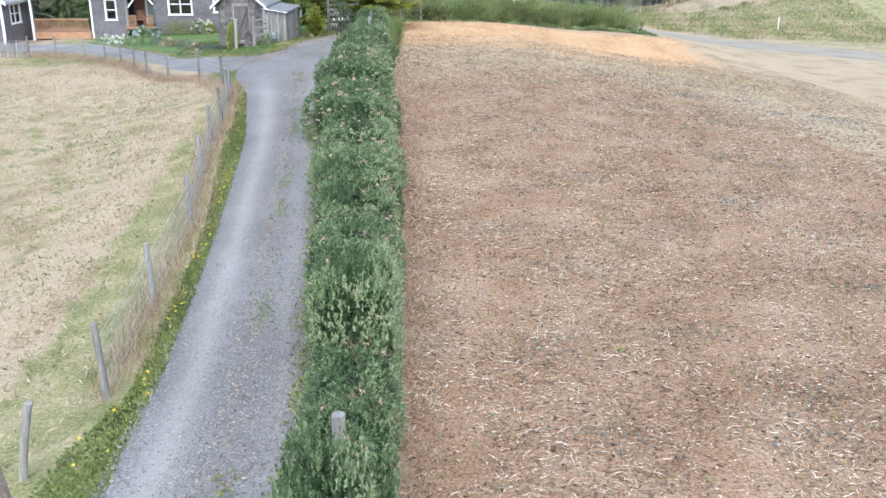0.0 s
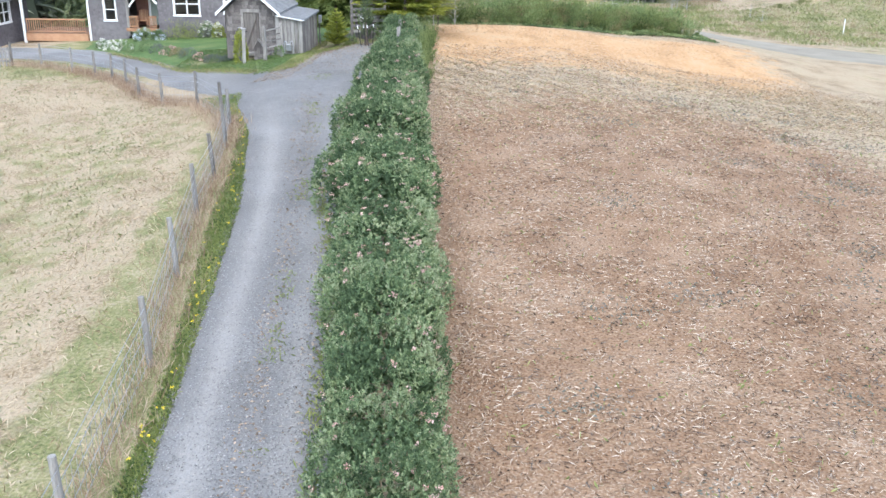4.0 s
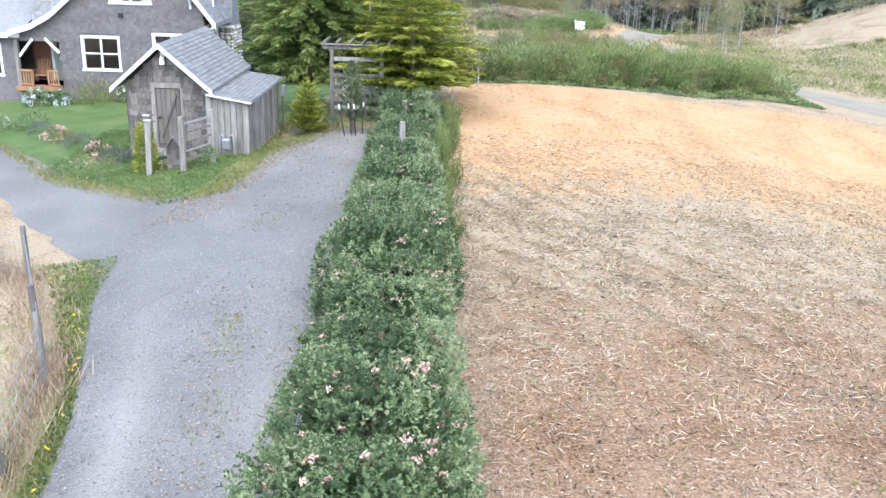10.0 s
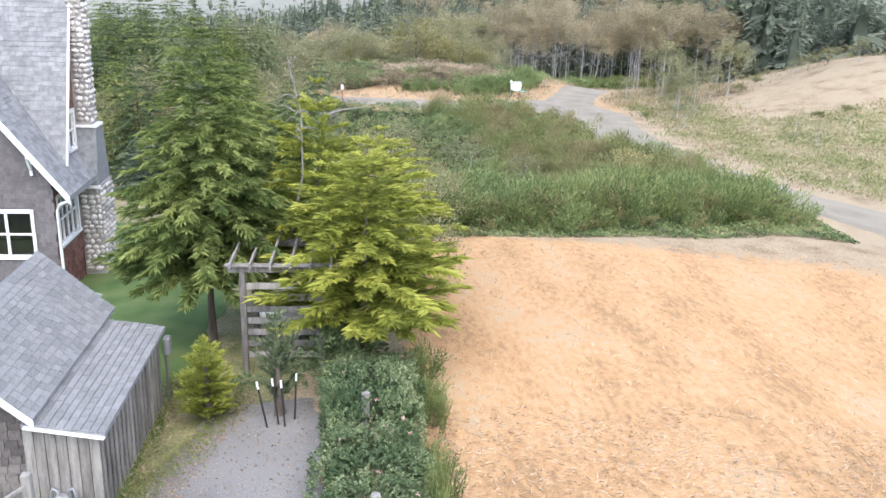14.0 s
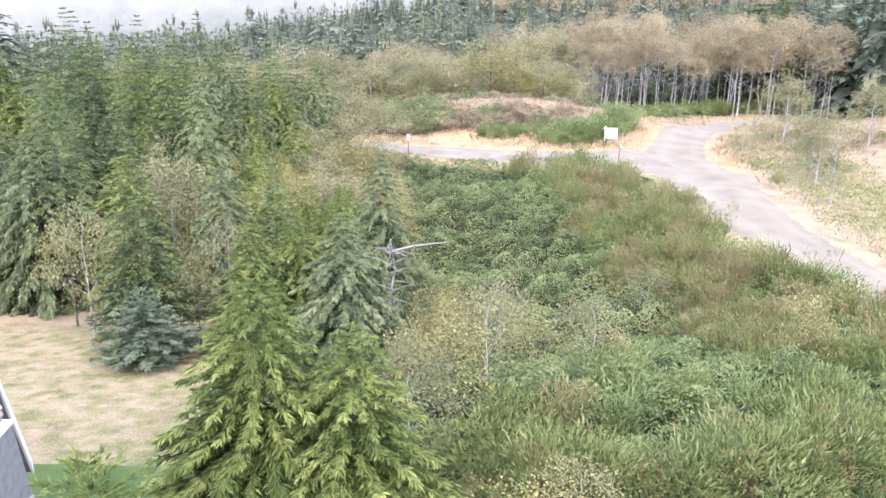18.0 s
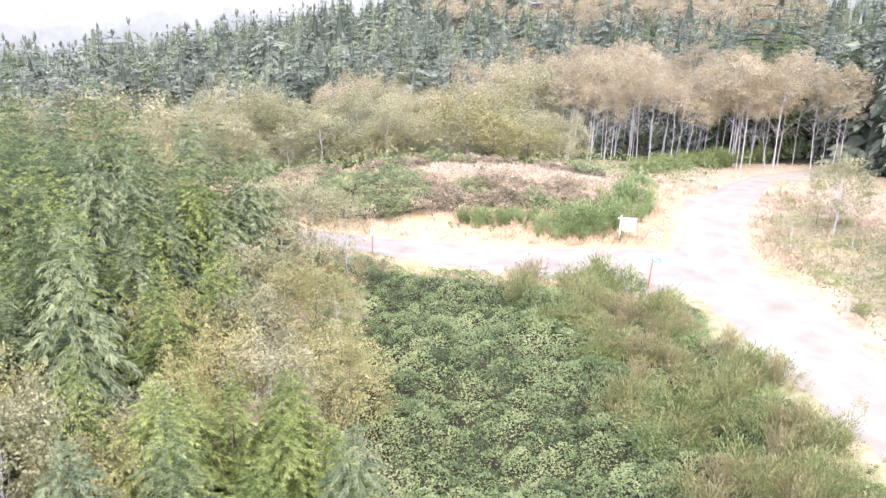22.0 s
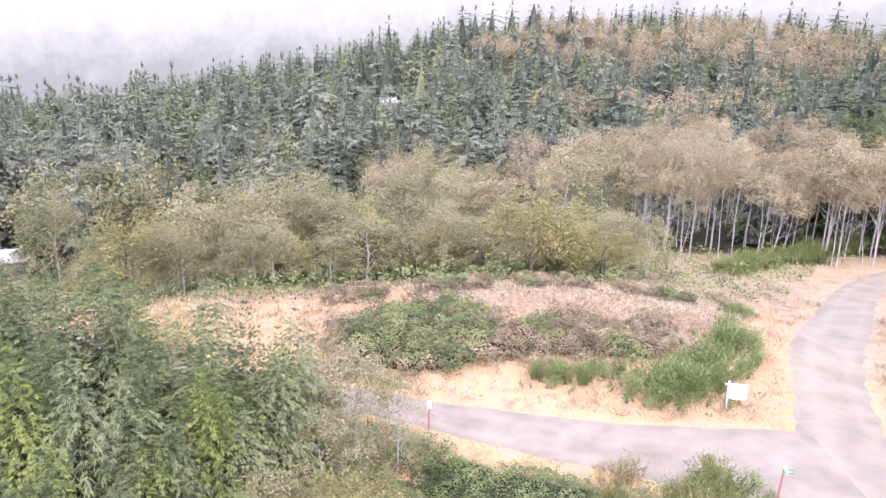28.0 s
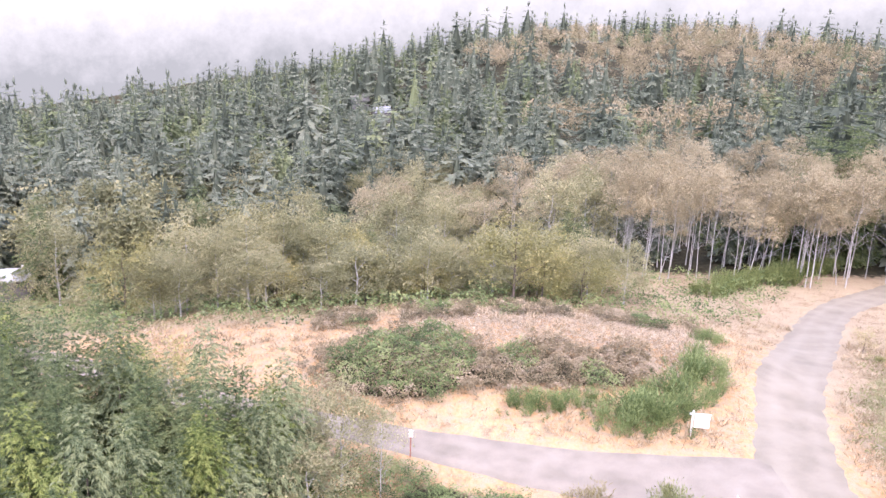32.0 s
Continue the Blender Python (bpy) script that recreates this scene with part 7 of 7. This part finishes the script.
for x, y, tx in ((-6.5, 55.3, -10), (-6.27, 55.4, -6), (-6.13, 55.3, -3), (-5.95, 55.6, 3)):
    t = thing("tree_stake", pose(x, y, gz(x, y), 0, tx, 0), "thin black tree stake with a white tip", "stake", "stakes round the young pine")
    part("rod", boxed((-0.018, -0.018, -0.2), (0.018, 0.018, 0.95)), M["black"], t)
    part("tip", boxed((-0.02, -0.02, 0.95), (0.02, 0.02, 1.12)), M["white"], t, "white painted tip")
for i in range(14):
    y = 57.5 + i * 0.55
    mound("thicket_shrub", -4.9 + g.uniform(-0.6, 0.5), y, 0.8, 1.3, M["hedge"], "dark evergreen shrub under the fir", 0.12, 700, "shrubs behind the hedge", seed=100 + i)
for i in range(4):
    plant("broom", -2.8 + g.uniform(-0.15, 0.15), 44.5 + i * 1.4 + g.uniform(-0.4, 0.4), g.uniform(0.2, 0.34), g.uniform(0.3, 0.6), group="broom beside the hedge")
for i in range(6):
    plant("broom", -3.15 + g.uniform(-0.2, 0.2), 50.5 + i * 1.4 + g.uniform(-0.4, 0.4), g.uniform(0.25, 0.45), g.uniform(0.35, 0.75), group="broom beside the hedge")

# chair in the entry
chair = thing("porch_chair", pose(-21.35, 65.5, 1.3, 0, 0, 5), "orange-brown slatted wooden porch chair", "chair")
part("seat", boxed((-0.27, -0.3, 0.32), (0.27, 0.25, 0.36), 0.01), M["cedar"], chair)
for k in range(5):
    part("back_slat", beam(bmesh.new(), (-0.2 + k * 0.1, 0.2, 0.34), (-0.26 + k * 0.13, 0.42, 1.0 - 0.03 * abs(k - 2)), 0.085, 0.02), M["cedar"], chair)
for sx_ in (-1, 1):
    part("arm", boxed((sx_ * 0.36 - 0.06, -0.35, 0.52), (sx_ * 0.36 + 0.06, 0.3, 0.55), 0.01), M["cedar"], chair)
    for y in (-0.28, 0.2):
        part("leg", boxed((sx_ * 0.32 - 0.03, y - 0.03, 0), (sx_ * 0.32 + 0.03, y + 0.03, 0.52)), M["cedar"], chair)

# garage and its picket fence at the drive's far end
gar = thing("garage", pose(-32, 62, gz(-32, 62)), "grey shingled garage with white trim and a window", "garage")
wpart("wall", slab([(-36, -0.5), (-29.3, -0.5), (-29.3, 3.3), (-32.6, 5.6), (-36, 3.3)], [rect(-35.2, 0.4, -34.0, 2.6)], "y", 62, 62.2), M["shingle"], gar)
tabs("siding", plane_surf((-36, 61.998, -0.4), (1, 0, 0), (0, 0, 1)), 6.7, 5.9, 0.135, 0.16, 0.016, M["siding"], gar, lambda a, b: inside([(-36, -0.5), (-29.3, -0.5), (-29.3, 3.3), (-32.6, 5.6), (-36, 3.3)], a - 36, b - 0.4) & ~((a - 36 > -35.3) & (a - 36 < -33.9) & (b - 0.4 > 0.3) & (b - 0.4 < 2.75)), seed=21)
wpart("side_wall", slab(rect(62.2, -0.5, 67, 3.3), [rect(63.2, 1.6, 64.6, 2.8)], "x", -29.5, -29.3), M["shingle"], gar)
tabs("side_siding", plane_surf((-29.298, 62, -0.4), (0, 1, 0), (0, 0, 1)), 5, 3.7, 0.135, 0.16, 0.016, M["siding"], gar, lambda a, b: ~((a + 62 > 63.1) & (a + 62 < 64.7) & (b - 0.4 > 1.5) & (b - 0.4 < 2.95)), seed=22)
window(gar, 63.2, 1.6, 64.6, 2.8, -29.3, "x", 1)
window(gar, -35.2, 0.4, -34.0, 2.6, 62, cols=1, rows=3)
wpart("roof", prism(bmesh.new(), [(-36.5, 3.05), (-32.65, 5.75), (-28.8, 3.05), (-28.8, 2.9), (-32.65, 5.6), (-36.5, 2.9)], "y", 61.6, 67.4), M["roof"], gar)
wpart("barge_board", prism(bmesh.new(), [(-36.5, 3.07), (-32.65, 5.77), (-28.8, 3.07), (-28.8, 2.85), (-32.65, 5.55), (-36.5, 2.85)], "y", 61.55, 61.598), M["white"], gar, "white barge board")
wpart("corner_board", boxed((-29.42, 61.96, -0.5), (-29.26, 62.02, 3.2)), M["white"], gar, "white corner board")
wpart("back_wall", boxed((-36, 66.9, -0.5), (-29.5, 67.05, 3.3)), M["shingle"], gar)
pick = thing("picket_fence", pose(-26.5, 54.4, gz(-26.5, 54.4)), "short weathered picket fence beside the driveway", "fence")
zf = gz(-26.5, 54.4)
for z in (0.3, 0.8):
    wpart("rail", boxed((-28.6, 54.42, zf + z), (-24.6, 54.47, zf + z + 0.08)), M["grey_wood"], pick)
for k in range(22):
    x = -28.55 + k * 0.185
    wpart("picket", boxed((x, 54.39, zf - 0.05), (x + 0.085, 54.42, zf + 1.05), 0.006), M["grey_wood"], pick)

# far houses in the woods
for x, y, s, lab in ((-19.8, 345, 0.55, "pale-roofed house among far conifers"), (-28, 372, 0.6, "tan-roofed house among far conifers"), (-50.5, 175, 0.42, "metal-roofed cabin among the trees")):
    z = gz(x, y)
    t = thing("distant_house", pose(x, y, z, 0, 0, 20) @ Matrix.Diagonal((s, s, s, 1)), lab, "house", "houses in the woods")
    part("walls", boxed((-4, -3, -3), (4, 3, 6.0)), M["siding"], t)
    h = 6.0
    part("roof", prism(bmesh.new(), [(-3.6, h - 0.2), (0, h + 2.2), (3.6, h - 0.2), (3.6, h), (0, h + 2.45), (-3.6, h)], "x", -4.6, 4.6), M["metal"] if y < 360 else M["grey_wood"], t, "pale sheet roof" if y < 360 else "weathered brown roof")
    part("chimney", boxed((1.5, -0.4, h + 1), (2.1, 0.2, h + 3.1)), M["stone"], t)


for x, y, s, sz in ((37.5, 187, 1.3, 1.7), (40.5, 189.5, 1.5, 2.0), (43.5, 188.5, 1.4, 1.85), (46.5, 192, 1.5, 2.05), (42, 194, 1.4, 1.9), (49, 195, 1.4, 1.8), (38.8, 192.5, 1.2, 1.6)):  # firs that end the grove
    plant("spruce_b", x, y, s, sz, "tall dark spruce beside the alder grove", "spruces beside the grove", turn=x * 37)
# ---------------------------------------------------------------- far woods
def far_tree(r, droop, taper, seed, whorls, arms):
    """A conifer 12 m high, seen from afar: whorls of hanging boughs, each a broad spray with smaller ones along it."""
    g = np.random.default_rng(seed)
    at, along, up, length, width, tone = [], [], [], [], [], []
    for w in range(whorls):
        f = 1 - (1 - (w + g.uniform(0.1, 0.8)) / whorls) ** 1.4
        n = max(4, int(round(arms * (1 - 0.4 * f))))
        a = g.uniform(0, 6.28) + 6.283 * (np.arange(n) + g.uniform(-0.35, 0.35, n)) / n
        reach = (r * (1 - f) ** taper * (0.75 + 0.25 * min(1, f / 0.15)) + 0.05) * g.uniform(0.62, 1.12, n)
        d, side = np.stack([np.cos(a), np.sin(a), a * 0], 1), np.stack([-np.sin(a), np.cos(a), a * 0], 1)
        root = d * (0.12 * reach)[:, None]
        root[:, 2] = 12 * (0.05 + 0.9 * f) + g.normal(0, 0.12, n)
        fall = -droop * g.uniform(0.6, 1.4, n) + 1.1 * max(0, f - 0.55)
        way = d.copy()
        way[:, 2] = fall
        mood = g.normal(0, 0.07, n)
        at.append(root), along.append(way), length.append(reach), width.append(reach * 0.32)
        up.append(np.array([0, 0, 1.0]) + g.normal(0, 0.25, (n, 3)) + d * 0.3), tone.append(mood - 0.07)
        for u, turn in ((0.3, 1.1), (0.35, -1.0), (0.5, 0.8), (0.52, -0.85), (0.66, 0.5), (0.68, -0.5), (0.78, 0.0)):
            v = u + g.normal(0, 0.05, n)
            q = turn + g.normal(0, 0.25, n)
            at.append(root + way * (v * reach)[:, None] + np.array([0, 0, 0.05]))
            ray = d * np.cos(q)[:, None] + side * np.sin(q)[:, None]
            ray[:, 2] = fall - g.uniform(0.0, 0.9, n) + 0.3
            L = np.minimum(reach * g.uniform(0.26, 0.48, n), 1.4)
            along.append(ray), length.append(L), width.append(L * g.uniform(0.35, 0.6, n))
            up.append(np.array([0, 0, 1.0]) + g.normal(0, 0.35, (n, 3)) + d * 0.3), tone.append(mood + 0.12 * (u - 0.4) + g.normal(0, 0.05, n))
    a = np.arange(5) * 1.257
    tip = np.stack([np.cos(a) * 0.12, np.sin(a) * 0.12, np.full(5, 1.0)], 1)
    at.append(np.tile((0, 0, 10.0), (5, 1))), along.append(tip), up.append(np.stack([np.cos(a), np.sin(a), a * 0], 1))
    length.append(g.uniform(1.1, 2.0, 5)), width.append(np.full(5, 0.26)), tone.append(np.full(5, 0.03))
    V, F = leaves(*(np.concatenate(q) for q in (at, along, up, length, width)))
    return V, F, np.concatenate(tone)


FORMS = ((3.5, 0.30, 0.72), (2.9, 0.45, 0.8), (4.0, 0.38, 0.62), (3.2, 0.25, 0.7), (3.7, 0.55, 0.55))
FAR = {True: [far_tree(*form, 300 + i, 11, 7) for i, form in enumerate(FORMS)], False: [far_tree(*form, 310 + i, 8, 5) for i, form in enumerate(FORMS)]}


def far_conifers(name, x, y, hlo, hhi, mat, seed, label, fine=True):
    """Many conifers far off in one mesh: each stem with its own turn, height and girth, round a slim core darkened as
    the crown's inner shade.
    """
    g = np.random.default_rng(seed)
    n = len(x)
    h = g.uniform(hlo, hhi, n) * g.choice([0.6, 0.8, 1.0, 1.0, 1.2], n)
    girth, zb, mood, turn = h / 12 * g.uniform(0.95, 1.45, n), lie(x, y), g.normal(0, 0.11, n), g.uniform(0, 6.28, n)
    which = g.integers(0, len(FAR[fine]), n)
    verts, tones = [], []
    for k, (V, F, tone) in enumerate(FAR[fine]):
        i = np.nonzero(which == k)[0]
        c, q = np.cos(turn[i])[:, None], np.sin(turn[i])[:, None]
        X = x[i][:, None] + girth[i][:, None] * (c * V[:, 0] - q * V[:, 1])
        Y = y[i][:, None] + girth[i][:, None] * (q * V[:, 0] + c * V[:, 1])
        Z = zb[i][:, None] + (h[i] / 12)[:, None] * V[:, 2]
        verts.append(np.stack([X, Y, Z], -1).reshape(-1, 3))
        tones.append((mood[i][:, None] + tone[None]).ravel())
    V = np.concatenate(verts)
    tree = tagged(new(name, mesh_of(name, V, np.arange(len(V)).reshape(-1, 4), mat, tone=np.concatenate(tones))), label, "woods", kind="stuff")
    # filler cone in each crown, toned darker to paint the shade inside it
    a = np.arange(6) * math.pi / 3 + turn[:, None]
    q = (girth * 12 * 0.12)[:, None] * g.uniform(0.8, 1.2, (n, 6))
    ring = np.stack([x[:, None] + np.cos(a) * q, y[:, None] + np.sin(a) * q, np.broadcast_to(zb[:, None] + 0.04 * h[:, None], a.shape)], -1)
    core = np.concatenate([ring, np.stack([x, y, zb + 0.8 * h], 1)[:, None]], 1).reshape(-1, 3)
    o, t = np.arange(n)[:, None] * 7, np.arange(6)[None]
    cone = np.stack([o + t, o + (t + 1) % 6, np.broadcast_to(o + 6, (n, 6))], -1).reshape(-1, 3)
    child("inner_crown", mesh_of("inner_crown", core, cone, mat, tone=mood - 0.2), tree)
    return tree


def far_broadleaf(name, x, y, hlo, hhi, mat, seed, label, clumps=12, each=14):
    """Many round-headed trees far off in one mesh, each a heap of leafy clumps."""
    g = np.random.default_rng(seed)
    n = len(x)
    h, mood = g.uniform(hlo, hhi, n), g.normal(0, 0.10, n)
    c = np.stack([x, y, lie(x, y) + h * 0.62], 1)
    d = directions(n * clumps, g)
    d[:, 2] = np.where(d[:, 2] < -0.5, -d[:, 2], d[:, 2])
    c = np.repeat(c, clumps, 0) + d * g.uniform(0.5, 1, (n * clumps, 1)) * np.repeat(np.stack([h * 0.27, h * 0.27, h * 0.33], 1), clumps, 0)
    H, N = np.repeat(h, clumps * each), n * clumps * each
    p = np.repeat(c, each, 0) + directions(N, g) * (H * 0.11 * g.uniform(0.2, 1, N) ** 0.5)[:, None]
    s = H * g.uniform(0.03, 0.06, N)
    V, F = leaves(p, directions(N, g), directions(N, g) * 0.7 + np.array([0, 0, 1.0]), s, s * 0.7)
    tone = np.repeat(np.repeat(mood, clumps) + g.normal(0, 0.07, n * clumps), each) + g.normal(0, 0.03, N)
    return tagged(new(name, mesh_of(name, V, F, mat, tone=tone)), label, "woods", kind="stuff")


x, y = uniform(1250, -150, 160, 210, 332)
tan_near = np.exp(-(((x - 48) / 34) ** 2 + ((y - 300) / 26) ** 2)) > 0.5
ok = ~tan_near & (np.hypot(x + 18, y - 318) > 9)
pale = g.random(len(x)) < 0.3
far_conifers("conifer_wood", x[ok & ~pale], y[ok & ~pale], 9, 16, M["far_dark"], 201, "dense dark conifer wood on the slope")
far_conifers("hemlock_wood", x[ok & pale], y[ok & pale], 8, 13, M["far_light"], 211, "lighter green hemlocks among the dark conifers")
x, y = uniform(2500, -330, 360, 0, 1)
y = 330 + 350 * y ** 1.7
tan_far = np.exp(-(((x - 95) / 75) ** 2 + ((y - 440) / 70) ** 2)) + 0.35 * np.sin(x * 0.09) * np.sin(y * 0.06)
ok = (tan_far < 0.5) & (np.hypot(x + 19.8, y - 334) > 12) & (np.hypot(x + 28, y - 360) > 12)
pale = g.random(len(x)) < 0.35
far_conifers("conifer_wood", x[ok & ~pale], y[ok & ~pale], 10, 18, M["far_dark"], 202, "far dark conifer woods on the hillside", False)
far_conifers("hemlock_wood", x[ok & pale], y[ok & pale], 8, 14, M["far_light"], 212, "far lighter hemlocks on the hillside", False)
x, y = uniform(2500, 0, 230, 262, 590)
ok = (np.exp(-(((x - 48) / 34) ** 2 + ((y - 300) / 26) ** 2)) > 0.42) | (np.exp(-(((x - 95) / 75) ** 2 + ((y - 440) / 70) ** 2)) + 0.35 * np.sin(x * 0.09) * np.sin(y * 0.06) > 0.45)
far_broadleaf("alder_wood", x[ok], y[ok], 8, 13, M["far_tan"], 203, "tan alder stand on the far hillside")
x, y = uniform(260, -150, -34, 168, 232)
ok = np.hypot(x + 48, y - 170) > 9
x, y = x[ok], y[ok]
far_broadleaf("mixed_wood", x, y, 7, 11, M["olive"], 204, "olive mixed wood at the slope's foot", 20, 22)
x, y = uniform(110, -120, -20, 178, 232)
far_conifers("conifer_wood", x, y, 9, 13, M["far_dark"], 213, "dark conifers among the mixed wood")
x, y = uniform(330, -160, -42, 90, 180)
ok = np.abs((x + 28.5) + 0.475 * (y - 130)) > 5
x, y = x[ok], y[ok]
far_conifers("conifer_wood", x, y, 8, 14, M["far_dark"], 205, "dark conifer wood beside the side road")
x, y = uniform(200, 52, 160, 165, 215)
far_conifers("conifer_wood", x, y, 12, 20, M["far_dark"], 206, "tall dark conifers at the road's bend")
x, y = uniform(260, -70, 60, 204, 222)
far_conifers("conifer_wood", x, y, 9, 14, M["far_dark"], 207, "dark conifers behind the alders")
x, y = uniform(330, -75, 12, 157, 184)
far_broadleaf("undergrowth", x, y, 2.2, 4.5, M["olive"], 208, "olive and tan bushes under the wood's edge")
x, y = uniform(120, 14, 60, 180, 212)
far_broadleaf("undergrowth", x, y, 1.5, 3.5, M["bramble"], 209, "green undergrowth below the alders")
x, y = uniform(170, 8, 62, 186, 212)
far_conifers("young_conifers", x, y, 3, 7, M["far_dark"], 214, "young dark conifers behind the white stems")

# ---------------------------------------------------------------- dead trees and the hose
def snag(x, y, h, seed, label, twigs=26, r=0.10, start=0.35, reach=1.0):
    g = np.random.default_rng(seed)
    t = thing("dead_tree", pose(x, y, gz(x, y)), label, "tree")
    pts = [Vector((0.03 * h * math.sin(k * 1.7 + seed), 0.03 * h * math.cos(k * 1.3), h * k / 5)) for k in range(6)]
    V, F = tube(pts, [r * (1 - 0.16 * k) for k in range(6)], 7)
    child("trunk", mesh_of("trunk", V, F, M["lichen"], True), t)
    for k in range(twigs):
        f = g.uniform(start, 1)
        b = Vector((0, 0, h * f))
        a = g.uniform(0, 6.28)
        q = reach * g.uniform(0.5, 1.5) * (1.3 - f * 0.6)
        tip = b + Vector((math.cos(a) * q, math.sin(a) * q, g.uniform(-0.3, 0.5) * q))
        V, F = tube([b, b.lerp(tip, 0.5) + Vector((0, 0, 0.08)), tip], [0.28 * r, 0.18 * r, 0.006], 4)
        child("branch", mesh_of("branch", V, F, M["lichen"]), t)
    if seed == 1:
        V, F = tube([(0.1, 0, h * 0.93), (0.9, -0.2, h * 0.98), (2.3, -0.3, h * 1.02)], [0.06, 0.045, 0.015], 5)
        child("branch", mesh_of("branch", V, F, M["lichen"]), t, "long broken top branch")
    return t


snag(-6.9, 85.9, 5.7, 1, "bleached dead tree with bare grey branches", 30, 0.11, 0.5)
snag(-6.2, 60.4, 7.3, 2, "lichen-grey dead tree among the firs", 26, 0.055, 0.72, 0.45)
snag(-9.2, 115, 4.5, 3, "bare dead tree leaning out of the thicket", 16)
hose = thing("garden_hose", pose(-12.9, 64.6, gz(-12.9, 64.6) + 0.06), "coiled pale green garden hose on the lawn", "hose")
V, F = tube([(0.34 * math.cos(k * 0.5) * (1 - 0.004 * k), 0.34 * math.sin(k * 0.5) * (1 - 0.004 * k), 0.012 * (k % 13) * 0.4) for k in range(64)], [0.014] * 64, 6)
child("coil", mesh_of("coil", V, F, M["door_green"], True), hose)

# ---------------------------------------------------------------- glowing backdrop painted as fog beyond the slope
fog = bpy.data.materials.new("fog")
fog.use_nodes = True
n, l = fog.node_tree.nodes, fog.node_tree.links
n.remove(n["Principled BSDF"])
# the sheet emits its own light; the fog's brightness is put into it
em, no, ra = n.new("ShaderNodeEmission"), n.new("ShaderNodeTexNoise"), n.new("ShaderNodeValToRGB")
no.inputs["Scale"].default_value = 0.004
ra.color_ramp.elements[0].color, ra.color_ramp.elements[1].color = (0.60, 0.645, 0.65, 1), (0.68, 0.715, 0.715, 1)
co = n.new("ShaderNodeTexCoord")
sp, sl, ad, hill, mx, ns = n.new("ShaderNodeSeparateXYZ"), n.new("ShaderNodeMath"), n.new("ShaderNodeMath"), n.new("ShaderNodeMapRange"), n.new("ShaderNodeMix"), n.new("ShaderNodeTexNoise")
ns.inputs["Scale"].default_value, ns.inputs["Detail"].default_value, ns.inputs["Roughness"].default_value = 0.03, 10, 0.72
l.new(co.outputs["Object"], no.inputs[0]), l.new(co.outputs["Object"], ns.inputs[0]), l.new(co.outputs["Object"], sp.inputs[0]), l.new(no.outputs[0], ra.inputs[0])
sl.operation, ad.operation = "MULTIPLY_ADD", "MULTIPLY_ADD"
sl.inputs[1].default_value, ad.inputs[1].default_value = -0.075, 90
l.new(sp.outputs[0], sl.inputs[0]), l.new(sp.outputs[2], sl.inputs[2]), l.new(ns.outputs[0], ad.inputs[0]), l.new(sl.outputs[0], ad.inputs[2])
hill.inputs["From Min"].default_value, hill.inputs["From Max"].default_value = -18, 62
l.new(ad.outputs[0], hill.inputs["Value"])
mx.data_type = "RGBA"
# distant hill with its haze painted in: darker low, paler upwards
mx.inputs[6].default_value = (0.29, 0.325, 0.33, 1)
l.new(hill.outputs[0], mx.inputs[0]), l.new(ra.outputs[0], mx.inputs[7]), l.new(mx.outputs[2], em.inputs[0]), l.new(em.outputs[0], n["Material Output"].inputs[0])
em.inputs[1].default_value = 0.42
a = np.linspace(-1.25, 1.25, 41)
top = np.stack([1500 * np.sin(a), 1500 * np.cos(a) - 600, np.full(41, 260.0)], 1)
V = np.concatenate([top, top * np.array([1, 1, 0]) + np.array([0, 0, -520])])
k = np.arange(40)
tagged(new("backdrop", mesh_of("backdrop", V, np.stack([k, k + 1, k + 42, k + 41], 1), fog, True)), "glowing backdrop painted as a pale fog bank and hazy hill beyond the wooded slope", "fog", kind="structure")
